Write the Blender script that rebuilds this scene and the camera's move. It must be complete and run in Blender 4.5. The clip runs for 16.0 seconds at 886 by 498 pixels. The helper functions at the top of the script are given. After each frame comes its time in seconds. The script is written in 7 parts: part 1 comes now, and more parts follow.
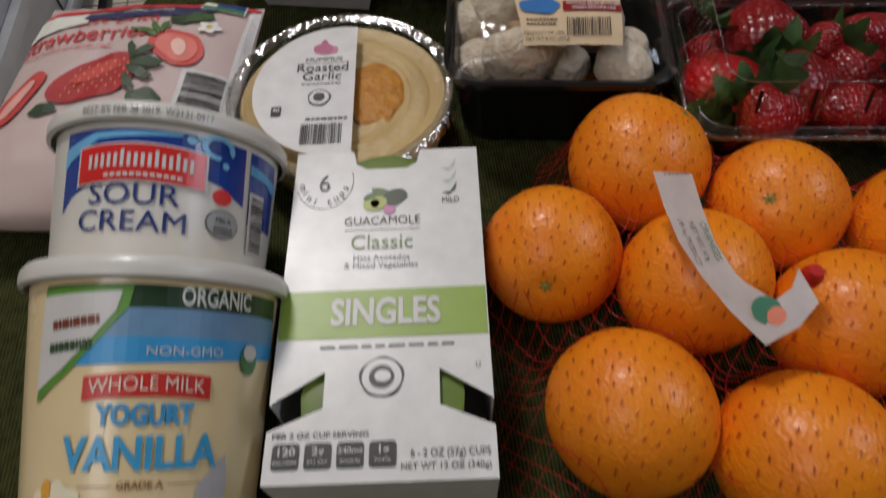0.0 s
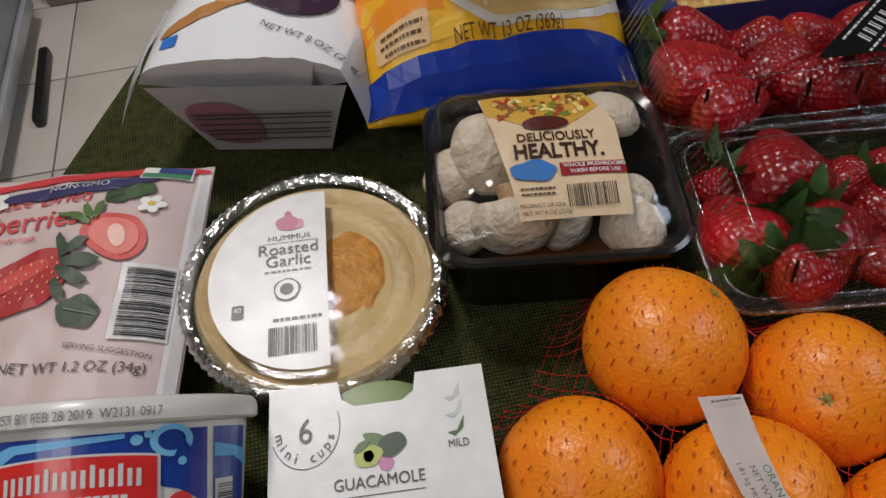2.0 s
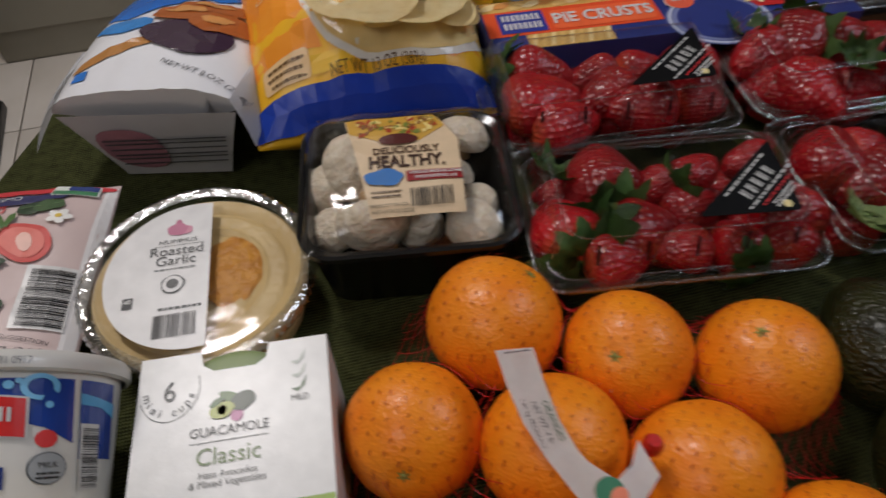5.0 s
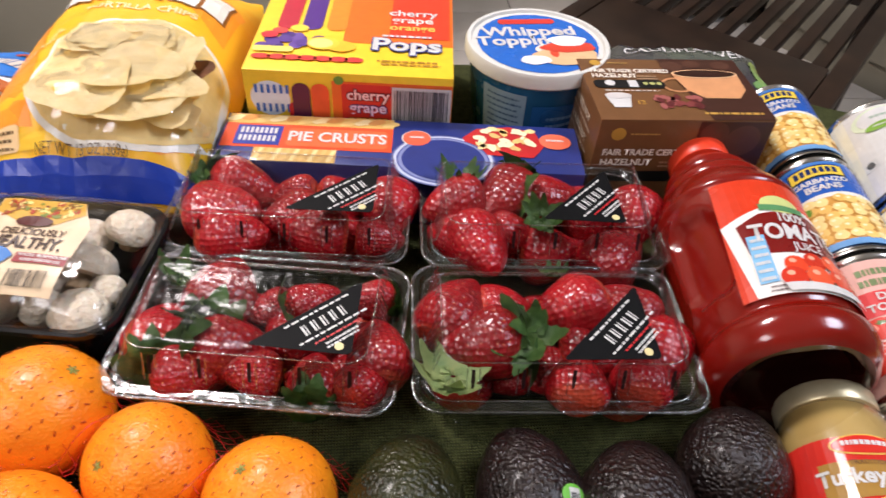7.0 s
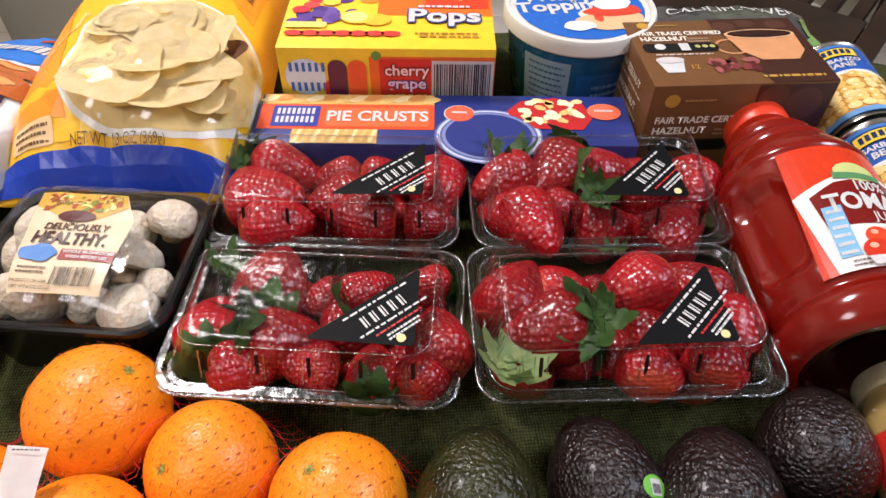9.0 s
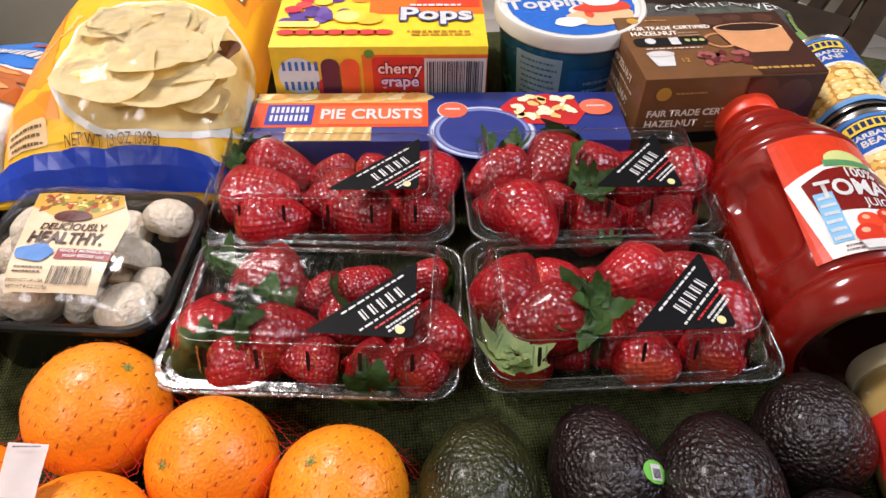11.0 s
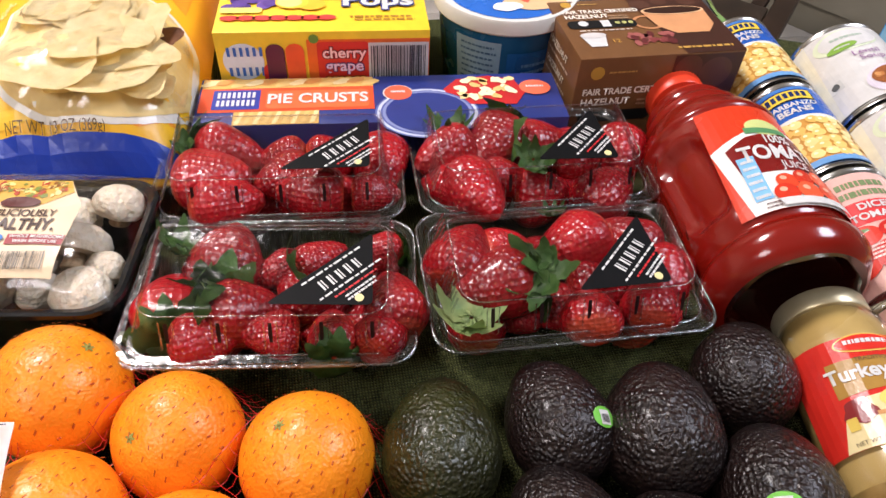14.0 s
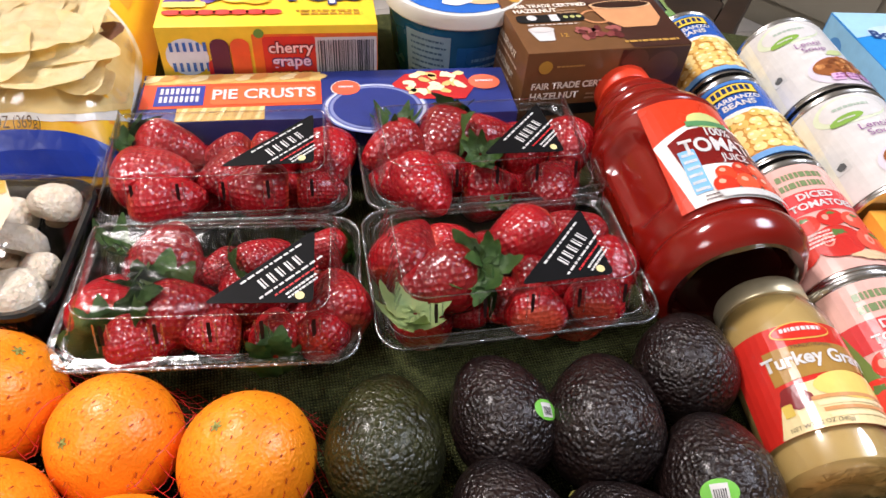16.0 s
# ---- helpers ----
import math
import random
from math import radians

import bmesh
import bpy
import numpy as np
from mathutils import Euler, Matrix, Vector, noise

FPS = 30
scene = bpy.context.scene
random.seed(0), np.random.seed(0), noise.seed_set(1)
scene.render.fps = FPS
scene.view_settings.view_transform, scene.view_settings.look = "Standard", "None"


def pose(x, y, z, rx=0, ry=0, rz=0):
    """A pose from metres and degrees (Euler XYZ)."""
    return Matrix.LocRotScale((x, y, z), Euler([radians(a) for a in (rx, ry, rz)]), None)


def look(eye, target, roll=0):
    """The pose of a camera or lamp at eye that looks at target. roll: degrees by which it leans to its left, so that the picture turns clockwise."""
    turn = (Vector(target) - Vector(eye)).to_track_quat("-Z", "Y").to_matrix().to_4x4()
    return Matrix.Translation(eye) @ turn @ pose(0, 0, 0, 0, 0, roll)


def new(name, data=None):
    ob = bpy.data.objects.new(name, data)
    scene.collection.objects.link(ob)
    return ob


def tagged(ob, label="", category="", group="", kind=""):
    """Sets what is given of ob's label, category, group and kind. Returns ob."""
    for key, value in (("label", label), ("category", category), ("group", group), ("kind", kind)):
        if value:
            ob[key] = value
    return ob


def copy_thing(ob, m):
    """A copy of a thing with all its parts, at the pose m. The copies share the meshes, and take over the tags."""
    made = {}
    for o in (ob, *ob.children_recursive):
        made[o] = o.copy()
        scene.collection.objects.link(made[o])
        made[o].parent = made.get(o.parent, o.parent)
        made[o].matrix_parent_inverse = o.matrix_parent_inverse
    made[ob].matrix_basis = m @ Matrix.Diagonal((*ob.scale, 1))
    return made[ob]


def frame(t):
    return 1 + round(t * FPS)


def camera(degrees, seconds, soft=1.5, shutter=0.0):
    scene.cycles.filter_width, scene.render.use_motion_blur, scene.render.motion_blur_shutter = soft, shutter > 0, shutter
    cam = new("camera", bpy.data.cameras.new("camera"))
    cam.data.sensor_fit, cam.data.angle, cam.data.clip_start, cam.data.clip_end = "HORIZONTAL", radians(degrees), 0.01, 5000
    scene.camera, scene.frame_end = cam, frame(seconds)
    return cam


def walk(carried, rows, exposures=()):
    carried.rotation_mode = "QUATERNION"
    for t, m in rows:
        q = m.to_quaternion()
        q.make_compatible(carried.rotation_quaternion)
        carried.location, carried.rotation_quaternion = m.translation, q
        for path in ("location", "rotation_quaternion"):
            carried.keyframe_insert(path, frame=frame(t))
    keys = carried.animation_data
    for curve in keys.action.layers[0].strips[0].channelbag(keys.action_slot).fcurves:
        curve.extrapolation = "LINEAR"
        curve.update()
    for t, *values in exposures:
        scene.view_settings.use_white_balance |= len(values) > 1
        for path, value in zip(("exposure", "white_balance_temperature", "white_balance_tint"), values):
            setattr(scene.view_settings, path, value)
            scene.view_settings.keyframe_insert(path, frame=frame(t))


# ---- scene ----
cam = camera(66.3, 16.0, shutter=0.5)
PATH = [
    (0, (-0.3978, -0.3279, 0.331), (-0.3254, 0.7525, -1.35), -3.5),
    (0.5, (-0.3951, -0.2815, 0.342), (-0.3224, 0.8152, -1.329), -5.3),
    (1, (-0.3963, -0.2485, 0.343), (-0.2915, 0.869, -1.313), -5.8),
    (1.5, (-0.3979, -0.2267, 0.342), (-0.2707, 0.9045, -1.302), -5.8),
    (2, (-0.3944, -0.2203, 0.338), (-0.2185, 0.8903, -1.316), -4),
    (2.5, (-0.3966, -0.2158, 0.333), (-0.2064, 0.8898, -1.323), -3.2),
    (3, (-0.3946, -0.2162, 0.334), (-0.2124, 0.8614, -1.341), -3.4),
    (3.2, (-0.3944, -0.2152, 0.335), (-0.2101, 0.8579, -1.342), -3.3),
    (5.3, (-0.3179, -0.3224, 0.379), (0.0232, 0.8974, -1.169), -0.5),
    (5.5, (-0.2936, -0.3378, 0.39), (0.1911, 0.8506, -1.144), 2.6),
    (6, (-0.214, -0.3383, 0.395), (0.3736, 0.906, -1.056), 3.1),
    (6.5, (-0.1044, -0.3277, 0.374), (0.2589, 1.055, -1.025), 5.9),
    (7, (-0.0815, -0.3305, 0.387), (0.1162, 1.0954, -1.001), 4.3),
    (7.5, (-0.0946, -0.3298, 0.388), (-0.0209, 1.1091, -1.0), 0.7),
    (8, (-0.1009, -0.3162, 0.378), (-0.0131, 1.0932, -1.038), 1),
    (8.5, (-0.1011, -0.3121, 0.377), (0.0387, 1.072, -1.06), 1.6),
    (9, (-0.1046, -0.3093, 0.379), (0.0428, 1.0578, -1.074), 1.2),
    (9.2, (-0.1058, -0.3101, 0.377), (0.0558, 1.0561, -1.075), 1.7),
    (11.5, (-0.1074, -0.3179, 0.374), (0.0556, 1.0602, -1.066), 0.4),
    (12, (-0.1077, -0.324, 0.369), (0.0491, 1.0534, -1.072), 0.1),
    (12.5, (-0.1118, -0.3435, 0.374), (0.1044, 0.9865, -1.104), 1.4),
    (13, (-0.1152, -0.3592, 0.383), (0.186, 0.9519, -1.097), 1.4),
    (13.5, (-0.1143, -0.3502, 0.377), (0.2373, 0.9819, -1.073), 3),
    (14, (-0.1179, -0.3382, 0.376), (0.2192, 1.0072, -1.065), 3.7),
    (14.5, (-0.1067, -0.3385, 0.376), (0.231, 1.0149, -1.057), 3.3),
    (15, (-0.1026, -0.3383, 0.376), (0.275, 1.0148, -1.047), 4.4),
    (15.5, (-0.1057, -0.3387, 0.375), (0.2935, 0.9864, -1.069), 5.1),
    (16, (-0.101, -0.3407, 0.376), (0.3159, 0.9765, -1.07), 5.4),
]
EXPOSURES = [(0, -1.88, 6080, 15), (1.5, -1.68, 6050, 14), (3.2, -1.68, 6050, 14), (5.3, -1.86, 6080, 16), (5.9, -1.10, 6120, 19), (6.8, -0.51, 6120, 19), (9, -0.50, 6120, 19), (12.2, -0.46, 6120, 19), (16, -0.29, 6120, 19)]
walk(cam, [(t, look(eye, target, roll)) for t, eye, target, roll in PATH], EXPOSURES)

# ---- world and lamps ----
world = bpy.data.worlds.new("world")
scene.world = world
world.use_nodes = True
world.node_tree.nodes["Background"].inputs["Color"].default_value = (0.9, 0.95, 1.0, 1)
world.node_tree.nodes["Background"].inputs["Strength"].default_value = 0.05


def area_lamp(name, eye, target, watts, sx, sy, colour):
    lamp = bpy.data.lights.new(name, "AREA")
    lamp.shape, lamp.size, lamp.size_y, lamp.energy, lamp.color = "ELLIPSE", sx, sy, watts, colour
    ob = new(name, lamp)
    ob.matrix_world = look(eye, target)
    return ob


area_lamp("ceiling_lamp_light", (-0.75, 0.84, 1.72), (-0.62, 0.70, 0.0), 60, 0.36, 0.36, (1.0, 0.93, 0.83))
area_lamp("kitchen_lamp_light", (1.35, -0.2, 1.70), (0.2, -0.1, 0.0), 40, 1.0, 0.7, (0.88, 0.94, 1.0))
# Unseen soft fill added to lift the shadows; stands for no known lamp
area_lamp("added_fill_light", (-1.2, -0.9, 1.72), (-0.3, 0.0, 0.0), 26, 0.8, 0.8, (1.0, 0.95, 0.88))


# ---- materials ----
def C(r, g, b):
    return tuple((c / 255 / 12.92 if c <= 10 else ((c / 255 + 0.055) / 1.055) ** 2.4) for c in (r, g, b))


def surface(name, colour, rough=0.4, second=None, scale=60.0, amount=0.5, bump=0.0, bump_scale=200.0, metal=0.0, coat=0.0,
            subsurface=0.0, stretch=(1, 1, 1)):
    """A two-tone surface with grain and relief in object space."""
    m = bpy.data.materials.new(name)
    m.use_nodes = True
    nt = m.node_tree
    p = nt.nodes["Principled BSDF"]
    co = nt.nodes.new("ShaderNodeTexCoord")
    mp = nt.nodes.new("ShaderNodeMapping")
    mp.inputs["Scale"].default_value = stretch
    nt.links.new(co.outputs["Object"], mp.inputs["Vector"])
    n = nt.nodes.new("ShaderNodeTexNoise")
    n.inputs["Scale"].default_value, n.inputs["Detail"].default_value = scale, 4
    nt.links.new(mp.outputs["Vector"], n.inputs["Vector"])
    ramp = nt.nodes.new("ShaderNodeMapRange")
    ramp.inputs["From Min"].default_value, ramp.inputs["From Max"].default_value = 0.5 - 0.5 * (1 - amount) - 0.02, 0.75
    nt.links.new(n.outputs["Fac"], ramp.inputs["Value"])
    mix = nt.nodes.new("ShaderNodeMix")
    mix.data_type = "RGBA"
    second = second or tuple(c * 0.86 for c in colour)
    mix.inputs["A"].default_value, mix.inputs["B"].default_value = (*colour, 1), (*second, 1)
    nt.links.new(ramp.outputs["Result"], mix.inputs["Factor"])
    nt.links.new(mix.outputs["Result"], p.inputs["Base Color"])
    p.inputs["Metallic"].default_value = metal
    p.inputs["Coat Weight"].default_value = coat
    p.inputs["Coat Roughness"].default_value = 0.12
    if subsurface:
        p.inputs["Subsurface Weight"].default_value = subsurface
        p.inputs["Subsurface Radius"].default_value = (0.004, 0.002, 0.001)
        p.inputs["Subsurface Scale"].default_value = 1.0
    r2 = nt.nodes.new("ShaderNodeMapRange")
    r2.inputs["To Min"].default_value, r2.inputs["To Max"].default_value = max(0.02, rough - 0.06), rough + 0.08
    n2 = nt.nodes.new("ShaderNodeTexNoise")
    n2.inputs["Scale"].default_value = scale * 0.35
    nt.links.new(mp.outputs["Vector"], n2.inputs["Vector"])
    nt.links.new(n2.outputs["Fac"], r2.inputs["Value"])
    nt.links.new(r2.outputs["Result"], p.inputs["Roughness"])
    if bump:
        b = nt.nodes.new("ShaderNodeBump")
        b.inputs["Distance"].default_value, b.inputs["Strength"].default_value = bump, 1.0
        n3 = nt.nodes.new("ShaderNodeTexNoise")
        n3.inputs["Scale"].default_value, n3.inputs["Detail"].default_value = bump_scale, 3
        nt.links.new(mp.outputs["Vector"], n3.inputs["Vector"])
        nt.links.new(n3.outputs["Fac"], b.inputs["Height"])
        nt.links.new(b.outputs["Normal"], p.inputs["Normal"])
    return m


def clear_plastic(name, tint=(0.97, 0.98, 0.98), rough=0.07, bump=0.0006, bump_scale=70.0, gain=1.0, base=0.06):
    m = bpy.data.materials.new(name)
    m.use_nodes = True
    nt = m.node_tree
    nt.nodes.remove(nt.nodes["Principled BSDF"])
    t = nt.nodes.new("ShaderNodeBsdfTransparent")
    t.inputs["Color"].default_value = (*tint, 1)
    g = nt.nodes.new("ShaderNodeBsdfGlossy")
    g.inputs["Roughness"].default_value = rough
    f = nt.nodes.new("ShaderNodeLayerWeight")
    f.inputs["Blend"].default_value = 0.5
    pw = nt.nodes.new("ShaderNodeMath")
    pw.operation = "POWER"
    pw.inputs[1].default_value = 2.6
    nt.links.new(f.outputs["Facing"], pw.inputs[0])
    k = nt.nodes.new("ShaderNodeMath")
    k.operation, k.use_clamp = "MULTIPLY_ADD", True
    k.inputs[1].default_value, k.inputs[2].default_value = 0.5 * gain, base * gain
    b = nt.nodes.new("ShaderNodeBump")
    b.inputs["Distance"].default_value = bump
    co = nt.nodes.new("ShaderNodeTexCoord")
    n = nt.nodes.new("ShaderNodeTexNoise")
    n.inputs["Scale"].default_value, n.inputs["Detail"].default_value = bump_scale, 2
    nt.links.new(co.outputs["Object"], n.inputs["Vector"])
    nt.links.new(n.outputs["Fac"], b.inputs["Height"])
    nt.links.new(b.outputs["Normal"], g.inputs["Normal"])
    mix = nt.nodes.new("ShaderNodeMixShader")
    nt.links.new(pw.outputs[0], k.inputs[0])
    nt.links.new(k.outputs[0], mix.inputs["Fac"])
    nt.links.new(t.outputs[0], mix.inputs[1])
    nt.links.new(g.outputs[0], mix.inputs[2])
    nt.links.new(mix.outputs[0], nt.nodes["Material Output"].inputs["Surface"])
    return m


def weave(name, a, b):
    """Coarse woven cloth: crossing threads with slubs."""
    m = surface(name, a, 0.9, b, 9, 0.6)
    nt = m.node_tree
    p = nt.nodes["Principled BSDF"]
    p.inputs["Specular IOR Level"].default_value = 0.15
    co = nt.nodes.new("ShaderNodeTexCoord")
    bands = []
    for axis, s in (("X", 420), ("Y", 380)):
        w = nt.nodes.new("ShaderNodeTexWave")
        w.bands_direction = axis
        w.inputs["Scale"].default_value, w.inputs["Distortion"].default_value = s / 6.28 * 2.4, 1.4
        w.inputs["Detail"].default_value, w.inputs["Detail Scale"].default_value = 2, 1.5
        nt.links.new(co.outputs["Object"], w.inputs["Vector"])
        bands.append(w)
    add = nt.nodes.new("ShaderNodeMath")
    add.operation = "MULTIPLY"
    nt.links.new(bands[0].outputs["Fac"], add.inputs[0])
    nt.links.new(bands[1].outputs["Fac"], add.inputs[1])
    slub = nt.nodes.new("ShaderNodeTexNoise")
    slub.inputs["Scale"].default_value, slub.inputs["Detail"].default_value = 160, 3
    nt.links.new(co.outputs["Object"], slub.inputs["Vector"])
    mul = nt.nodes.new("ShaderNodeMath")
    mul.operation = "MULTIPLY_ADD"
    nt.links.new(slub.outputs["Fac"], mul.inputs[0])
    mul.inputs[1].default_value = 0.9
    nt.links.new(add.outputs[0], mul.inputs[2])
    rng = nt.nodes.new("ShaderNodeMapRange")
    rng.inputs["From Min"].default_value, rng.inputs["From Max"].default_value = 0.3, 1.1
    nt.links.new(mul.outputs[0], rng.inputs["Value"])
    mix = nt.nodes.new("ShaderNodeMix")
    mix.data_type = "RGBA"
    mix.inputs["A"].default_value, mix.inputs["B"].default_value = (*(c * 0.35 for c in a), 1), (*(c * 1.25 for c in b), 1)
    nt.links.new(rng.outputs["Result"], mix.inputs["Factor"])
    nt.links.new(mix.outputs["Result"], p.inputs["Base Color"])
    bp = nt.nodes.new("ShaderNodeBump")
    bp.inputs["Distance"].default_value = 0.0012
    nt.links.new(mul.outputs[0], bp.inputs["Height"])
    nt.links.new(bp.outputs["Normal"], p.inputs["Normal"])
    return m


def seeded(name, flesh, deep, shoulder, seed):
    """Strawberry skin: small seeds in pits, paler towards the leaves, no two fruits quite alike."""
    m = surface(name, flesh, 0.27, deep, 2.2, 0.55, coat=0.25)
    nt = m.node_tree
    p = nt.nodes["Principled BSDF"]
    co = nt.nodes.new("ShaderNodeTexCoord")
    v = nt.nodes.new("ShaderNodeTexVoronoi")
    v.inputs["Scale"].default_value, v.inputs["Randomness"].default_value = 14.5, 0.4
    nt.links.new(co.outputs["Object"], v.inputs["Vector"])
    cut = nt.nodes.new("ShaderNodeMapRange")
    cut.inputs["From Min"].default_value, cut.inputs["From Max"].default_value = 0.09, 0.165
    cut.inputs["To Min"].default_value, cut.inputs["To Max"].default_value = 0.85, 0
    nt.links.new(v.outputs["Distance"], cut.inputs["Value"])
    old = p.inputs["Base Color"].links[0].from_socket
    sep = nt.nodes.new("ShaderNodeSeparateXYZ")
    nt.links.new(co.outputs["Object"], sep.inputs[0])
    info = nt.nodes.new("ShaderNodeObjectInfo")
    reach = nt.nodes.new("ShaderNodeMapRange")
    reach.inputs["To Min"].default_value, reach.inputs["To Max"].default_value = 0.05, 0.22
    nt.links.new(info.outputs["Random"], reach.inputs["Value"])
    pale = nt.nodes.new("ShaderNodeMapRange")
    pale.inputs["From Min"].default_value = 0.0
    pale.inputs["To Min"].default_value, pale.inputs["To Max"].default_value = 0.65, 0.0
    nt.links.new(sep.outputs["X"], pale.inputs["Value"])
    nt.links.new(reach.outputs["Result"], pale.inputs["From Max"])
    neck = nt.nodes.new("ShaderNodeMix")
    neck.data_type = "RGBA"
    nt.links.new(pale.outputs["Result"], neck.inputs["Factor"])
    nt.links.new(old, neck.inputs["A"])
    neck.inputs["B"].default_value = (*shoulder, 1)
    hue = nt.nodes.new("ShaderNodeHueSaturation")
    tone = nt.nodes.new("ShaderNodeMapRange")
    tone.inputs["To Min"].default_value, tone.inputs["To Max"].default_value = 0.74, 1.28
    nt.links.new(info.outputs["Random"], tone.inputs["Value"])
    nt.links.new(tone.outputs["Result"], hue.inputs["Value"])
    nt.links.new(neck.outputs["Result"], hue.inputs["Color"])
    mix = nt.nodes.new("ShaderNodeMix")
    mix.data_type = "RGBA"
    nt.links.new(cut.outputs["Result"], mix.inputs["Factor"])
    nt.links.new(hue.outputs["Color"], mix.inputs["A"])
    mix.inputs["B"].default_value = (*seed, 1)
    nt.links.new(mix.outputs["Result"], p.inputs["Base Color"])
    b = nt.nodes.new("ShaderNodeBump")
    b.inputs["Distance"].default_value, b.inputs["Strength"].default_value = 0.0016, 0.9
    nt.links.new(v.outputs["Distance"], b.inputs["Height"])
    nt.links.new(b.outputs["Normal"], p.inputs["Normal"])
    return m


def pebbled(name, a, b, rough, scale, depth, coat=0.2):
    """Fruit skin with rounded pebbles."""
    m = surface(name, a, rough, b, 1.6, 0.7, coat=coat)
    nt = m.node_tree
    p = nt.nodes["Principled BSDF"]
    co = nt.nodes.new("ShaderNodeTexCoord")
    v = nt.nodes.new("ShaderNodeTexVoronoi")
    v.feature = "SMOOTH_F1"
    v.inputs["Scale"].default_value = scale
    n = nt.nodes.new("ShaderNodeTexNoise")
    n.inputs["Scale"].default_value, n.inputs["Detail"].default_value = scale * 0.55, 3
    nt.links.new(co.outputs["Object"], v.inputs["Vector"])
    nt.links.new(co.outputs["Object"], n.inputs["Vector"])
    add = nt.nodes.new("ShaderNodeMath")
    add.operation = "SUBTRACT"
    nt.links.new(n.outputs["Fac"], add.inputs[0])
    nt.links.new(v.outputs["Distance"], add.inputs[1])
    bp = nt.nodes.new("ShaderNodeBump")
    bp.inputs["Distance"].default_value = depth
    nt.links.new(add.outputs[0], bp.inputs["Height"])
    nt.links.new(bp.outputs["Normal"], p.inputs["Normal"])
    return m


INKS = {}


def ink(r, g, b, rough=0.35, coat=0.0):
    """Printed colour on card, paper or film."""
    key = (r, g, b, rough, coat)
    if key not in INKS:
        INKS[key] = surface("ink", C(r, g, b), rough, scale=90, amount=0.55, bump=0.00006, bump_scale=500, coat=coat)
    return INKS[key]


WHITE, BLACK = ink(212, 210, 207), ink(22, 22, 24)
CLOTH = weave("green_cloth", C(56, 60, 32), C(84, 88, 50))
SHELL = clear_plastic("clamshell_plastic", rough=0.17, bump=0.0012, bump_scale=70, gain=0.6, base=0.012)
FLANGE = clear_plastic("clamshell_flange", tint=(0.84, 0.86, 0.86), rough=0.16, bump=0.0009, bump_scale=90, gain=1.1, base=0.09)
SHELL_EDGE = clear_plastic("clamshell_bead", tint=(0.86, 0.88, 0.88), rough=0.18, bump=0.0012, bump_scale=220, gain=2.6)
CRIMP = clear_plastic("crimped_rim_plastic", tint=(0.80, 0.81, 0.80), rough=0.13, bump=0.002, bump_scale=150, gain=2.0, base=0.17)
FILM = clear_plastic("cling_film", rough=0.07, bump=0.004, bump_scale=34, gain=1.0, base=0.04)
DOME = clear_plastic("clear_lid_plastic", rough=0.07, bump=0.0005, bump_scale=45, gain=1.1, base=0.03)
GLASS = clear_plastic("jar_glass", tint=(0.93, 0.95, 0.92), rough=0.03, bump=0.0001, bump_scale=20, gain=1.4)
BERRY = seeded("strawberry_skin", C(176, 21, 27), C(122, 11, 20), C(212, 96, 54), C(224, 132, 88))
LEAF = surface("berry_leaf", C(52, 88, 36), 0.5, C(92, 124, 58), 4, 0.6, bump=0.0007, bump_scale=9)
PALE_LEAF = surface("pale_berry_leaf", C(140, 164, 104), 0.5, C(176, 186, 122), 4, 0.6, bump=0.0007, bump_scale=9)
PEEL = pebbled("orange_peel", C(246, 145, 10), C(237, 124, 5), 0.40, 21, 0.00036, 0.08)
NAVEL = surface("orange_stem", C(150, 152, 70), 0.7, C(110, 96, 40), 14, 0.6, bump=0.0006, bump_scale=14)
AVOCADO = pebbled("avocado_skin", C(33, 22, 20), C(15, 10, 10), 0.27, 15, 0.0017, 0.08)
AVOCADO_GREEN = pebbled("green_avocado_skin", C(46, 48, 20), C(22, 23, 12), 0.27, 15, 0.0016, 0.08)
NET = surface("red_net", C(216, 40, 34), 0.4, C(150, 20, 18), 300, 0.6)
KNOT = surface("net_knot", C(196, 84, 14), 0.5, C(150, 56, 10), 300, 0.6)
STEEL = surface("tinned_steel", (0.62, 0.61, 0.59), 0.22, (0.5, 0.49, 0.47), 60, 0.6, metal=1.0, bump=0.0001, bump_scale=90)
TUB_WHITE = surface("white_tub_plastic", C(218, 216, 210), 0.3, C(208, 206, 198), 40, 0.6, coat=0.1)
TRAY_BLACK = surface("black_tray_plastic", C(16, 16, 17), 0.16, C(24, 24, 25), 60, 0.5, bump=0.0002, bump_scale=60)
MUSHROOM = surface("mushroom_cap", C(230, 219, 202), 0.6, C(208, 188, 160), 3.0, 0.52, bump=0.003, bump_scale=4, subsurface=0.1)
GILL = surface("mushroom_stem", C(206, 176, 136), 0.7, C(160, 126, 90), 3, 0.6, bump=0.0012, bump_scale=6)
FOIL_YELLOW = surface("yellow_bag_film", C(246, 192, 34), 0.36, C(240, 168, 24), 14, 0.6, bump=0.0016, bump_scale=30)
FOIL_WHITE = surface("white_pouch_film", C(232, 232, 234), 0.22, C(222, 222, 226), 14, 0.6, bump=0.0012, bump_scale=26)
FOIL_PINK = surface("blush_pouch_film", C(206, 186, 180), 0.46, C(196, 174, 170), 14, 0.6, bump=0.0010, bump_scale=26)
CHIP = surface("tortilla_chip", C(250, 234, 186), 0.65, C(238, 214, 150), 70, 0.7, bump=0.0010, bump_scale=170)
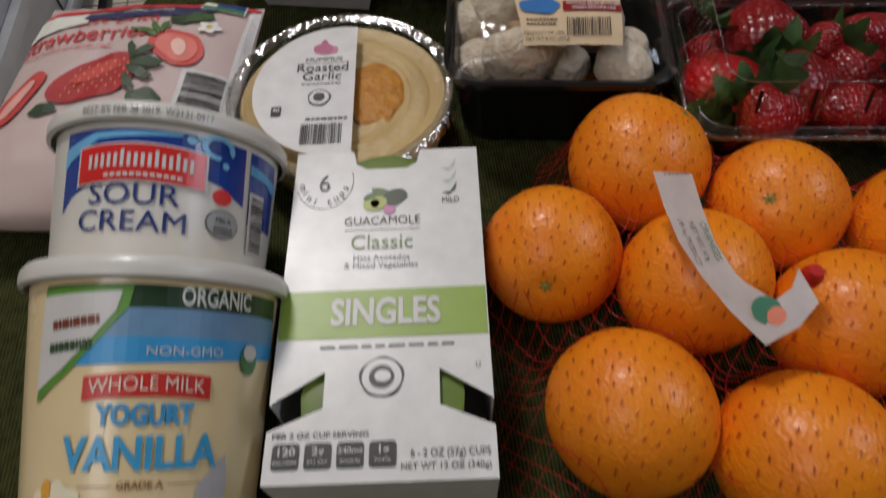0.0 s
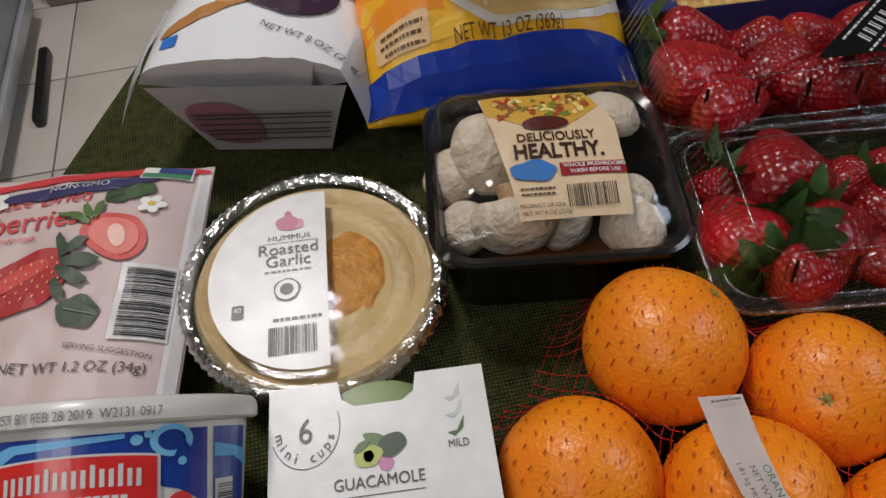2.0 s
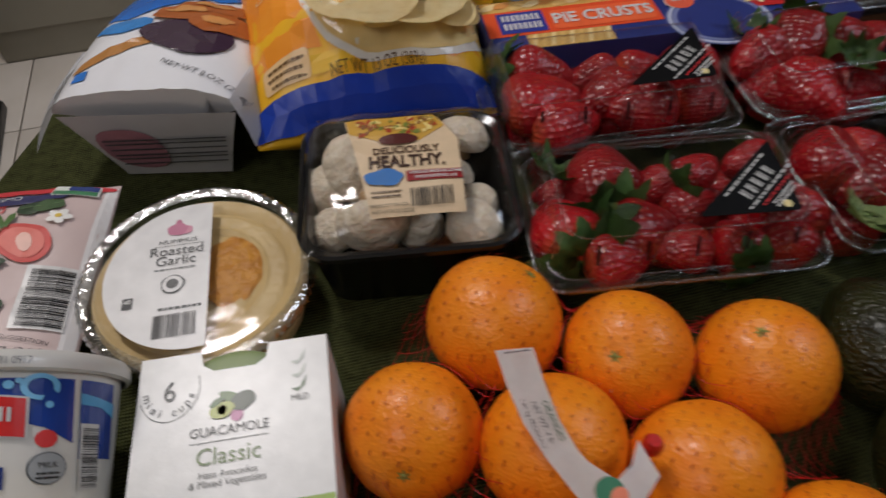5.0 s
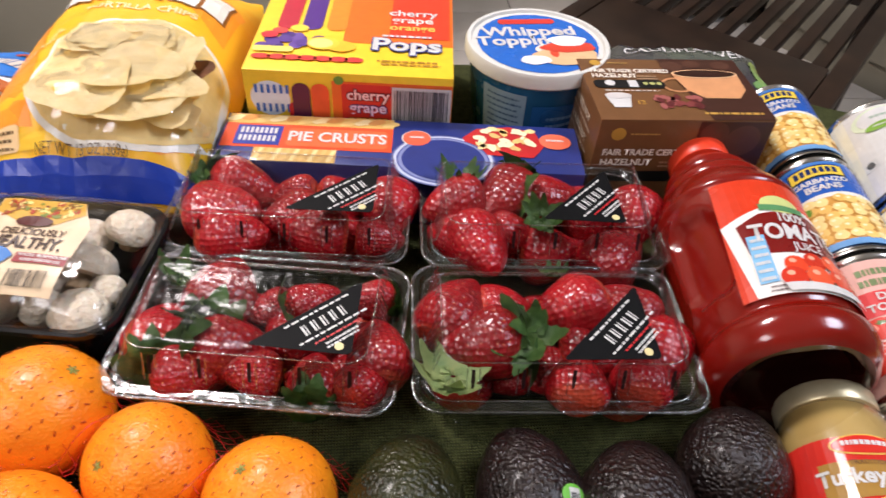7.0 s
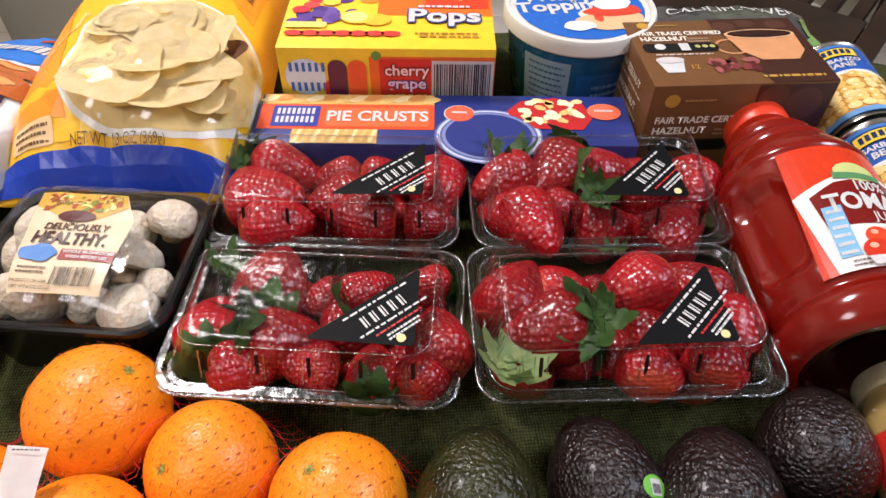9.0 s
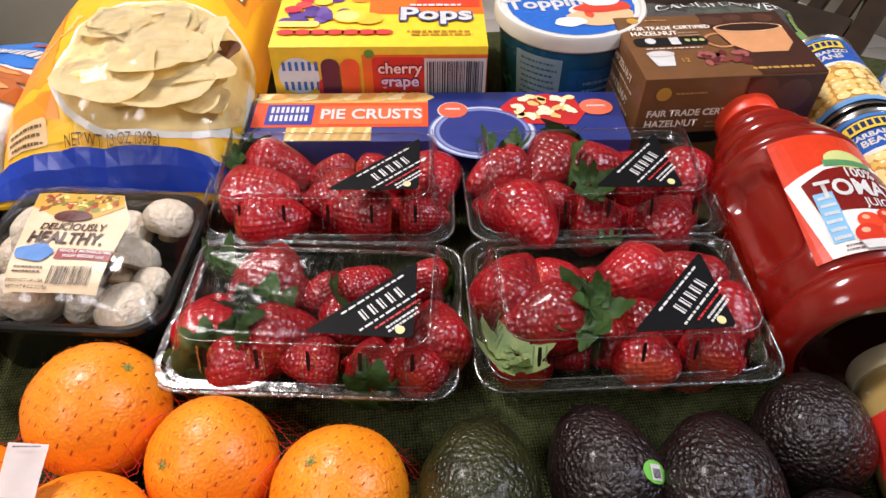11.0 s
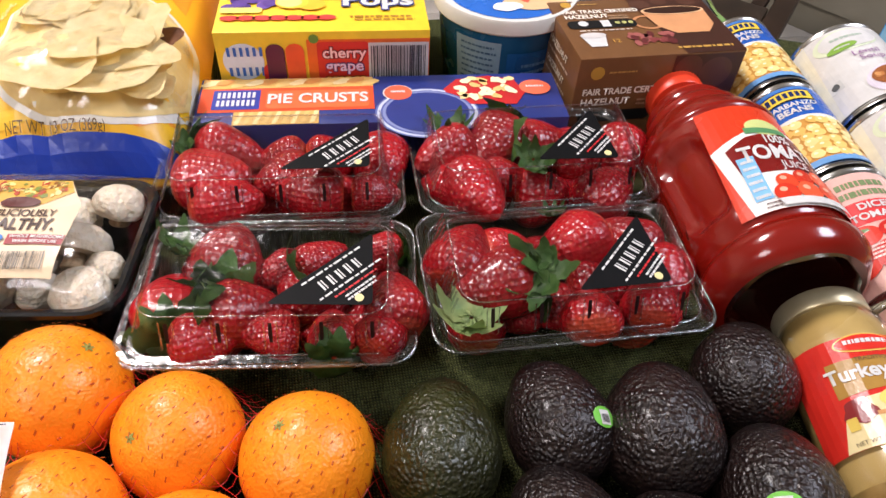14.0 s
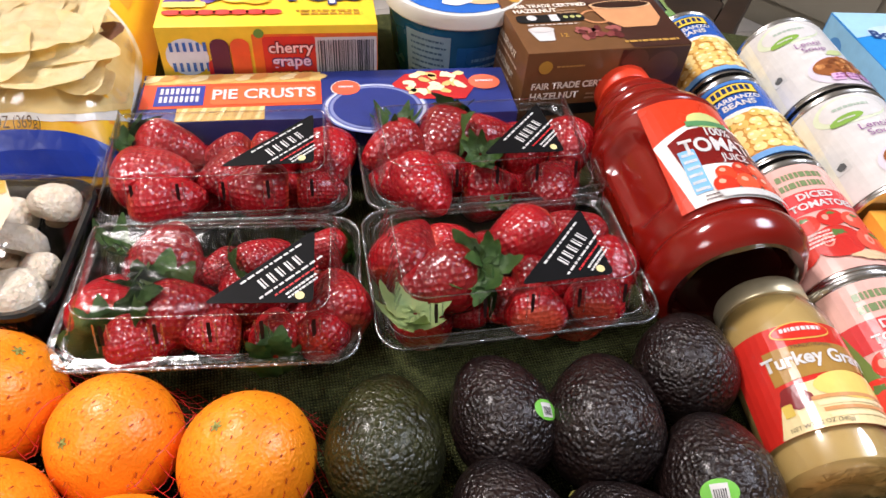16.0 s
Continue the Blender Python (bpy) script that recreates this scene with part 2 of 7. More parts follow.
CHIP_DARK = surface("toasted_chip", C(140, 88, 48), 0.6, C(104, 60, 32), 70, 0.7, bump=0.0010, bump_scale=170)
JUICE = surface("tomato_juice_bottle", C(132, 22, 10), 0.16, C(104, 13, 6), 12, 0.6, coat=0.35)
GRAVY = surface("turkey_gravy", C(206, 172, 108), 0.3, C(190, 154, 92), 30, 0.6, coat=0.6)
HUMMUS = surface("hummus", C(208, 180, 126), 0.45, C(196, 166, 110), 60, 0.65, bump=0.0012, bump_scale=160)
GARLIC = surface("roasted_garlic", C(206, 142, 46), 0.45, C(176, 110, 30), 130, 0.7, bump=0.002, bump_scale=230)
WOOD_DARK = surface("dark_chair_wood", C(58, 42, 32), 0.4, C(38, 28, 22), 14, 0.6, stretch=(1, 1, 0.15))
CABINET = surface("painted_cabinet", C(150, 144, 128), 0.5, C(140, 134, 118), 5, 0.6)
WALL = surface("wall_paint", C(206, 198, 180), 0.8, C(198, 190, 172), 4, 0.6)
CEILING = surface("ceiling_paint", C(236, 234, 228), 0.9, scale=4)
TILE = surface("floor_tile", C(222, 214, 204), 0.3, C(206, 197, 185), 6, 0.6)
GROUT = surface("grout", C(140, 130, 118), 0.9, scale=40)
GREY_METAL = surface("grey_metal", C(206, 209, 214), 0.4, C(182, 185, 190), 10, 0.6, metal=0.3)


# ---- building helpers ----
def finish(bm, name, material, smooth=True):
    bmesh.ops.recalc_face_normals(bm, faces=bm.faces)
    me = bpy.data.meshes.new(name)
    bm.to_mesh(me)
    bm.free()
    me.materials.append(material)
    if smooth:
        for p in me.polygons:
            p.use_smooth = True
        me.set_sharp_from_angle(angle=radians(40))
    return me


def part(name, bm, material, parent, label="", smooth=True):
    ob = new(name, finish(bm, name, material, smooth))
    ob.parent = parent
    if label:
        ob["label"] = label
    return ob


def thing(name, m, label, category, group="", kind=""):
    ob = new(name)
    ob.empty_display_size = 0.02
    ob.matrix_basis = m
    return tagged(ob, label, category, group, kind)


def single(name, bm, material, m, label, category, group="", kind="", smooth=True):
    ob = new(name, finish(bm, name, material, smooth))
    ob.matrix_basis = m
    return tagged(ob, label, category, group, kind)


def box_bm(x0, x1, y0, y1, z0, z1, bevel=0.0):
    bm = bmesh.new()
    bmesh.ops.create_cube(bm, size=1)
    for v in bm.verts:
        v.co = Vector(((x0 + x1) / 2 + v.co.x * (x1 - x0), (y0 + y1) / 2 + v.co.y * (y1 - y0), (z0 + z1) / 2 + v.co.z * (z1 - z0)))
    if bevel:
        bmesh.ops.bevel(bm, geom=bm.edges[:], offset=bevel, segments=2, affect="EDGES", profile=0.6)
    return bm


def loft(rings, cap0=True, cap1=True):
    """Skin over closed rings of equal count."""
    bm = bmesh.new()
    rows = [[bm.verts.new(p) for p in ring] for ring in rings]
    n = len(rows[0])
    for a, b in zip(rows, rows[1:]):
        for i in range(n):
            bm.faces.new((a[i], a[(i + 1) % n], b[(i + 1) % n], b[i]))
    if cap0:
        bm.faces.new(rows[0])
    if cap1:
        bm.faces.new(rows[-1])
    return bm


def lathe(profile, seg=48, turn=None, cap0=True, cap1=True):
    """Turned about z, or about y where turn is 'y'."""
    rings = []
    for r, h in profile:
        ring = []
        for i in range(seg):
            a = 2 * math.pi * i / seg
            p = (r * math.cos(a), r * math.sin(a), h)
            ring.append((p[0], h, p[1]) if turn == "y" else p)
        rings.append(ring)
    return loft(rings, cap0, cap1)


def rounded(w, d, r, n=6):
    """Rounded rectangle, as (x, y)."""
    out = []
    for cx, cy, a0 in ((w / 2 - r, d / 2 - r, 0), (-w / 2 + r, d / 2 - r, 90), (-w / 2 + r, -d / 2 + r, 180), (w / 2 - r, -d / 2 + r, 270)):
        for i in range(n + 1):
            a = radians(a0 + 90 * i / n)
            out.append((cx + r * math.cos(a), cy + r * math.sin(a)))
    return out


def flat(o, u, v):
    """A flat printing surface: origin and the two directions along it."""
    o, u, v = Vector(o), Vector(u).normalized(), Vector(v).normalized()
    n = u.cross(v)
    return lambda a, b, h: o + u * a + v * b + n * h


def lying(radius, centre):
    """The side of a round thing that lies along y; a runs round it from the top, b along it."""
    def f(a, b, h):
        r = radius(b)
        q = a / r
        return Vector(((r + h) * math.sin(q), b, centre(b) + (r + h) * math.cos(q)))
    return f


LIFT = 0.00035


def printed(name, bm, surf, layer, material, parent, label="", cut=0.0, cut_v=0.0):
    """Lays a flat outline on a surface."""
    if cut or cut_v:
        us, vs = [v.co.x for v in bm.verts], [v.co.y for v in bm.verts]
        for step, lo, hi, n in ((cut, min(us), max(us), (1, 0, 0)), (cut_v, min(vs), max(vs), (0, 1, 0))):
            k = math.floor(lo / step) + 1 if step else 0
            while step and k * step < hi:
                bmesh.ops.bisect_plane(bm, geom=bm.verts[:] + bm.edges[:] + bm.faces[:], plane_co=Vector(n) * (k * step + 0.000137), plane_no=n)
                k += 1
    bmesh.ops.triangulate(bm, faces=bm.faces[:])
    for v in bm.verts:
        v.co = surf(v.co.x, v.co.y, LIFT * layer)
    me = bpy.data.meshes.new(name)
    bm.to_mesh(me)
    bm.free()
    me.materials.append(material)
    ob = new(name, me)
    ob.parent = parent
    if label:
        ob["label"] = label
    return ob


def outline(pts):
    bm = bmesh.new()
    bm.faces.new([bm.verts.new((x, y, 0)) for x, y in pts])
    return bm


def rect(u0, v0, u1, v1):
    return [(u0, v0), (u1, v0), (u1, v1), (u0, v1)]


def round_rect(u0, v0, u1, v1, r):
    return [((u0 + u1) / 2 + x, (v0 + v1) / 2 + y) for x, y in rounded(abs(u1 - u0), abs(v1 - v0), r, 4)]


def disc(u, v, ru, rv=None, n=28, wob=0.0, turn=0.0):
    rv = rv or ru
    out = []
    for i in range(n):
        a = 2 * math.pi * i / n
        k = 1 + wob * math.sin(a * 5 + u * 900) + wob * 0.7 * math.sin(a * 3 + v * 700)
        x, y = ru * k * math.cos(a), rv * k * math.sin(a)
        out.append((u + x * math.cos(turn) - y * math.sin(turn), v + x * math.sin(turn) + y * math.cos(turn)))
    return out


def shape(parent, name, pts, surf, layer, material, label="", cut=0.0, cut_v=0.0):
    return printed(name, outline(pts), surf, layer, material, parent, label, cut, cut_v)


def shapes(parent, name, many, surf, layer, material, label="", cut=0.0, cut_v=0.0):
    bm = bmesh.new()
    for pts in many:
        bm.faces.new([bm.verts.new((x, y, 0)) for x, y in pts])
    ob = printed(name, bm, surf, layer, material, parent, label, cut, cut_v)
    return tagged(ob, kind="stuff") if len(many) > 4 else ob


def lettering(parent, body, u, v, size, surf, layer, material, turn=0.0, bold=0.0, wide=1.0, align="CENTER", cut=0.0, cut_v=0.0, arch=0.0):
    cu = bpy.data.curves.new("lettering", "FONT")
    cu.body, cu.size, cu.align_x, cu.align_y, cu.offset, cu.resolution_u = body, 1.0, align, "CENTER", bold, 3
    ob = new("lettering", cu)
    bpy.context.view_layer.update()
    me = bpy.data.meshes.new_from_object(ob.evaluated_get(bpy.context.evaluated_depsgraph_get()))
    bpy.data.objects.remove(ob)
    bm = bmesh.new()
    bm.from_mesh(me)
    bpy.data.meshes.remove(me)
    if not cut_v:
        cut, layer = 0.0, layer + 0.6
    c, s = math.cos(radians(turn)), math.sin(radians(turn))
    for w in bm.verts:
        x, y = w.co.x * wide * size, w.co.y * size
        y -= arch * x * x
        w.co = Vector((u + x * c - y * s, v + x * s + y * c, 0))
    return printed("lettering", bm, surf, layer, material, parent, "", cut, cut_v)


def barcode(parent, u, v, w, h, surf, layer, across=True, cut=0.0, cut_v=0.0, plate=True):
    rng = random.Random(int(u * 1e5) + int(v * 1e5) * 7)
    if plate:
        shape(parent, "barcode_panel", rect(u - w / 2, v - h / 2, u + w / 2, v + h / 2), surf, layer, WHITE, "", cut, cut_v)
    bars, x, span = [], 0.04, (w if across else h)
    while x < 0.94:
        t = rng.choice((0.008, 0.014, 0.022))
        a, b = (x - 0.5) * span, (x + t - 0.5) * span
        if across:
            bars.append(rect(u + a, v - h * 0.38, u + b, v + h * 0.47))
        else:
            bars.append(rect(u - w * 0.38, v + a, u + w * 0.47, v + b))
        x += t + rng.choice((0.010, 0.016, 0.024))
    shapes(parent, "barcode", bars, surf, layer + 1, BLACK, "", cut, cut_v)


def text_bars(parent, u, v, w, rows, pitch, surf, layer, material, seed=1, fill=0.5, cut=0.0, cut_v=0.0, turn=0.0):
    """Rows of small print too fine to read."""
    rng = random.Random(seed)
    c, s = math.cos(radians(turn)), math.sin(radians(turn))
    bars = []
    for i in range(rows):
        y, x = -i * pitch, -w / 2 * rng.uniform(0.8, 1.0)
        end = w / 2 * rng.uniform(0.8, 1.0)
        while x < end:
            t = w * rng.uniform(0.04, 0.13)
            q = rect(x, y - pitch * fill / 2, min(x + t, end), y + pitch * fill / 2)
            bars.append([(u + a * c - b * s, v + a * s + b * c) for a, b in q])
            x += t + w * 0.025
    shapes(parent, "small_print", bars, surf, layer, material, "", cut, cut_v)

# ---- the room ----
FLOOR = -0.74


def wall_slab(name, x0, x1, y0, y1, z0, z1, material):
    return single(name, box_bm(x0, x1, y0, y1, z0, z1), material, Matrix(), "plain painted wall of the kitchen", "wall", kind="structure", smooth=False)


wall_slab("wall_north", -2.4, 3.2, 2.7, 2.8, FLOOR, 1.86, WALL)
wall_slab("wall_south", -2.4, 3.2, -2.5, -2.4, FLOOR, 1.86, WALL)
wall_slab("wall_west", -2.5, -2.4, -2.5, 2.8, FLOOR, 1.86, WALL)
wall_slab("wall_east", 3.2, 3.3, -2.5, 2.8, FLOOR, 1.86, WALL)
single("ceiling", box_bm(-2.5, 3.3, -2.5, 2.8, 1.86, 1.94), CEILING, Matrix(), "flat white kitchen ceiling", "ceiling", kind="structure", smooth=False)
floor = single("floor", box_bm(-2.5, 3.3, -2.5, 2.8, FLOOR - 0.08, FLOOR - 0.004), GROUT, Matrix(), "pale ceramic tile floor with grey joints", "floor", kind="structure", smooth=False)

# ---- table and cloth ----
TOP = [(-0.99, -0.72), (-0.49, 0.375), (0.29, 0.375), (0.43, 0.275), (0.64, 0.225), (0.72, 0.13), (0.72, -0.72)]


def soften(pts, r, n=6):
    out = []
    for i, p in enumerate(pts):
        p, a, b = Vector(p), Vector(pts[i - 1]), Vector(pts[(i + 1) % len(pts)])
        p0, p1 = p + (a - p).normalized() * r, p + (b - p).normalized() * r
        for k in range(n + 1):
            t = k / n
            out.append(tuple((1 - t) ** 2 * p0 + 2 * t * (1 - t) * p + t * t * p1))
    return out


table = thing("dining_table", pose(0, 0, 0), "dark wooden kitchen table under a green cloth", "table")
edge = soften(TOP, 0.05)
part("top", loft([[(x * 0.985, y * 0.985, z) for x, y in edge] for z in (-0.035, -0.006)]), WOOD_DARK, table)
for x, y in ((-0.72, -0.6), (-0.42, 0.28), (0.58, 0.12), (0.60, -0.6)):
    part("leg", box_bm(x - 0.03, x + 0.03, y - 0.03, y + 0.03, FLOOR, -0.035, 0.004), WOOD_DARK, table)


def cloth_bm():
    rings = []
    for k, z in ((1.0, -0.16), (1.0, -0.08), (0.999, -0.012), (0.993, -0.002), (0.985, 0.0), (0.5, 0.0), (0.02, 0.0)):
        ring = []
        for i, (x, y) in enumerate(edge):
            w = 0.006 * math.sin(i * 1.7) if z < -0.05 else 0
            ring.append((x * (k + w), y * (k + w), z - (0.004 if z < 0 else 0)))
        rings.append(ring)
    return loft(rings, cap0=False)


single("tablecloth", cloth_bm(), CLOTH, pose(0, 0, 0.0), "coarsely woven olive green cloth spread over the table", "tablecloth")


# ---- oranges in their net bag ----
ORANGES = [(-0.272, -0.099, 0.0385, 20, 40), (-0.207, -0.135, 0.035, 35, -40), (-0.140, -0.161, 0.036, 160, 20), (-0.3306, -0.149, 0.0355, -110, 60),
           (-0.265, -0.175, 0.037, 100, 80), (-0.200, -0.206, 0.0362, 80, 70), (-0.3135, -0.236, 0.0378, 40, 80), (-0.246, -0.264, 0.0375, 70, 60),
           (-0.158, -0.258, 0.0355, 70, 75)]


def orange_bm():
    bm = bmesh.new()
    bmesh.ops.create_uvsphere(bm, u_segments=40, v_segments=28, radius=1)
    for v in bm.verts:
        p = v.co.copy()
        v.co *= 1 + 0.018 * noise.noise(p * 1.6) + 0.006 * noise.noise(p * 5)
        v.co.z *= 0.965
        k = math.hypot(p.x, p.y)
        if p.z > 0:
            v.co.z -= 0.05 * math.exp(-(k / 0.12) ** 2)
    return bm


def navel_bm():
    bm = bmesh.new()
    for i in range(6):
        a = i * math.pi / 3
        d, e = Vector((math.cos(a), math.sin(a), 0)), Vector((-math.sin(a), math.cos(a), 0))
        pts = [d * 0.015 - e * 0.02, d * 0.075 - e * 0.016, d * 0.1, d * 0.075 + e * 0.016, d * 0.015 + e * 0.02]
        bm.faces.new([bm.verts.new((p.x, p.y, 0.936 + 0.012 * (1 - p.length * 8))) for p in pts])
    bmesh.ops.create_uvsphere(bm, u_segments=10, v_segments=6, radius=0.035, matrix=Matrix.Translation((0, 0, 0.93)))
    return bm


x, y, r, a, b = ORANGES[0]
orange = thing("orange", Matrix.Translation((x, y, r)) @ pose(0, 0, 0, 0, b, a) @ Matrix.Scale(r, 4), "ripe round orange with pitted bright peel in the net bag", "orange", "oranges in the net bag")
part("peel", orange_bm(), PEEL, orange)
part("navel", navel_bm(), NAVEL, orange, "dry greenish stem scar")
orange.scale = (1, 1, 1)
orange.matrix_basis = Matrix.Translation((x, y, r)) @ pose(0, 0, 0, 0, b, a) @ Matrix.Scale(r, 4)
for x, y, r, a, b in ORANGES[1:]:
    o = copy_thing(orange, Matrix())
    o.matrix_basis = Matrix.Translation((x, y, r)) @ pose(0, 0, 0, 0, b, a) @ Matrix.Scale(r, 4)

# The net is stretched over the fruit like a skin, tied at the clip.
N0 = 90
gx, gy = np.meshgrid(np.linspace(-0.395, -0.085, N0), np.linspace(-0.32, -0.045, N0), indexing="ij")
solid = np.zeros_like(gx)
for x, y, r, a, b in ORANGES:
    d2 = (gx - x) ** 2 + (gy - y) ** 2
    solid = np.maximum(solid, np.where(d2 < r * r, r + np.sqrt(np.maximum(r * r - d2, 0)), 0))
inside = np.zeros_like(gx)
for x, y, r, a, b in ORANGES:
    inside = np.maximum(inside, ((gx - x) ** 2 + (gy - y) ** 2 < (r + 0.024) ** 2).astype(float))
solid = np.where(solid > 0, solid + 0.0008, 0)
skin = solid.copy()
for i in range(70):
    m4 = (np.roll(skin, 1, 0) + np.roll(skin, -1, 0) + np.roll(skin, 1, 1) + np.roll(skin, -1, 1)) / 4
    skin = np.maximum(solid, m4 * 0.975 * inside)


def net_height(x, y):
    i, j = (x + 0.395) / 0.31 * (N0 - 1), (y + 0.32) / 0.275 * (N0 - 1)
    if not (0 <= i < N0 - 1 and 0 <= j < N0 - 1):
        return 0.0
    a, b = int(i), int(j)
    f, g = i - a, j - b
    return (skin[a, b] * (1 - f) + skin[a + 1, b] * f) * (1 - g) + (skin[a, b + 1] * (1 - f) + skin[a + 1, b + 1] * f) * g


def strand(verts, faces, pts, r):
    for k, (p, q) in enumerate(zip(pts, pts[1:])):
        d = (q - p).normalized()
        s = d.cross(Vector((0, 0, 1)))
        s = s.normalized() if s.length > 0.01 else Vector((1, 0, 0))
        t = s.cross(d)
        n = len(verts)
        for c in (p, q):
            verts += [c + s * r, c - s * r * 0.5 + t * r * 0.87, c - s * r * 0.5 - t * r * 0.87]
        faces += [(n, n + 1, n + 4, n + 3), (n + 1, n + 2, n + 5, n + 4), (n + 2, n, n + 3, n + 5)]


def from_lists(name, verts, faces, material):
    me = bpy.data.meshes.new(name)
    me.from_pydata([tuple(v) for v in verts], [], faces)
    me.materials.append(material)
    return me


net = thing("net_bag", pose(0, 0, 0), "red plastic net bag stretched over the oranges", "net bag")
verts, faces, kverts, kfaces = [], [], [], []
CELL = 0.0068
for s1 in (1, -1):
    for k in range(-60, 60):
        line, prev = [], None
        for q in range(-70, 71):
            u, w = q * 0.0042, k * CELL
            x = -0.24 + u * 0.62 + w * 0.79 * s1 + 0.0016 * math.sin(u * 40 + k)
            y = -0.185 + (u * 0.79 - w * 0.62 * s1) * s1 + 0.0016 * math.sin(u * 33 + k * 2)
            z = net_height(x, y)
            i0, j0 = int((x + 0.395) / 0.31 * (N0 - 1) + 0.5), int((y + 0.32) / 0.275 * (N0 - 1) + 0.5)
            touching = 0 <= i0 < N0 and 0 <= j0 < N0 and skin[i0, j0] - solid[i0, j0] < 0.0004 and z > 0.050
            if z > 0.004 and not touching:
                line.append(Vector((x, y, z + 0.0004)))
            else:
                if len(line) > 2:
                    strand(verts, faces, line, 0.00021)
                line = []
        if len(line) > 2:
            strand(verts, faces, line, 0.00021)
tagged(new("netting", from_lists("netting", verts, faces, NET)), kind="stuff").parent = net
for k in range(-60, 60):
    for l in range(-60, 60):
        x = -0.24 + (k + l) * 0.0054 + 0.0009 * math.sin(k * 3.1 + l)
        y = -0.185 + (k - l) * 0.0042 + 0.0009 * math.sin(l * 2.3 + k)
        z = net_height(x, y)
        if z > 0.045:
            n = len(kverts)
            a = 0.9 + 0.3 * math.sin(k * 1.3)
            dx, dy = 0.0010 * math.cos(a), 0.0010 * math.sin(a)
            for sx, sy in ((-1, -0.35), (1, -0.35), (1, 0.35), (-1, 0.35)):
                px, py = x + sx * dx - sy * dy, y + sx * dy + sy * dx
                kverts.append((px, py, net_height(px, py) + 0.0007))
            kverts.append((x, y, z + 0.0010))
            kfaces += [(n, n + 1, n + 4), (n + 1, n + 2, n + 4), (n + 2, n + 3, n + 4), (n + 3, n, n + 4)]
tagged(new("knotting", from_lists("knotting", kverts, kfaces, KNOT)), kind="stuff").parent = net

# Paper tag tied to the clip
tag = thing("bag_tag", pose(0, 0, 0), "white paper price tag looped over the oranges", "tag")


def ribbon(rows, thick=0.0004):
    bm = bmesh.new()
    grid = [[bm.verts.new(Vector(a).lerp(Vector(b), k / 4)) for k in range(5)] for a, b in rows]
    for r0, r1 in zip(grid, grid[1:]):
        for k in range(4):
            bm.faces.new((r0[k], r0[k + 1], r1[k + 1], r1[k]))
    bmesh.ops.solidify(bm, geom=bm.faces[:], thickness=thick)
    return bm


TAG_ROWS = [((-0.2870, -0.1420, 0.0860), (-0.2690, -0.1440, 0.0840)), ((-0.2868, -0.1600, 0.0835), (-0.2695, -0.1620, 0.0820)), ((-0.2850, -0.1780, 0.0815), (-0.2690, -0.1800, 0.0805)),
            ((-0.2800, -0.1960, 0.0800), (-0.2660, -0.1950, 0.0800)), ((-0.2740, -0.2130, 0.0800), (-0.2640, -0.2010, 0.0810)), ((-0.2660, -0.2300, 0.0810), (-0.2560, -0.2120, 0.0830)),
            ((-0.2500, -0.2240, 0.0810), (-0.2480, -0.2080, 0.0840)), ((-0.2370, -0.2140, 0.0800), (-0.2400, -0.1980, 0.0820))]
part("paper", ribbon(TAG_ROWS), ink(240, 240, 238), tag)
tag_surf = flat((-0.278, -0.168, 0.0838), (0.995, -0.06, -0.09), (0.02, 0.99, 0.11))
lettering(tag, "ORANGES", 0.006, -0.012, 0.0042, tag_surf, 2, ink(60, 110, 80), turn=-82)
lettering(tag, "NET WT. 4 lb", 0.0010, -0.012, 0.0034, tag_surf, 2, ink(70, 70, 74), turn=-82)
lettering(tag, "1.81 kg PRODUCT", -0.0034, -0.012, 0.0030, tag_surf, 2, ink(70, 70, 74), turn=-82)
text_bars(tag, 0.0, 0.0225, 0.013, 1, 0.001, tag_surf, 2, ink(90, 90, 92), 5, 0.8)
tag_low = flat((-0.260, -0.2165, 0.0818), (0.78, 0.6, 0.12), (-0.6, 0.78, 0.1))
shape(tag, "emblem", disc(0.0, 0.001, 0.0062), tag_low, 2, ink(70, 130, 100))
shape(tag, "emblem", disc(0.0005, -0.003, 0.0045, 0.0035), tag_low, 3, ink(236, 140, 110))
clip = single("net_clip", lathe([(0.002, 0), (0.0045, 0.002), (0.0048, 0.006), (0.003, 0.010)], 14), NET, pose(-0.233, -0.200, 0.072), "red plastic clip closing the net bag", "clip")


# ---- avocados ----
AVOCADOS = [(-0.068, -0.164, 0.0335, 78, 1.20, 1, -1), (0.000, -0.160, 0.0315, 95, 1.22, 0, 1), (0.056, -0.176, 0.0350, 70, 1.18, 0, -1), (0.123, -0.150, 0.0325, 60, 1.12, 0, -1),
            (0.103, -0.223, 0.0340, 75, 1.15, 0, 2), (-0.015, -0.224, 0.0320, 100, 1.2, 0, 3), (0.043, -0.246, 0.0320, 120, 1.2, 0, -1), (-0.083, -0.232, 0.0300, 80, 1.2, 1, -1)]


def avocado_point(a, b, k):
    """Unit avocado: a round its axis (y), b from blossom end to stem."""
    t = -math.cos(b)
    r = math.sin(b) * (1 - 0.16 * (t + 0.2)) * (1 + 0.012 * math.sin(3 * a + k))
    return Vector((r * math.cos(a), t * k, r * math.sin(a)))


def avocado_bm(k):
    rings = []
    for j in range(1, 27):
        b = math.pi * j / 27
        rings.append([avocado_point(2 * math.pi * i / 36, b, k) * (1 + 0.014 * noise.noise(avocado_point(2 * math.pi * i / 36, b, k) * 3)) for i in range(36)])
    return loft(rings)


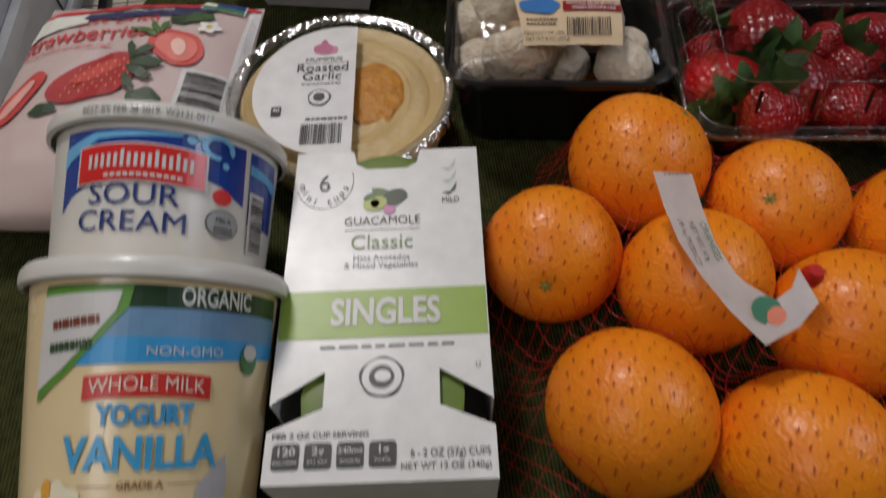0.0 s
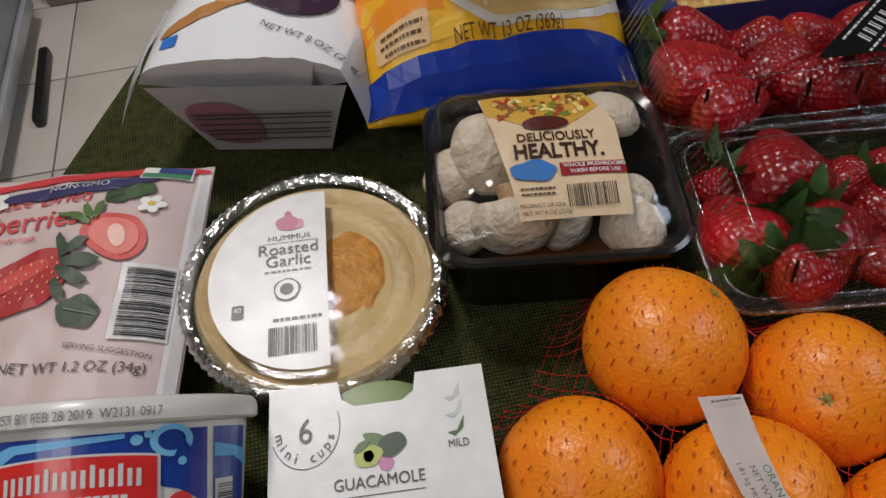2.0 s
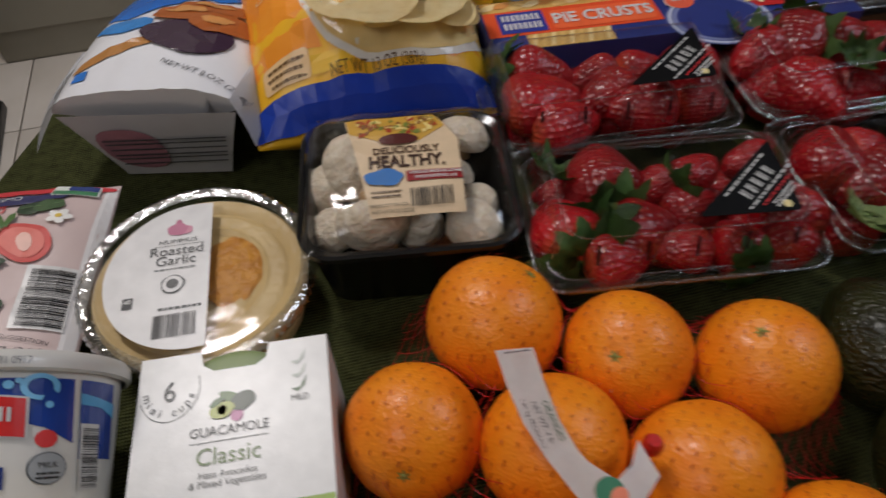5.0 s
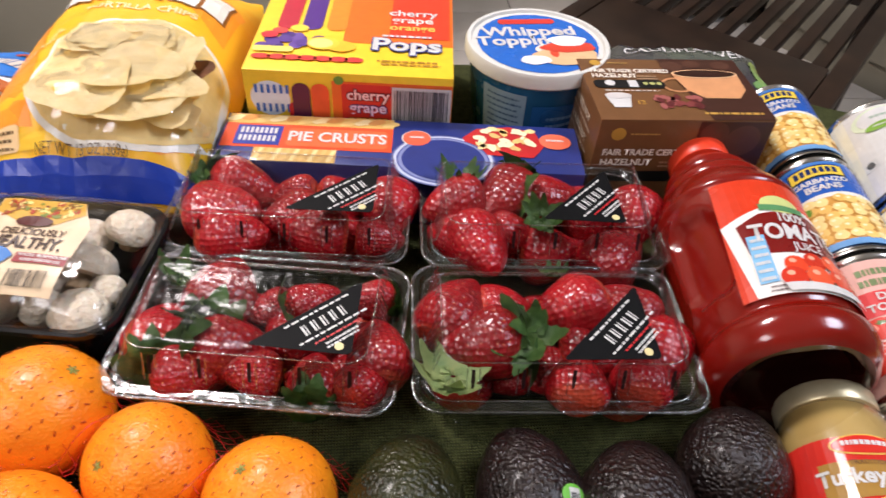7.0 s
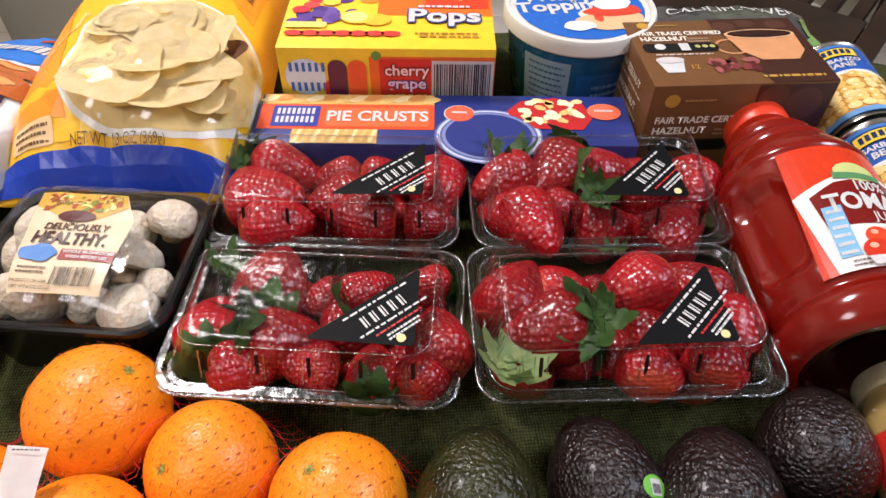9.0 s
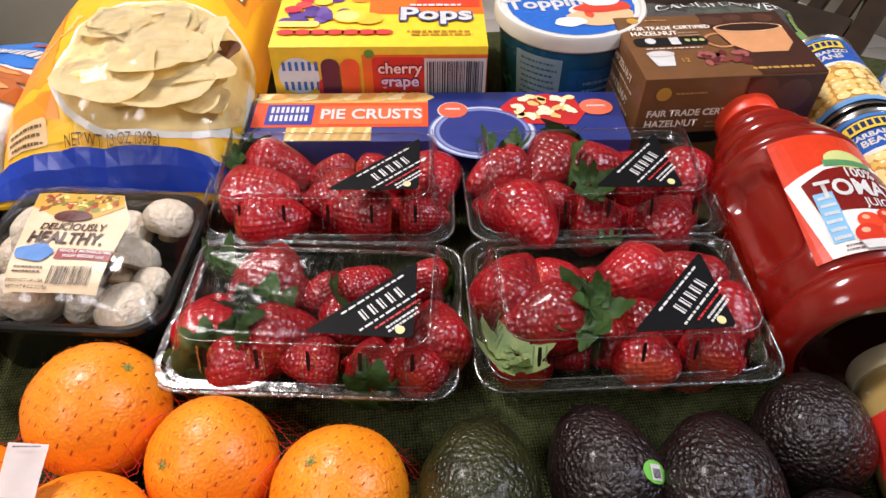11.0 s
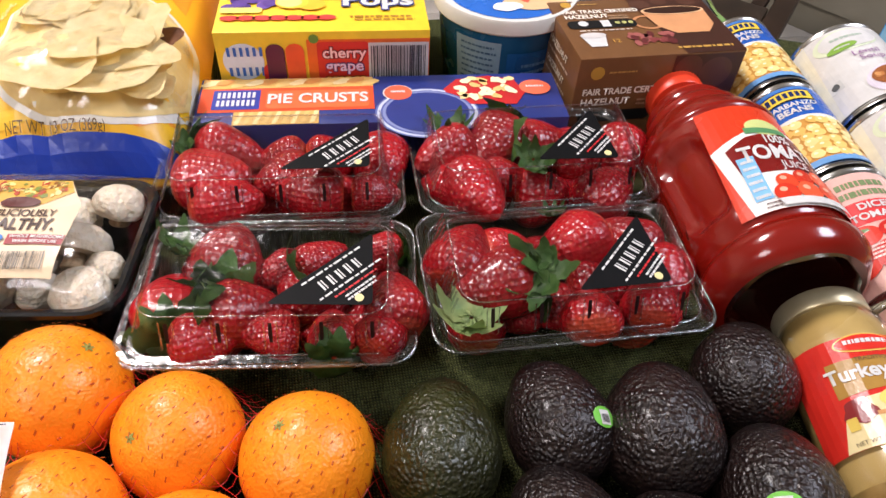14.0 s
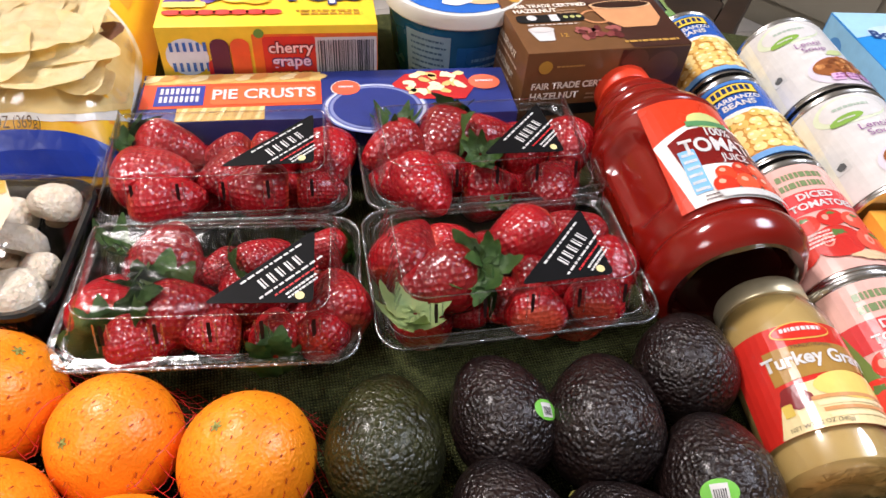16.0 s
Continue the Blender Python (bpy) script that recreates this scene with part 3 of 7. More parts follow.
for x, y, r, yaw, k, green, sticker in AVOCADOS:
    av = thing("avocado", Matrix.Translation((x, y, r * 0.97)) @ pose(0, 0, 0, 0, 0, yaw - 90) @ Matrix.Scale(r, 4),
               "unripe avocado with glossy green pebbled skin" if green else "ripe avocado with dark purple pebbled skin", "avocado", "avocados on the cloth")
    part("skin", avocado_bm(k), AVOCADO_GREEN if green else AVOCADO, av)
    part("stem_button", lathe([(0.07, k * 0.985), (0.09, k * 0.995), (0.05, k * 1.02)], 10, "y"), NAVEL, av)
    if sticker >= 0:
        a0, b0 = {1: (0.95, 1.15), 2: (2.0, 1.05), 3: (1.75, 1.0)}[sticker]
        sticker_surf = lambda u, v, h, a0=a0, b0=b0, k=k: avocado_point(a0 - u / math.sin(b0), b0 + v / k, k) * (1.012 + h * 20)
        shape(av, "sticker", disc(0, 0, 0.26, 0.2), sticker_surf, 1, ink(110, 190, 60), "green oval fruit sticker", 0.06, 0.06)
        shape(av, "sticker_panel", rect(-0.11, -0.14, 0.12, 0.13), sticker_surf, 2, WHITE, "", 0.06, 0.06)
        shapes(av, "barcode", [rect(-0.08 + i * 0.03, -0.1, -0.065 + i * 0.03, 0.05) for i in range(6)], sticker_surf, 3, BLACK)


# ---- strawberries and their boxes ----
def berry_bm():
    rings = []
    for j in range(1, 18):
        s = j / 18
        r = 0.41 * math.sin(math.pi * s ** 0.62) ** 0.72
        ring = []
        for i in range(24):
            a = 2 * math.pi * i / 24
            p = Vector((s, r * math.cos(a), r * math.sin(a) * 0.92))
            ring.append(p * 1 + Vector((0, 1, 1)) * 0 + Vector((0, math.cos(a), math.sin(a))) * 0.035 * noise.noise(p * 3))
        rings.append(ring)
    return loft(rings)


def calyx_bm(n=8, length=0.5, width=0.15, back=0.45, seed=1):
    """A crown of broad toothed leaflets that curl away from the fruit."""
    rnd = random.Random(seed)
    bm = bmesh.new()
    for i in range(n):
        a = 2 * math.pi * (i + rnd.uniform(-0.3, 0.3)) / n
        l, wide, lift, twist = length * rnd.uniform(0.7, 1.15), width * rnd.uniform(0.75, 1.2), back * rnd.uniform(0.2, 1.5), rnd.uniform(-0.05, 0.05)
        rows = []
        for k in range(9):
            t = k / 8
            w = wide * math.sin(math.pi * (0.10 + 0.86 * t) ** 0.85) * (1 + (0.16 if k % 2 else -0.12)) + 0.004
            rad, xx = 0.04 + l * t, 0.02 + lift * l * t * t - 0.08 * math.sin(t * 3)
            c, s = math.cos(a + twist * t * 4), math.sin(a + twist * t * 4)
            rows.append([bm.verts.new((xx + abs(q) * 0.05 * (1 - t) + 0.02 * q * math.sin(5 * t + i), rad * c - q * w * s, rad * s + q * w * c)) for q in (-1, -0.5, 0, 0.5, 1)])
        for r0, r1 in zip(rows, rows[1:]):
            for q in range(4):
                bm.faces.new((r0[q], r0[q + 1], r1[q + 1], r1[q]))
    bmesh.ops.solidify(bm, geom=bm.faces[:], thickness=0.010)
    return bm


def make_berry(leafy):
    ob = thing("strawberry", Matrix(), "ripe red strawberry with green leaves in a clear box" if leafy else "ripe glossy red strawberry in a clear box", "strawberry", "strawberries in the boxes")
    part("flesh", berry_bm(), BERRY, ob)
    if leafy:
        part("leaves", calyx_bm(), LEAF, ob)
    return ob


BERRIES_B = [
    (-0.212, -0.049, 0.050, 0.048, 90, 1),
    (-0.180, -0.023, 0.054, 0.047, 78, 1),
    (-0.168, -0.067, 0.054, 0.048, -4, 1),
    (-0.149, -0.038, 0.052, 0.029, -157, 0),
    (-0.121, -0.037, 0.054, 0.033, 23, 1),
    (-0.087, -0.037, 0.054, 0.031, -172, 1),
    (-0.082, -0.075, 0.050, 0.044, 93, 0),
    (-0.192, -0.083, 0.050, 0.036, -5, 0),
    (-0.156, -0.087, 0.050, 0.032, 174, 0),
    (-0.120, -0.089, 0.050, 0.034, 88, 1),
    (-0.090, -0.093, 0.052, 0.035, 60, 0),
    (-0.129, -0.056, 0.044, 0.037, 7, 0),
    (-0.194, -0.064, 0.028, 0.037, -4, 0),
    (-0.106, -0.072, 0.028, 0.037, 175, 0),
]
BERRIES_D = [
    (-0.031, -0.044, 0.050, 0.048, 56, 0),
    (-0.017, -0.073, 0.054, 0.048, -172, 1),
    (0.001, -0.039, 0.050, 0.037, 7, 0),
    (0.043, -0.046, 0.056, 0.048, -160, 0),
    (0.081, -0.051, 0.054, 0.040, 130, 0),
    (0.092, -0.082, 0.048, 0.048, -111, 0),
    (0.040, -0.098, 0.052, 0.038, 72, 0),
    (0.080, -0.098, 0.052, 0.038, 66, 0),
    (0.055, -0.080, 0.044, 0.040, -4, 0),
    (0.024, -0.077, 0.032, 0.034, 174, 0),
    (-0.025, -0.073, 0.024, 0.042, 78, 0),
    (0.079, -0.083, 0.028, 0.048, 70, 0),
]
BERRIES_A = [
    (-0.179, 0.087, 0.052, 0.048, -19, 1),
    (-0.143, 0.077, 0.052, 0.036, 175, 0),
    (-0.190, 0.053, 0.054, 0.048, -4, 0),
    (-0.142, 0.052, 0.054, 0.041, -168, 0),
    (-0.103, 0.073, 0.048, 0.041, -4, 0),
    (-0.071, 0.061, 0.050, 0.048, -94, 0),
    (-0.181, 0.034, 0.050, 0.046, -4, 0),
    (-0.125, 0.033, 0.050, 0.044, 175, 0),
    (-0.078, 0.029, 0.051, 0.033, -3, 0),
    (-0.158, 0.055, 0.032, 0.048, 10, 0),
    (-0.101, 0.052, 0.034, 0.048, -4, 0),
]
BERRIES_C = [
    (0.018, 0.068, 0.054, 0.048, -135, 1),
    (-0.023, 0.058, 0.052, 0.045, -156, 0),
    (-0.021, 0.032, 0.052, 0.045, 145, 0),
    (-0.007, 0.011, 0.052, 0.048, -77, 0),
    (0.022, 0.036, 0.048, 0.038, -4, 0),
    (0.059, 0.064, 0.052, 0.047, -4, 1),
    (0.093, 0.010, 0.042, 0.048, 38, 0),
    (0.117, 0.048, 0.050, 0.048, -109, 0),
    (0.087, 0.057, 0.044, 0.046, -3, 0),
    (0.051, 0.025, 0.032, 0.048, -4, 0),
    (0.099, 0.045, 0.032, 0.048, 175, 0),
]

plain_berry, leafy_berry, first = make_berry(0), make_berry(1), {0: True, 1: True}
rng = random.Random(5)
for x, y, z, length, heading, leafy in BERRIES_A + BERRIES_B + BERRIES_C + BERRIES_D:
    base = leafy_berry if leafy else plain_berry
    h = radians(heading)
    length *= 1.20
    m = Matrix.Translation((x - math.cos(h) * length / 2, y - math.sin(h) * length / 2, z - 0.001)) @ pose(0, 0, 0, 0, rng.uniform(-8, 12), heading) @ pose(0, 0, 0, rng.uniform(0, 360)) @ Matrix.Diagonal((length, length * rng.uniform(0.98, 1.12), length, 1))
    if first[leafy]:
        base.matrix_basis, first[leafy] = m, False
    else:
        o = copy_thing(base, Matrix())
        o.matrix_basis = m

for x0, y0, yaw in ((-0.143, 0.064, -6), (-0.151, -0.052, -8.5), (0.042, 0.050, -3), (0.029, -0.0655, -3)):
    for i in range(5):
        for j in range(3):
            a, b = -0.054 + i * 0.027 + rng.uniform(-0.004, 0.004), -0.014 + j * 0.024 + rng.uniform(-0.004, 0.004)
            c, s = math.cos(radians(yaw)), math.sin(radians(yaw))
            o = copy_thing(plain_berry, Matrix())
            o.matrix_basis = Matrix.Translation((x0 + a * c - b * s, y0 + a * s + b * c, 0.026 + rng.uniform(-0.004, 0.004))) @ pose(0, 0, 0, 0, rng.uniform(-25, 25), rng.uniform(0, 360)) @ Matrix.Scale(0.036, 4) @ Matrix.Translation((-0.5, 0, 0))

# Loose tufts of strawberry leaf
for x, y, z, size, rx, ry, rz, pale in ((-0.038, -0.100, 0.057, 0.036, 0, -75, 60, 1), (0.008, -0.078, 0.067, 0.038, 0, -60, 200, 0), (-0.206, 0.083, 0.060, 0.026, 0, -70, 0, 0), (-0.207, -0.017, 0.060, 0.028, 0, -60, 40, 0),
                                        (-0.014, 0.080, 0.062, 0.028, 0, -70, 90, 0), (0.038, 0.030, 0.066, 0.024, 0, -60, 250, 0), (0.044, -0.008, 0.046, 0.020, 0, -60, 100, 0), (-0.187, -0.058, 0.066, 0.016, 0, -60, 0, 1)):
    single("strawberry_leaves", calyx_bm(9, 0.62, 0.21, 0.6, int(x * 1e4) + 400), PALE_LEAF if pale else LEAF, Matrix.Translation((x, y, z)) @ pose(0, 0, 0, rx, ry, rz) @ Matrix.Scale(size, 4),
           "tuft of pale green strawberry leaves in a clear box" if pale else "tuft of green strawberry leaves in a clear box", "strawberry leaves")


def clamshell(x, y, yaw, w, d):
    ob = thing("strawberry_box", pose(x, y, 0, 0, 0, yaw), "clear plastic hinged box of strawberries with a black label", "plastic box", "strawberry boxes")
    def ring(inset, z, rib=0.0, back=0.0, rc=0.017):
        pts = rounded(w - 2 * inset, d - 2 * inset, max(0.006, rc - inset * 0.4), 6)
        dense = []
        for i, p in enumerate(pts):
            q = pts[(i + 1) % len(pts)]
            n = max(1, int(math.dist(p, q) / 0.004))
            for k in range(n):
                dense.append((p[0] + (q[0] - p[0]) * k / n, p[1] + (q[1] - p[1]) * k / n))
        return dense
    base = ring(0, 0)
    def at(inset, z, rib=0.0, tilt=0.0, back=0.0):
        out = []
        for i, (px, py) in enumerate(base):
            e = inset + rib * max(0, math.sin(i * 0.75)) ** 3
            kx, ky = 1 - 2 * e / w, 1 - 2 * e / d
            yy = py * ky - (back * (2 * py / d) ** 2 if py > 0 else 0)
            out.append((px * kx, yy, z + tilt * yy))
        return out
    part("tray", loft([at(0.026, 0.002), at(0.024, 0.0), at(0.022, 0.003, 0.001), at(0.011, 0.040, 0.002), at(0.010, 0.0475), at(0.0085, 0.0505)], cap1=False), SHELL, ob)
    part("lid", loft([at(0.0085, 0.0515), at(0.010, 0.056, 0.0015), at(0.0135, 0.066, 0.002, 0.03, 0.006), at(0.0155, 0.0770, 0.002, 0.055, 0.016),
                      at(0.0175, 0.0808, 0, 0.06, 0.018), at(0.022, 0.0822, 0, 0.06, 0.018), at(0.024, 0.0815, 0, 0.06, 0.018), at(0.050, 0.0820, 0, 0.06, 0.006)], cap0=False), SHELL, ob)
    def bead(inset, z, tilt, r, back):
        path = at(inset, z, 0, tilt, back)
        vs, fs = [], []
        for i, p in enumerate(path):
            p = Vector(p)
            out = Vector((p.x / w, p.y / d, 0)).normalized()
            for k in range(6):
                q = 2 * math.pi * k / 6
                vs.append(p + out * r * math.cos(q) + Vector((0, 0, r * math.sin(q))))
        n = len(path)
        for i in range(n):
            for k in range(6):
                fs.append((i * 6 + k, i * 6 + (k + 1) % 6, (i + 1) % n * 6 + (k + 1) % 6, (i + 1) % n * 6 + k))
        return from_lists("bead", vs, fs, SHELL_EDGE)
    for name, inset, z, tilt, r, back in (("lip", 0.0, 0.0525, 0, 0.0012, 0), ("lip", 0.0075, 0.0525, 0, 0.0006, 0), ("lid_edge", 0.0165, 0.0797, 0.06, 0.00042, 0.017)):
        me = bead(inset, z, tilt, r, back)
        for poly in me.polygons:
            poly.use_smooth = True
        ob2 = new(name, me)
        ob2.parent = ob
        ob2.visible_shadow = False
    for sx in (-1, 1):
        part("snap_button", lathe([(0.0062, 0.0545), (0.0058, 0.058), (0.0045, 0.059), (0.004, 0.0565), (0.001, 0.0560)], 20), SHELL, ob).location = (sx * (w / 2 - 0.0085), -d / 2 + 0.0085, -0.002)
    part("flange", loft([at(0.0, 0.0495), at(0.0, 0.0520), at(0.0012, 0.0538), at(0.0040, 0.0538), at(0.0058, 0.0512), at(0.0084, 0.0514)], cap0=False, cap1=False), FLANGE, ob, "wide clear rolled rim").visible_shadow = False
    # Vents in the sloping front, each between two moulded ribs
    slope = lambda xx, k, out: Vector((xx, -d / 2 + 0.0100 + 0.0062 * k - out, 0.0560 + 0.0170 * k))
    for k in range(5):
        xx = (k - 2) * w * 0.165 + 0.004
        # Solid dark strip; the shade inside the opening is put into its colour
        bm = bmesh.new()
        bm.faces.new([bm.verts.new(slope(xx + dx, q, 0.0008)) for dx, q in ((-0.0008, 0.25), (0.0008, 0.25), (0.0012, 0.6), (0.0010, 0.97), (-0.0010, 0.97), (-0.0012, 0.6))])
        bmesh.ops.solidify(bm, geom=bm.faces[:], thickness=0.0004)
        part("vent_slot_shade", bm, SLOT_SHADE, ob, "vent slot, its shaded inside drawn as a dark strip", False)
    verts, faces = [], []
    for k in range(5):
        for dx in (-0.0036, 0.0036):
            strand(verts, faces, [slope((k - 2) * w * 0.165 + 0.004 + dx, q, 0.0006) for q in (0.0, 0.5, 1.0)], 0.0006)
    for sx in (-1, 1):
        for k in range(15):
            yy = -d / 2 + 0.022 + k * (d - 0.044) / 14
            strand(verts, faces, [Vector((sx * (w / 2 - 0.0098 - 0.006 * q), yy * (1 - 0.15 * q), 0.0560 + (0.020 + 0.14 * yy) * q)) for q in (0.0, 0.3, 0.6, 0.95)], 0.0008)
    ribs = tagged(new("moulded_ribs", from_lists("moulded_ribs", verts, faces, SHELL_EDGE)), kind="stuff")
    ribs.parent, ribs.visible_shadow = ob, False
    return ob


# Dark red tone of the box's shaded inside behind the vents
SLOT_SHADE = surface("slot_inside_shade", C(42, 12, 14), 0.5)
boxes = {k: clamshell(*v) for k, v in {"a": (-0.143, 0.064, -6, 0.176, 0.116), "b": (-0.151, -0.052, -8.5, 0.172, 0.117), "c": (0.042, 0.050, -3, 0.178, 0.116), "d": (0.029, -0.0655, -3, 0.177, 0.117)}.items()}


LABEL_BLACK = surface("matt_black_label", C(14, 14, 15), 0.55, scale=90)
LABEL_BLACK.node_tree.nodes["Principled BSDF"].inputs["Specular IOR Level"].default_value = 0.1


def berry_label(parent, top, right, left):
    inv = parent.matrix_basis.inverted()
    t, r, l = (inv @ Vector(p) for p in (top, right, left))
    up = (r - l).cross(t - l).normalized()
    surf = flat(l + up * 0.0012, r - l, (t - l) - (t - l).project(r - l))
    w = (r - l).length
    ex, ey = (r - l).normalized(), ((t - l) - (t - l).project(r - l)).normalized()
    tx, ty = (t - l).dot(ex), (t - l).dot(ey)
    part("label", loft([[surf(u, v, h) for u, v in soften([(0, 0), (w, 0), (tx, ty)], 0.004, 4)] for h in (0.0, 0.0003)]), LABEL_BLACK, parent, "black triangular paper label")
    ang = math.degrees(math.atan2(ty, tx))
    c, s = math.cos(radians(ang)), math.sin(radians(ang))
    place = lambda q, n: (q * c + n * s, q * s - n * c)
    h = math.hypot(tx, ty)
    brand = []
    for i in range(5):
        q0 = h * (0.385 + i * 0.078)
        for da, db in ((0.0, 0.0013), (0.0022, 0.0029)):
            brand.append([place(q0 + da, 0.0078), place(q0 + db, 0.0078), place(q0 + db, 0.0152), place(q0 + da, 0.0152)])
    shapes(parent, "brand_mark", brand, surf, 2.2, WHITE, "white brand mark")
    uu, vv = place(h * 0.55, 0.0035)
    text_bars(parent, uu, vv, h * 0.62, 1, 0.0016, surf, 2.2, WHITE, 3, 0.8, turn=ang)
    uu, vv = place(h * 0.57, 0.0185)
    text_bars(parent, uu, vv, h * 0.62, 1, 0.0021, surf, 2.2, WHITE, 8, 0.6, turn=ang)
    uu, vv = place(h * 0.60, 0.0225)
    text_bars(parent, uu, vv, h * 0.44, 1, 0.002, surf, 2.2, ink(190, 40, 44), 9, 0.6, turn=ang)
    uu, vv = place(h * 0.60, 0.026)
    text_bars(parent, uu, vv, h * 0.3, 2, 0.0026, surf, 2.2, WHITE, 12, 0.5, turn=ang)
    shape(parent, "seal", disc(w * 0.87, 0.0045, 0.0026), surf, 2.2, ink(226, 210, 150))


berry_label(boxes["b"], (-0.0893, -0.0478, 0.0850), (-0.0960, -0.0995, 0.0805), (-0.1545, -0.0893, 0.0805))
berry_label(boxes["d"], (0.0772, -0.0575, 0.0850), (0.0797, -0.1101, 0.0805), (0.0218, -0.1081, 0.0805))
berry_label(boxes["a"], (-0.0775, 0.0685, 0.0855), (-0.0828, 0.0190, 0.0815), (-0.1434, 0.0245, 0.0815))
berry_label(boxes["c"], (0.0880, 0.0575, 0.0855), (0.0915, 0.0040, 0.0812), (0.0330, 0.0102, 0.0812))


# ---- mushrooms ----
MX, MY, MYAW = -0.298, 0.004, -9
tray = thing("mushroom_tray", pose(MX, MY, 0, 0, 0, MYAW), "black plastic tray of whole white mushrooms under cling film", "mushroom tray")


def tray_ring(inset, z):
    return [(x, y, z) for x, y in rounded(0.134 - 2 * inset, 0.120 - 2 * inset, 0.022 - inset * 0.3, 8)]


part("tray", loft([tray_ring(0.014, 0.0), tray_ring(0.010, 0.004), tray_ring(0.004, 0.052), tray_ring(0.0, 0.056), tray_ring(0.0, 0.0595), tray_ring(0.002, 0.0605), tray_ring(0.006, 0.0585), tray_ring(0.008, 0.052),
                   tray_ring(0.016, 0.008), tray_ring(0.030, 0.006)]), TRAY_BLACK, tray)


def film_height(x, y):
    k = max(0.0, 1 - (x / 0.064) ** 4) * max(0.0, 1 - (y / 0.057) ** 4)
    return 0.0612 + 0.020 * k ** 0.6 + 0.0012 * noise.noise(Vector((x * 60, y * 60, 1)))


def sheet(nx, ny, x0, x1, y0, y1, f, r=None):
    bm = bmesh.new()
    g = [[bm.verts.new((x0 + (x1 - x0) * i / nx, y0 + (y1 - y0) * j / ny, 0)) for j in range(ny + 1)] for i in range(nx + 1)]
    for i in range(nx):
        for j in range(ny):
            bm.faces.new((g[i][j], g[i + 1][j], g[i + 1][j + 1], g[i][j + 1]))
    for v in bm.verts:
        v.co.z = f(v.co.x, v.co.y)
    return bm


part("film", sheet(36, 32, -0.064, 0.064, -0.057, 0.057, film_height), FILM, tray, "shiny clear cling film").visible_shadow = False
film_surf = lambda u, v, h: Vector((u, v, film_height(u, v) + 0.0006 + h))
tan = ink(222, 196, 160, 0.4)
shape(tray, "label", [(-0.022, -0.046), (0.032, -0.046), (0.033, 0.010), (0.020, 0.034), (-0.036, 0.034), (-0.030, 0.005)], film_surf, 1, tan, "tan paper label", 0.008, 0.008)
shape(tray, "picture", [(-0.033, 0.020), (-0.012, 0.010), (0.010, 0.010), (0.026, 0.021), (0.020, 0.0335), (-0.035, 0.0335)], film_surf, 2, ink(206, 160, 60), "picture of pasta with mushrooms", 0.008, 0.008)
rng = random.Random(3)
for tone in ((170, 60, 30), (120, 130, 50), (236, 212, 130), (140, 84, 36)):
    shapes(tray, "picture", [disc(rng.uniform(-0.028, 0.020), rng.uniform(0.017, 0.031), rng.uniform(0.001, 0.0032), rng.uniform(0.001, 0.002), 9, 0.2, rng.uniform(0, 3)) for _ in range(16)], film_surf, 3, ink(*tone), "", 0.008, 0.008)
shape(tray, "brand_mark", disc(-0.003, 0.011, 0.012, 0.0048), film_surf, 4, ink(84, 30, 26), "dark oval brand mark", 0.006, 0.006)
lettering(tray, "DELICIOUSLY", 0.001, 0.0015, 0.0085, film_surf, 3, ink(70, 40, 26), bold=0.02, wide=0.78, cut_v=0.006, cut=0.008)
lettering(tray, "HEALTHY.", 0.001, -0.0085, 0.0135, film_surf, 3, ink(58, 32, 22), bold=0.03, wide=0.74, cut_v=0.006, cut=0.008)
shape(tray, "band", rect(0.000, -0.0245, 0.0325, -0.0165), film_surf, 3, ink(150, 26, 34), "", 0.008, 0.008)
lettering(tray, "WHOLE MUSHROOMS", 0.017, -0.0188, 0.0036, film_surf, 4, WHITE, bold=0.02, wide=0.85)
lettering(tray, "WASH BEFORE USE", 0.017, -0.0226, 0.0034, film_surf, 4, WHITE, bold=0.02, wide=0.85)
shape(tray, "badge", disc(-0.013, -0.0205, 0.0115, 0.0065, 18, 0.08), film_surf, 4, ink(60, 120, 190), "", 0.006, 0.006)
barcode(tray, 0.014, -0.0365, 0.027, 0.014, film_surf, 3, plate=False, cut=0.008)
lettering(tray, "PRODUCT OF USA", -0.011, -0.0400, 0.0026, film_surf, 3, BLACK)
lettering(tray, "NET WT 8 OZ (227g)", -0.009, -0.0435, 0.0026, film_surf, 3, BLACK)
text_bars(tray, -0.012, -0.031, 0.018, 2, 0.003, film_surf, 3, ink(90, 70, 54), 6, 0.4)


def cap_bm():
    prof = [(0.30, -0.28), (0.62, -0.36), (0.9, -0.30), (1.0, -0.10), (0.98, 0.14), (0.86, 0.40), (0.62, 0.60), (0.32, 0.71), (0.05, 0.74)]
    bm = lathe(prof, 28)
    for v in bm.verts:
        v.co *= 1 + 0.10 * noise.noise(v.co * 1.7) + 0.03 * noise.noise(v.co * 5)
    return bm


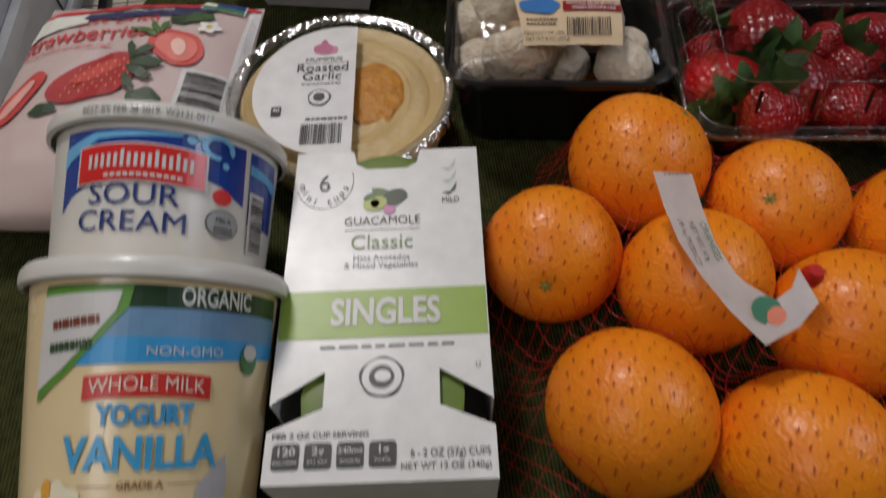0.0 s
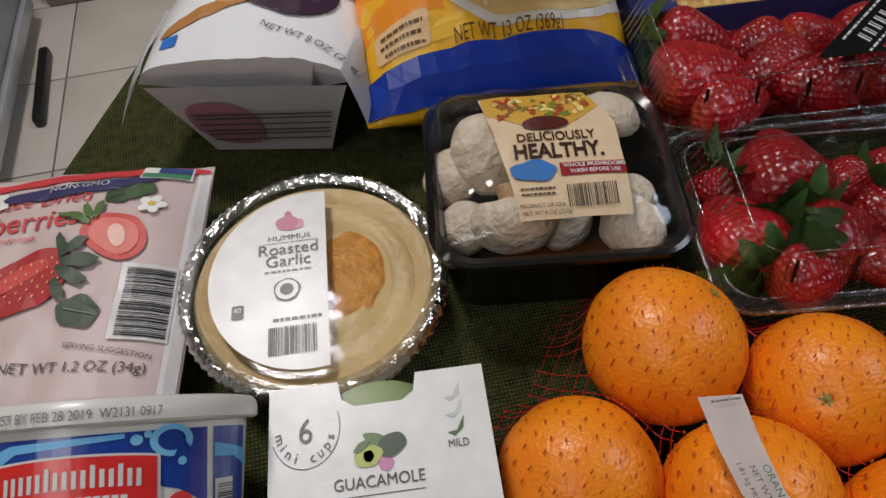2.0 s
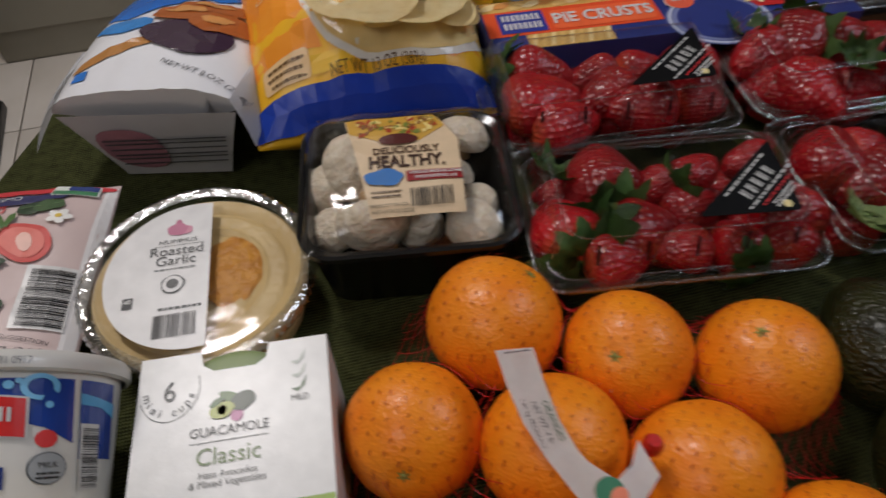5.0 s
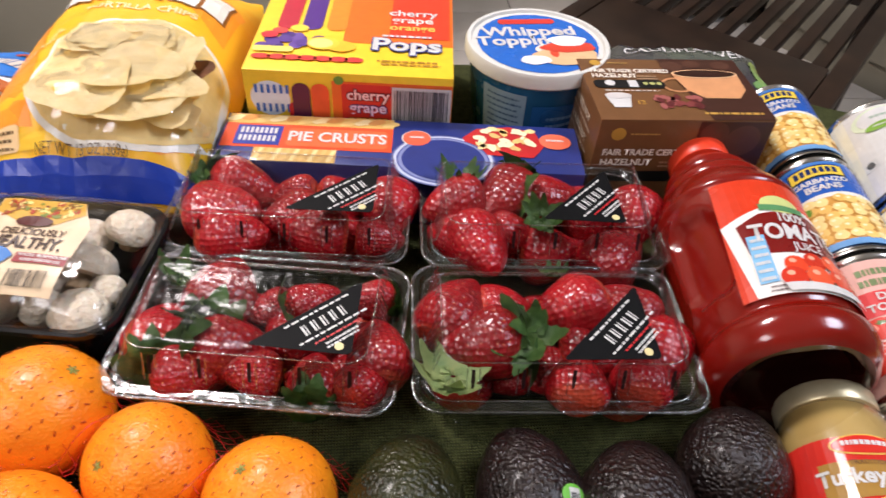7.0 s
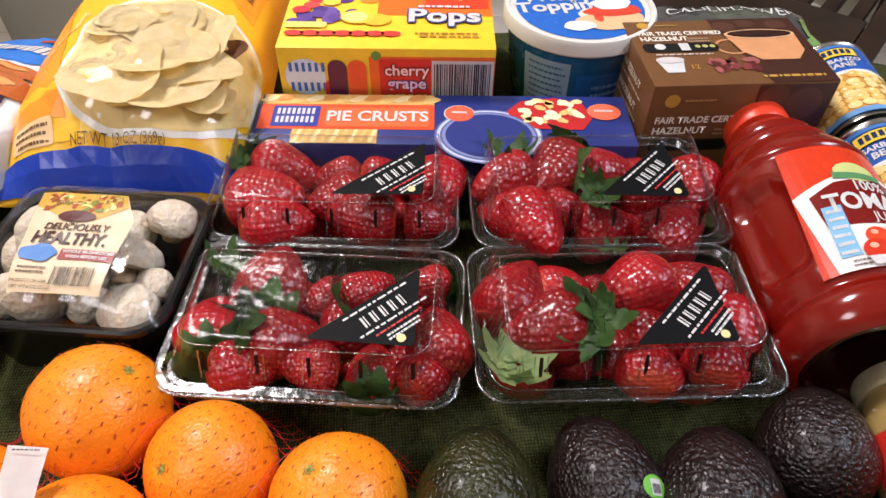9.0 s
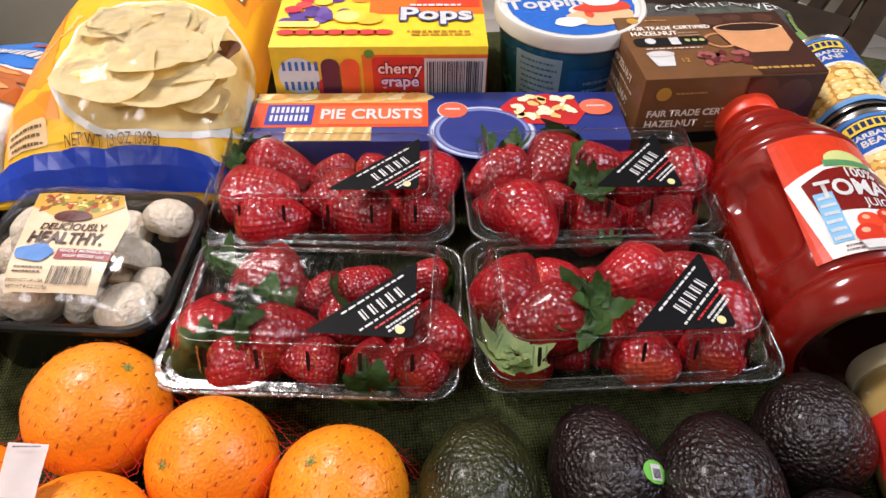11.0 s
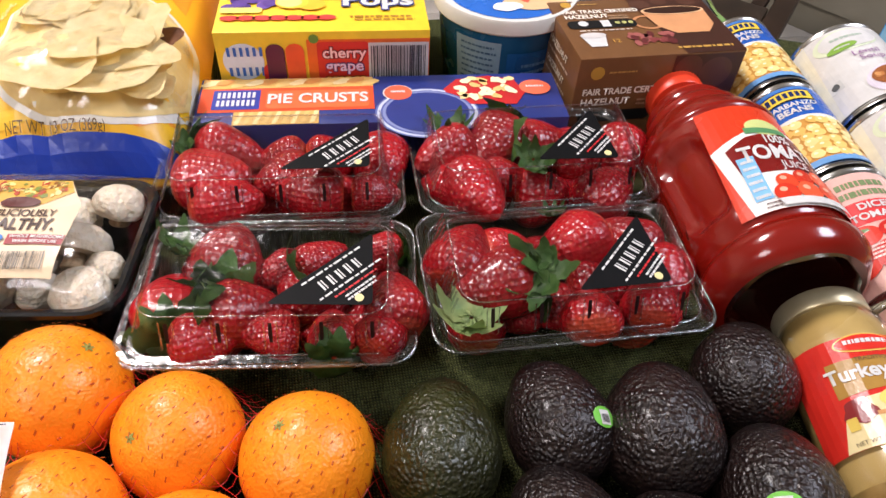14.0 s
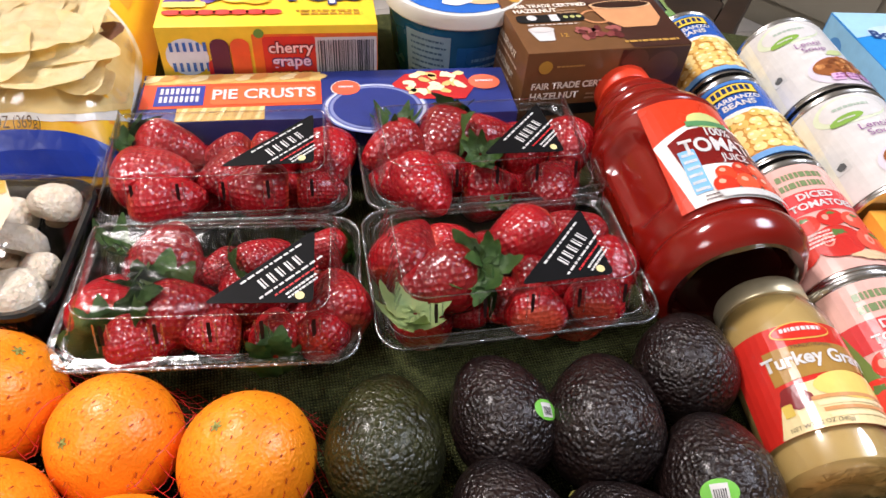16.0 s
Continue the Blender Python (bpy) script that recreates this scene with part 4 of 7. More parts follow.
mushroom = None
for x, y, z, r, rx, ry, rz in ((-0.326, 0.0235, 0.058, 0.0225, 35, -25, 20),
                               (-0.3482, 0.0216, 0.046, 0.017, 0, -30, 0),
                               (-0.3481, -0.0123, 0.044, 0.0145, 20, -20, 0),
                               (-0.3244, -0.0216, 0.054, 0.0225, 112, 0, -12),
                               (-0.2655, -0.0377, 0.05, 0.0185, 15, 15, 30),
                               (-0.2559, -0.0157, 0.048, 0.0125, 0, 15, 10),
                               (-0.2515, 0.0378, 0.054, 0.0175, -15, 20, 10),
                               (-0.2953, -0.0228, 0.042, 0.015, 95, 0, 15),
                               (-0.2749, 0.0059, 0.05, 0.02, 60, 30, 150),
                               (-0.2834, 0.0337, 0.046, 0.019, 0, 0, 0),
                               (-0.3005, 0.005, 0.044, 0.017, 0, 10, 0)):
    m = Matrix.Translation((x, y, z)) @ pose(0, 0, 0, rx, ry, rz) @ Matrix.Scale(r, 4)
    if mushroom is None:
        mushroom = thing("mushroom", m, "whole white button mushroom in the black tray", "mushroom", "mushrooms in the tray")
        part("cap", cap_bm(), MUSHROOM, mushroom)
        part("stem", lathe([(0.30, -0.25), (0.34, -0.5), (0.40, -0.78), (0.36, -0.84), (0.05, -0.82)], 18), GILL, mushroom, "cut pale brown stem")
        mushroom.matrix_basis = m
    else:
        o = copy_thing(mushroom, Matrix())
        o.matrix_basis = m


# ---- cartons ----
def carton(name, m, w, d, h, material, label, category, bevel=0.0012):
    """A folded card box with flap seams; its base centre is the origin."""
    ob = thing(name, m, label, category)
    part("carton", box_bm(-w / 2, w / 2, -d / 2, d / 2, 0, h, bevel), material, ob)
    top = flat((0, 0, h), (1, 0, 0), (0, 1, 0))
    front = flat((0, -d / 2, h / 2), (1, 0, 0), (0, 0, 1))
    west = flat((-w / 2, 0, h / 2), (0, -1, 0), (0, 0, 1))
    return ob, top, front, west


# Fruit ice pops
YELLOW = ink(250, 206, 46)
pops, top, front, west = carton("ice_pops_box", pose(-0.093, 0.265, 0, 0, 0, -5), 0.174, 0.186, 0.1, YELLOW, "yellow and orange card box of fruit ice pops", "food box")
shape(pops, "panel", rect(-0.010, -0.040, 0.0868, 0.0925), top, 1, ink(240, 112, 30), "orange printed panel")
shape(pops, "panel", rect(0.030, -0.028, 0.084, 0.0925), top, 2, ink(226, 66, 36))
for u, tone in ((-0.062, (190, 40, 60)), (-0.040, (84, 44, 130)), (-0.018, (240, 140, 40))):
    shape(pops, "ice_pop_print", round_rect(u - 0.009, -0.020, u + 0.009, 0.085, 0.008), top, 2, ink(*tone))
rng = random.Random(11)
for i in range(15):
    u, v = -0.055 + rng.uniform(-0.026, 0.026), -0.043 + rng.uniform(-0.012, 0.014)
    shape(pops, "grape_print", disc(u, v, 0.0062, n=14), top, 3 + 0.1 * i, ink(*rng.choice(((92, 62, 140), (112, 82, 160), (72, 44, 118)))))
for u, v, r, tone in ((-0.026, -0.046, 0.014, (252, 204, 60)), (-0.028, -0.046, 0.0105, (250, 226, 130)), (-0.074, -0.034, 0.0075, (214, 50, 60)), (-0.010, -0.050, 0.012, (250, 190, 50)), (-0.066, -0.026, 0.007, (232, 74, 70)), (-0.050, -0.020, 0.008, (250, 210, 70))):
    shape(pops, "fruit_print", disc(u, v, r, r * 0.8), top, 4.8 + abs(u) * 2, ink(*tone))
shape(pops, "panel", round_rect(-0.084, -0.064, -0.050, -0.055, 0.003), top, 5, ink(250, 230, 110))
shapes(pops, "fruit_print", [disc(-0.075 + i * 0.013, -0.072, 0.008, 0.0042) for i in range(7)], top, 4, ink(220, 64, 56))
lettering(pops, "cherry", 0.050, 0.020, 0.017, top, 3, WHITE, bold=0.02)
lettering(pops, "grape", 0.050, 0.006, 0.017, top, 3, ink(250, 220, 210), bold=0.02)
lettering(pops, "orange", 0.050, -0.009, 0.015, top, 3, ink(250, 200, 90), bold=0.02)
lettering(pops, "Pops", 0.046, -0.0435, 0.030, top, 4, ink(52, 60, 130), bold=0.07, wide=1.05)
lettering(pops, "Pops", 0.046, -0.0435, 0.030, top, 5, WHITE, bold=0.03, wide=1.05)
text_bars(pops, 0.045, -0.026, 0.05, 1, 0.005, top, 4, WHITE, 21, 0.7)
text_bars(pops, 0.050, -0.070, 0.056, 2, 0.005, top, 2, ink(180, 130, 40), 22, 0.6)
shape(pops, "panel", rect(-0.014, -0.046, 0.0868, 0.043), front, 1, ink(240, 112, 34))
shape(pops, "panel", round_rect(-0.006, -0.030, 0.036, 0.041, 0.003), front, 2, ink(216, 50, 34), "red printed panel")
shape(pops, "brand_mark", disc(-0.066, 0.024, 0.0165), front, 1, ink(226, 234, 244), "round blue and white brand mark")
shapes(pops, "brand_mark", [rect(-0.0785 + i * 0.0052, y0, -0.0760 + i * 0.0052, y1) for i in range(6) for y0, y1 in ((0.029, 0.037), (0.011, 0.019))], front, 2, ink(60, 110, 190))
for u, tone in ((-0.040, (92, 34, 62)), (-0.024, (236, 92, 40))):
    shape(pops, "ice_pop_print", round_rect(u - 0.0075, -0.004, u + 0.0075, 0.040, 0.007), front, 3, ink(*tone))
shape(pops, "ice_pop_print", round_rect(-0.051, -0.006, -0.037, 0.022, 0.006), front, 2.5, ink(206, 44, 40))
shape(pops, "emblem", disc(-0.008, 0.044, 0.004), front, 3, ink(100, 150, 60))
for word, v, size, tone, edge_tone in (("cherry", 0.031, 0.0135, (250, 214, 214), (120, 20, 30)), ("grape", 0.019, 0.0140, (226, 200, 236), (84, 40, 110)), ("orange", 0.007, 0.0125, (252, 190, 80), (150, 60, 10))):
    lettering(pops, word, 0.016, v, size, front, 3, ink(*edge_tone), bold=0.09)
    lettering(pops, word, 0.016, v, size, front, 4, ink(*tone), bold=0.02)
barcode(pops, 0.061, -0.004, 0.050, 0.088, front, 3)
barcode(pops, 0.0, 0.0, 0.05, 0.04, west, 1)

# Pie crusts
NAVY = ink(40, 52, 120)
pie, top, front, west = carton("pie_crust_box", pose(-0.058, 0.132, 0, 0, 0, -5), 0.296, 0.066, 0.060, NAVY, "long navy and red card box of pie crusts", "food box")
shape(pie, "panel", rect(-0.146, -0.015, -0.008, 0.018), top, 1, ink(232, 84, 42), "orange printed panel")
shape(pie, "picture", rect(-0.146, 0.018, -0.008, 0.0315), top, 1, ink(226, 178, 96), "picture of baked pie crust")
shape(pie, "brand_mark", rect(-0.136, -0.012, -0.099, 0.015), top, 2, ink(48, 60, 150), "blue brand panel")
shapes(pie, "brand_mark", [rect(-0.1325 + i * 0.0039, a, -0.1302 + i * 0.0039, a + 0.0080) for i in range(8) for a in (0.0035, -0.0075)], top, 3, WHITE)
shape(pie, "panel", round_rect(-0.094, -0.012, -0.012, 0.013, 0.004), top, 2, ink(244, 108, 60))
lettering(pie, "PIE CRUSTS", -0.053, 0.0005, 0.0185, top, 3, WHITE, bold=0.025, wide=0.86)
shape(pie, "badge", disc(0.012, 0.006, 0.0125, 0.0115), top, 2, WHITE)
shape(pie, "badge", disc(0.012, 0.006, 0.0115, 0.0105), top, 3, ink(232, 100, 70))
text_bars(pie, 0.012, 0.007, 0.012, 1, 0.005, top, 4, WHITE, 2)
for k, (grow, tone) in enumerate(((1.0, (96, 106, 160)), (0.96, (196, 202, 220)), (0.90, (84, 94, 152)), (0.86, (132, 140, 184)), (0.80, (44, 56, 124)))):
    shape(pie, "picture", disc(0.034, -0.022, 0.042 * grow, 0.034 * grow, 40), top, 1.4 + 0.35 * k, ink(*tone), "fluted silver pie tin" if k == 0 else "")
shape(pie, "picture", [(0.058, -0.012), (0.050, 0.010), (0.062, 0.024), (0.090, 0.029), (0.112, 0.022), (0.118, 0.002), (0.108, -0.014)], top, 2, ink(190, 40, 40), "picture of cherry pie")
rng = random.Random(2)
for i in range(26):
    shape(pie, "lattice_print", disc(0.084 + rng.uniform(-0.026, 0.026), 0.008 + rng.uniform(-0.016, 0.017), 0.0052, 0.0032, 10, 0.1, rng.uniform(0, 3)), top, 3 + 0.1 * (i % 9), ink(*rng.choice(((244, 214, 150), (232, 190, 116), (250, 232, 190)))))
shape(pie, "badge", disc(0.128, 0.010, 0.0135, 0.011), top, 2.5, ink(236, 112, 80))
text_bars(pie, 0.128, 0.011, 0.018, 1, 0.005, top, 3.5, WHITE, 4)
shape(pie, "picture", rect(-0.118, -0.0325, -0.052, -0.0152), top, 1, ink(214, 170, 96), "picture of a lattice pie")
for i in range(9):
    shape(pie, "lattice_print", [(-0.117 + i * 0.0072, -0.032), (-0.1135 + i * 0.0072, -0.032), (-0.1095 + i * 0.0072, -0.016), (-0.113 + i * 0.0072, -0.016)], top, 2 + 0.1 * (i % 3), ink(*((240, 212, 150), (228, 186, 112))[i % 2]))
for i in range(12):
    shape(pie, "lattice_print", disc(-0.140 + i * 0.0118, 0.0250 + 0.002 * math.sin(i * 2.1), 0.0078, 0.0038, 14, 0.06, 0.4), top, 2 + 0.1 * (i % 4), ink(*((244, 218, 160), (218, 150, 80), (236, 196, 120))[i % 3]))

# Coffee capsules
BROWN = ink(114, 77, 46, 0.3)
coffee, top, front, west = carton("coffee_box", pose(0.1725, 0.1605, 0, 0, 0, -1), 0.146, 0.098, 0.095, BROWN, "brown card box of hazelnut coffee capsules", "food box", 0.0015)
shape(coffee, "panel", [(0.020, -0.0488), (0.0728, -0.0488), (0.0728, 0.0488), (0.000, 0.0488)], top, 1, ink(66, 38, 30, 0.3))
lettering(coffee, "FAIR TRADE CERTIFIED", -0.066, 0.026, 0.0078, top, 2, ink(240, 230, 214), bold=0.03, align="LEFT", wide=0.88)
lettering(coffee, "HAZELNUT", -0.066, 0.0175, 0.0088, top, 2, ink(240, 230, 214), bold=0.03, align="LEFT", wide=0.88)
text_bars(coffee, -0.018, 0.0175, 0.020, 2, 0.004, top, 2, ink(170, 140, 110), 3)
shape(coffee, "emblem", disc(-0.058, 0.040, 0.005), top, 2, ink(196, 150, 60))
text_bars(coffee, -0.038, 0.040, 0.02, 1, 0.003, top, 2, ink(190, 150, 80), 5)
shape(coffee, "panel", round_rect(-0.067, -0.002, -0.005, 0.011, 0.005), top, 2, BLACK)
shape(coffee, "emblem", disc(-0.053, 0.0055, 0.0045), top, 3, WHITE)
shape(coffee, "emblem", rect(-0.037, -0.001, -0.029, 0.010), top, 3, WHITE)
shapes(coffee, "emblem", [disc(-0.022 + i * 0.006, 0.005, 0.0023) for i in range(3)], top, 3, ink(180, 180, 110))
text_bars(coffee, -0.036, -0.006, 0.055, 1, 0.003, top, 2, ink(220, 210, 196), 7)
shape(coffee, "capsule_print", [(-0.062, -0.014), (-0.040, -0.014), (-0.044, -0.032), (-0.058, -0.032)], top, 2, WHITE)
shape(coffee, "capsule_print", disc(-0.051, -0.0145, 0.0115, 0.0045), top, 3, ink(206, 200, 196))
lettering(coffee, "12", -0.034, -0.025, 0.008, top, 2, ink(200, 150, 60))
cup = [(0.006, 0.022), (0.066, 0.022), (0.064, -0.004), (0.054, -0.017), (0.024, -0.017), (0.012, -0.004)]
shape(coffee, "cup_print", cup, top, 2, ink(214, 152, 104), "picture of a glass cup of coffee")
shape(coffee, "cup_print", disc(0.036, 0.022, 0.030, 0.0075), top, 3, ink(232, 186, 140))
shape(coffee, "cup_print", disc(0.036, 0.022, 0.0275, 0.0060), top, 4, ink(50, 26, 18))
ring = disc(0.006, 0.004, 0.014, 0.012, 24)
hole = disc(0.006, 0.004, 0.0115, 0.0095, 24)
shapes(coffee, "handle_print", [[ring[i], ring[(i + 1) % 24], hole[(i + 1) % 24], hole[i]] for i in range(24)], top, 1.6, ink(196, 136, 92))
rng = random.Random(4)
for i in range(22):
    shape(coffee, "bean_print", disc(rng.uniform(-0.020, 0.022), -0.022 + rng.uniform(-0.008, 0.006), 0.0048, 0.003, 10, 0, rng.uniform(0, 3)), top, 2.2 + 0.1 * (i % 9), ink(*rng.choice(((128, 60, 58), (160, 90, 84), (96, 40, 40)))))
text_bars(coffee, 0.040, -0.040, 0.056, 1, 0.005, top, 2, ink(196, 150, 70), 9, 0.6)
for u, v, r in ((0.010, 0.036, 0.010), (0.030, 0.040, 0.008), (0.056, 0.038, 0.009)):
    shape(coffee, "roast_print", disc(u, v, r, r * 0.8), top, 1.6, ink(86, 54, 42, 0.3))
shape(coffee, "panel", rect(0.010, -0.046, 0.0715, 0.046), front, 1, ink(70, 40, 32, 0.3))
shape(coffee, "emblem", disc(-0.056, 0.034, 0.006), front, 2, ink(196, 150, 60))
text_bars(coffee, -0.034, 0.034, 0.026, 1, 0.003, front, 2, ink(190, 150, 80), 5)
lettering(coffee, "FAIR TRADE CERTIFIED", -0.066, 0.016, 0.0085, front, 2, ink(240, 230, 214), bold=0.03, align="LEFT", wide=0.95)
lettering(coffee, "HAZELNUT", -0.066, 0.006, 0.0090, front, 2, ink(240, 230, 214), bold=0.03, align="LEFT", wide=0.95)
text_bars(coffee, -0.006, 0.006, 0.02, 2, 0.004, front, 2, ink(170, 140, 110), 3)
shape(coffee, "panel", round_rect(-0.066, -0.014, 0.0, -0.003, 0.005), front, 2, BLACK)
shape(coffee, "cup_print", disc(0.050, -0.006, 0.018, 0.006), front, 3, ink(232, 186, 140))
shape(coffee, "cup_print", disc(0.050, -0.006, 0.0155, 0.0045), front, 4, ink(50, 26, 18))
shape(coffee, "cup_print", [(0.033, -0.008), (0.067, -0.008), (0.064, -0.034), (0.036, -0.034)], front, 2, ink(214, 152, 104))
for u, v, r in ((0.024, 0.034, 0.012), (0.050, 0.028, 0.015), (0.034, 0.016, 0.008)):
    shape(coffee, "roast_print", disc(u, v, r, r), front, 1.6, ink(92, 58, 46, 0.3))
for i in range(3):
    lettering(coffee, "HAZELNUT", 0.0, 0.030 - i * 0.020, 0.009, west, 1, ink(220, 206, 186), bold=0.02)
    text_bars(coffee, 0.0, 0.021 - i * 0.020, 0.06, 1, 0.004, west, 1, ink(190, 170, 150), i)

# Bouillon and the small amber box
bouillon, top, front, west = carton("bouillon_box", pose(0.500, 0.105, 0, 0, 0, -9), 0.094, 0.185, 0.062, ink(44, 142, 216), "bright blue card box of stock cubes", "food box")
shape(bouillon, "panel", [(-0.0465, 0.092), (0.0465, 0.092), (0.0465, 0.066), (0.010, 0.058), (-0.0465, 0.040)], top, 1, ink(166, 212, 238), "pale blue printed band")
shape(bouillon, "panel", rect(-0.09, -0.030, 0.09, 0.030), west, 1, ink(150, 202, 234))
shape(bouillon, "brand_mark", disc(-0.062, 0.006, 0.012), west, 2, ink(90, 150, 210))
shape(bouillon, "panel", disc(0.006, 0.050, 0.036, 0.016), top, 2, ink(196, 222, 240))
lettering(bouillon, "Bouillon", 0.004, 0.046, 0.020, top, 3, ink(36, 70, 130), bold=0.03)
lettering(bouillon, "Tablets", 0.010, 0.020, 0.014, top, 2, WHITE, bold=0.02)
shape(bouillon, "picture", disc(0.016, -0.022, 0.028, 0.024), top, 2, ink(210, 224, 236))
shape(bouillon, "picture", disc(0.016, -0.024, 0.018, 0.012), top, 3, ink(230, 190, 110))
shape(bouillon, "panel", rect(-0.042, -0.078, 0.042, -0.060), top, 2, ink(220, 70, 110))
amber, top, front, west = carton("amber_food_box", pose(0.338, -0.138, 0, 0, 0, -9), 0.088, 0.125, 0.060, ink(240, 168, 60), "amber yellow card box beside the cans", "food box")
shape(amber, "brand_mark", disc(-0.014, 0.034, 0.021, 0.012), top, 1, ink(206, 60, 70), "red oval brand mark")
text_bars(amber, -0.014, 0.036, 0.030, 1, 0.007, top, 2, WHITE, 3)
text_bars(amber, -0.004, 0.006, 0.060, 2, 0.014, top, 1, ink(252, 232, 190), 6, 0.6)
shape(amber, "panel", rect(-0.0435, -0.060, 0.0435, -0.020), top, 1, ink(222, 120, 40))


# ---- guacamole sleeve with cups inside ----
guac = thing("guacamole_box", pose(-0.4150, -0.1795, 0, 0, 0, -5.2), "white and green card sleeve of guacamole single cups", "food box")
GW, GL, GH, GT = 0.090, 0.163, 0.071, 0.0008
CARD = ink(232, 231, 228, 0.3)
half, lng = GW / 2, GL / 2
notch = [(0.0165, lng), (0.0150, lng - 0.008), (0.010, lng - 0.0115), (-0.010, lng - 0.0115), (-0.0150, lng - 0.008), (-0.0165, lng)]
panel = [(half, lng)] + notch + [(-half, lng), (-half, -0.0500), (-half + 0.0215, -0.0365), (-half + 0.0215, -0.0520), (-half, -0.0610), (-half, -lng), (half, -lng), (half, -0.0610), (half - 0.0215, -0.0520), (half - 0.0215, -0.0365), (half, -0.0500)]


def slab(pts, z0, z1):
    bm = bmesh.new()
    lo, hi = [bm.verts.new((x, y, z0)) for x, y in pts], [bm.verts.new((x, y, z1)) for x, y in pts]
    bm.faces.new(hi), bm.faces.new(lo[::-1])
    for i in range(len(pts)):
        j = (i + 1) % len(pts)
        bm.faces.new((lo[i], lo[j], hi[j], hi[i]))
    return bm


part("top_panel", slab(panel, GH - GT, GH), CARD, guac, smooth=False)
for s in (-1, 1):
    for y0, y1, z0 in ((-0.0500, lng, 0), (-lng, -0.0610, 0), (-0.0609, -0.0501, 0)):
        z1 = 0.03 if y1 == -0.0501 else GH - GT
        part("side_panel", box_bm(s * half - (GT if s > 0 else 0), s * half + (GT if s < 0 else 0), y0, y1, z0, z1), CARD, guac, smooth=False)
part("end_panel", box_bm(-half + GT, half - GT, -lng, -lng + GT, 0, GH - GT), CARD, guac, smooth=False)
part("end_panel", box_bm(-half + GT, half - GT, lng - GT, lng, 0, GH - 0.014), CARD, guac, smooth=False)
part("bottom_panel", box_bm(-half + GT, half - GT, -lng + GT, lng - GT, 0, GT), CARD, guac, smooth=False)
GUAC_CUP = surface("guacamole_cup", C(28, 32, 24), 0.25, C(40, 52, 24), 40, 0.6)
GUAC_LID = surface("cup_rim_green", C(112, 134, 52), 0.35, C(90, 112, 40), 40, 0.6)
for i, y in enumerate((-0.046, 0.006, 0.048)):
    for j in (0, 1):
        cupob = part("cup", lathe([(0.026, 0.003), (0.028, 0.006), (0.0310, 0.030), (0.0330, 0.031), (0.0330, 0.033)], 28), GUAC_CUP, guac)
        cupob.location = (0, y, j * 0.034)
        rim = part("rim", lathe([(0.0331, 0.0322), (0.0335, 0.0332), (0.0300, 0.0336), (0.001, 0.0334)], 28), GUAC_LID, cupob, "green foil lid")
SHIFT_FROM, SHIFT_TO = (-0.0815, -0.0705, -0.0605, -0.0285, 0.0, 0.045, 0.0815), (-0.0815, -0.0765, -0.0695, -0.0400, -0.0112, 0.038, 0.0815)
gs = lambda a, b, h: Vector((a, float(np.interp(b, SHIFT_FROM, SHIFT_TO)), GH + h))
DARK = ink(60, 62, 60)
shape(guac, "band", rect(-half + 0.0005, -0.0105, half - 0.0005, 0.0115), gs, 1, ink(150, 178, 76), "green printed band")
lettering(guac, "SINGLES", 0.001, 0.0005, 0.0165, gs, 2, WHITE, bold=0.03, wide=0.78)
lettering(guac, "6", -0.030, lng - 0.017, 0.0125, gs, 1, DARK)
for i, ch in enumerate("mini cups"):
    a = radians(195 + i * 18)
    lettering(guac, ch, -0.030 + 0.0108 * math.cos(a), lng - 0.0155 + 0.0108 * math.sin(a), 0.0052, gs, 1, DARK, turn=math.degrees(a) + 90)
arcs = [[(-0.030 + r * math.cos(radians(a)), lng - 0.0155 + r * math.sin(radians(a))) for r, a in ((0.0141, q), (0.0138, q), (0.0138, q + 9), (0.0141, q + 9))] for q in range(200, 380, 9)]
shapes(guac, "ring_print", arcs, gs, 1, DARK)
for u, v, ru, rv, tone, turn in ((-0.006, 0.0555, 0.008, 0.0048, (176, 186, 90), 0.2), (-0.006, 0.0555, 0.003, 0.0028, (150, 96, 50), 0), (0.005, 0.0585, 0.0085, 0.0055, (52, 70, 44), 0.3), (-0.001, 0.0605, 0.009, 0.003, (90, 120, 60), -0.4), (0.002, 0.0528, 0.0042, 0.004, (200, 130, 170), 0), (-0.009, 0.0590, 0.005, 0.002, (80, 110, 60), 0.5)):
    shape(guac, "avocado_print", disc(u * 0.85, v - 0.002, ru * 0.72, rv * 0.72, 20, 0.03, turn), gs, 1 + abs(u) * 200, ink(*tone))
for i, tone in enumerate(((200, 206, 196), (200, 206, 196), (84, 110, 70))):
    v = lng - 0.009 - i * 0.0062
    shape(guac, "chilli_print", [(0.027, v - 0.002), (0.031, v - 0.0015), (0.0345, v + 0.0035), (0.0335, v - 0.001), (0.030, v - 0.0035)], gs, 1, ink(*tone))
lettering(guac, "MILD", 0.031, lng - 0.0275, 0.0038, gs, 1, DARK)
lettering(guac, "GUACAMOLE", -0.0015, 0.0450, 0.0058, gs, 1, DARK, wide=1.02)
shapes(guac, "rule", [rect(-0.019, 0.0405, 0.016, 0.0408)], gs, 1, DARK)
lettering(guac, "Classic", -0.0015, 0.0340, 0.0105, gs, 1, ink(120, 140, 90))
lettering(guac, "Hass Avocados", -0.0015, 0.0265, 0.0042, gs, 1, ink(110, 112, 110))
lettering(guac, "& Mixed Vegetables", -0.0015, 0.0228, 0.0042, gs, 1, ink(110, 112, 110))
text_bars(guac, 0.0, -0.0145, 0.064, 1, 0.0028, gs, 1, ink(110, 112, 110), 14, 0.5)
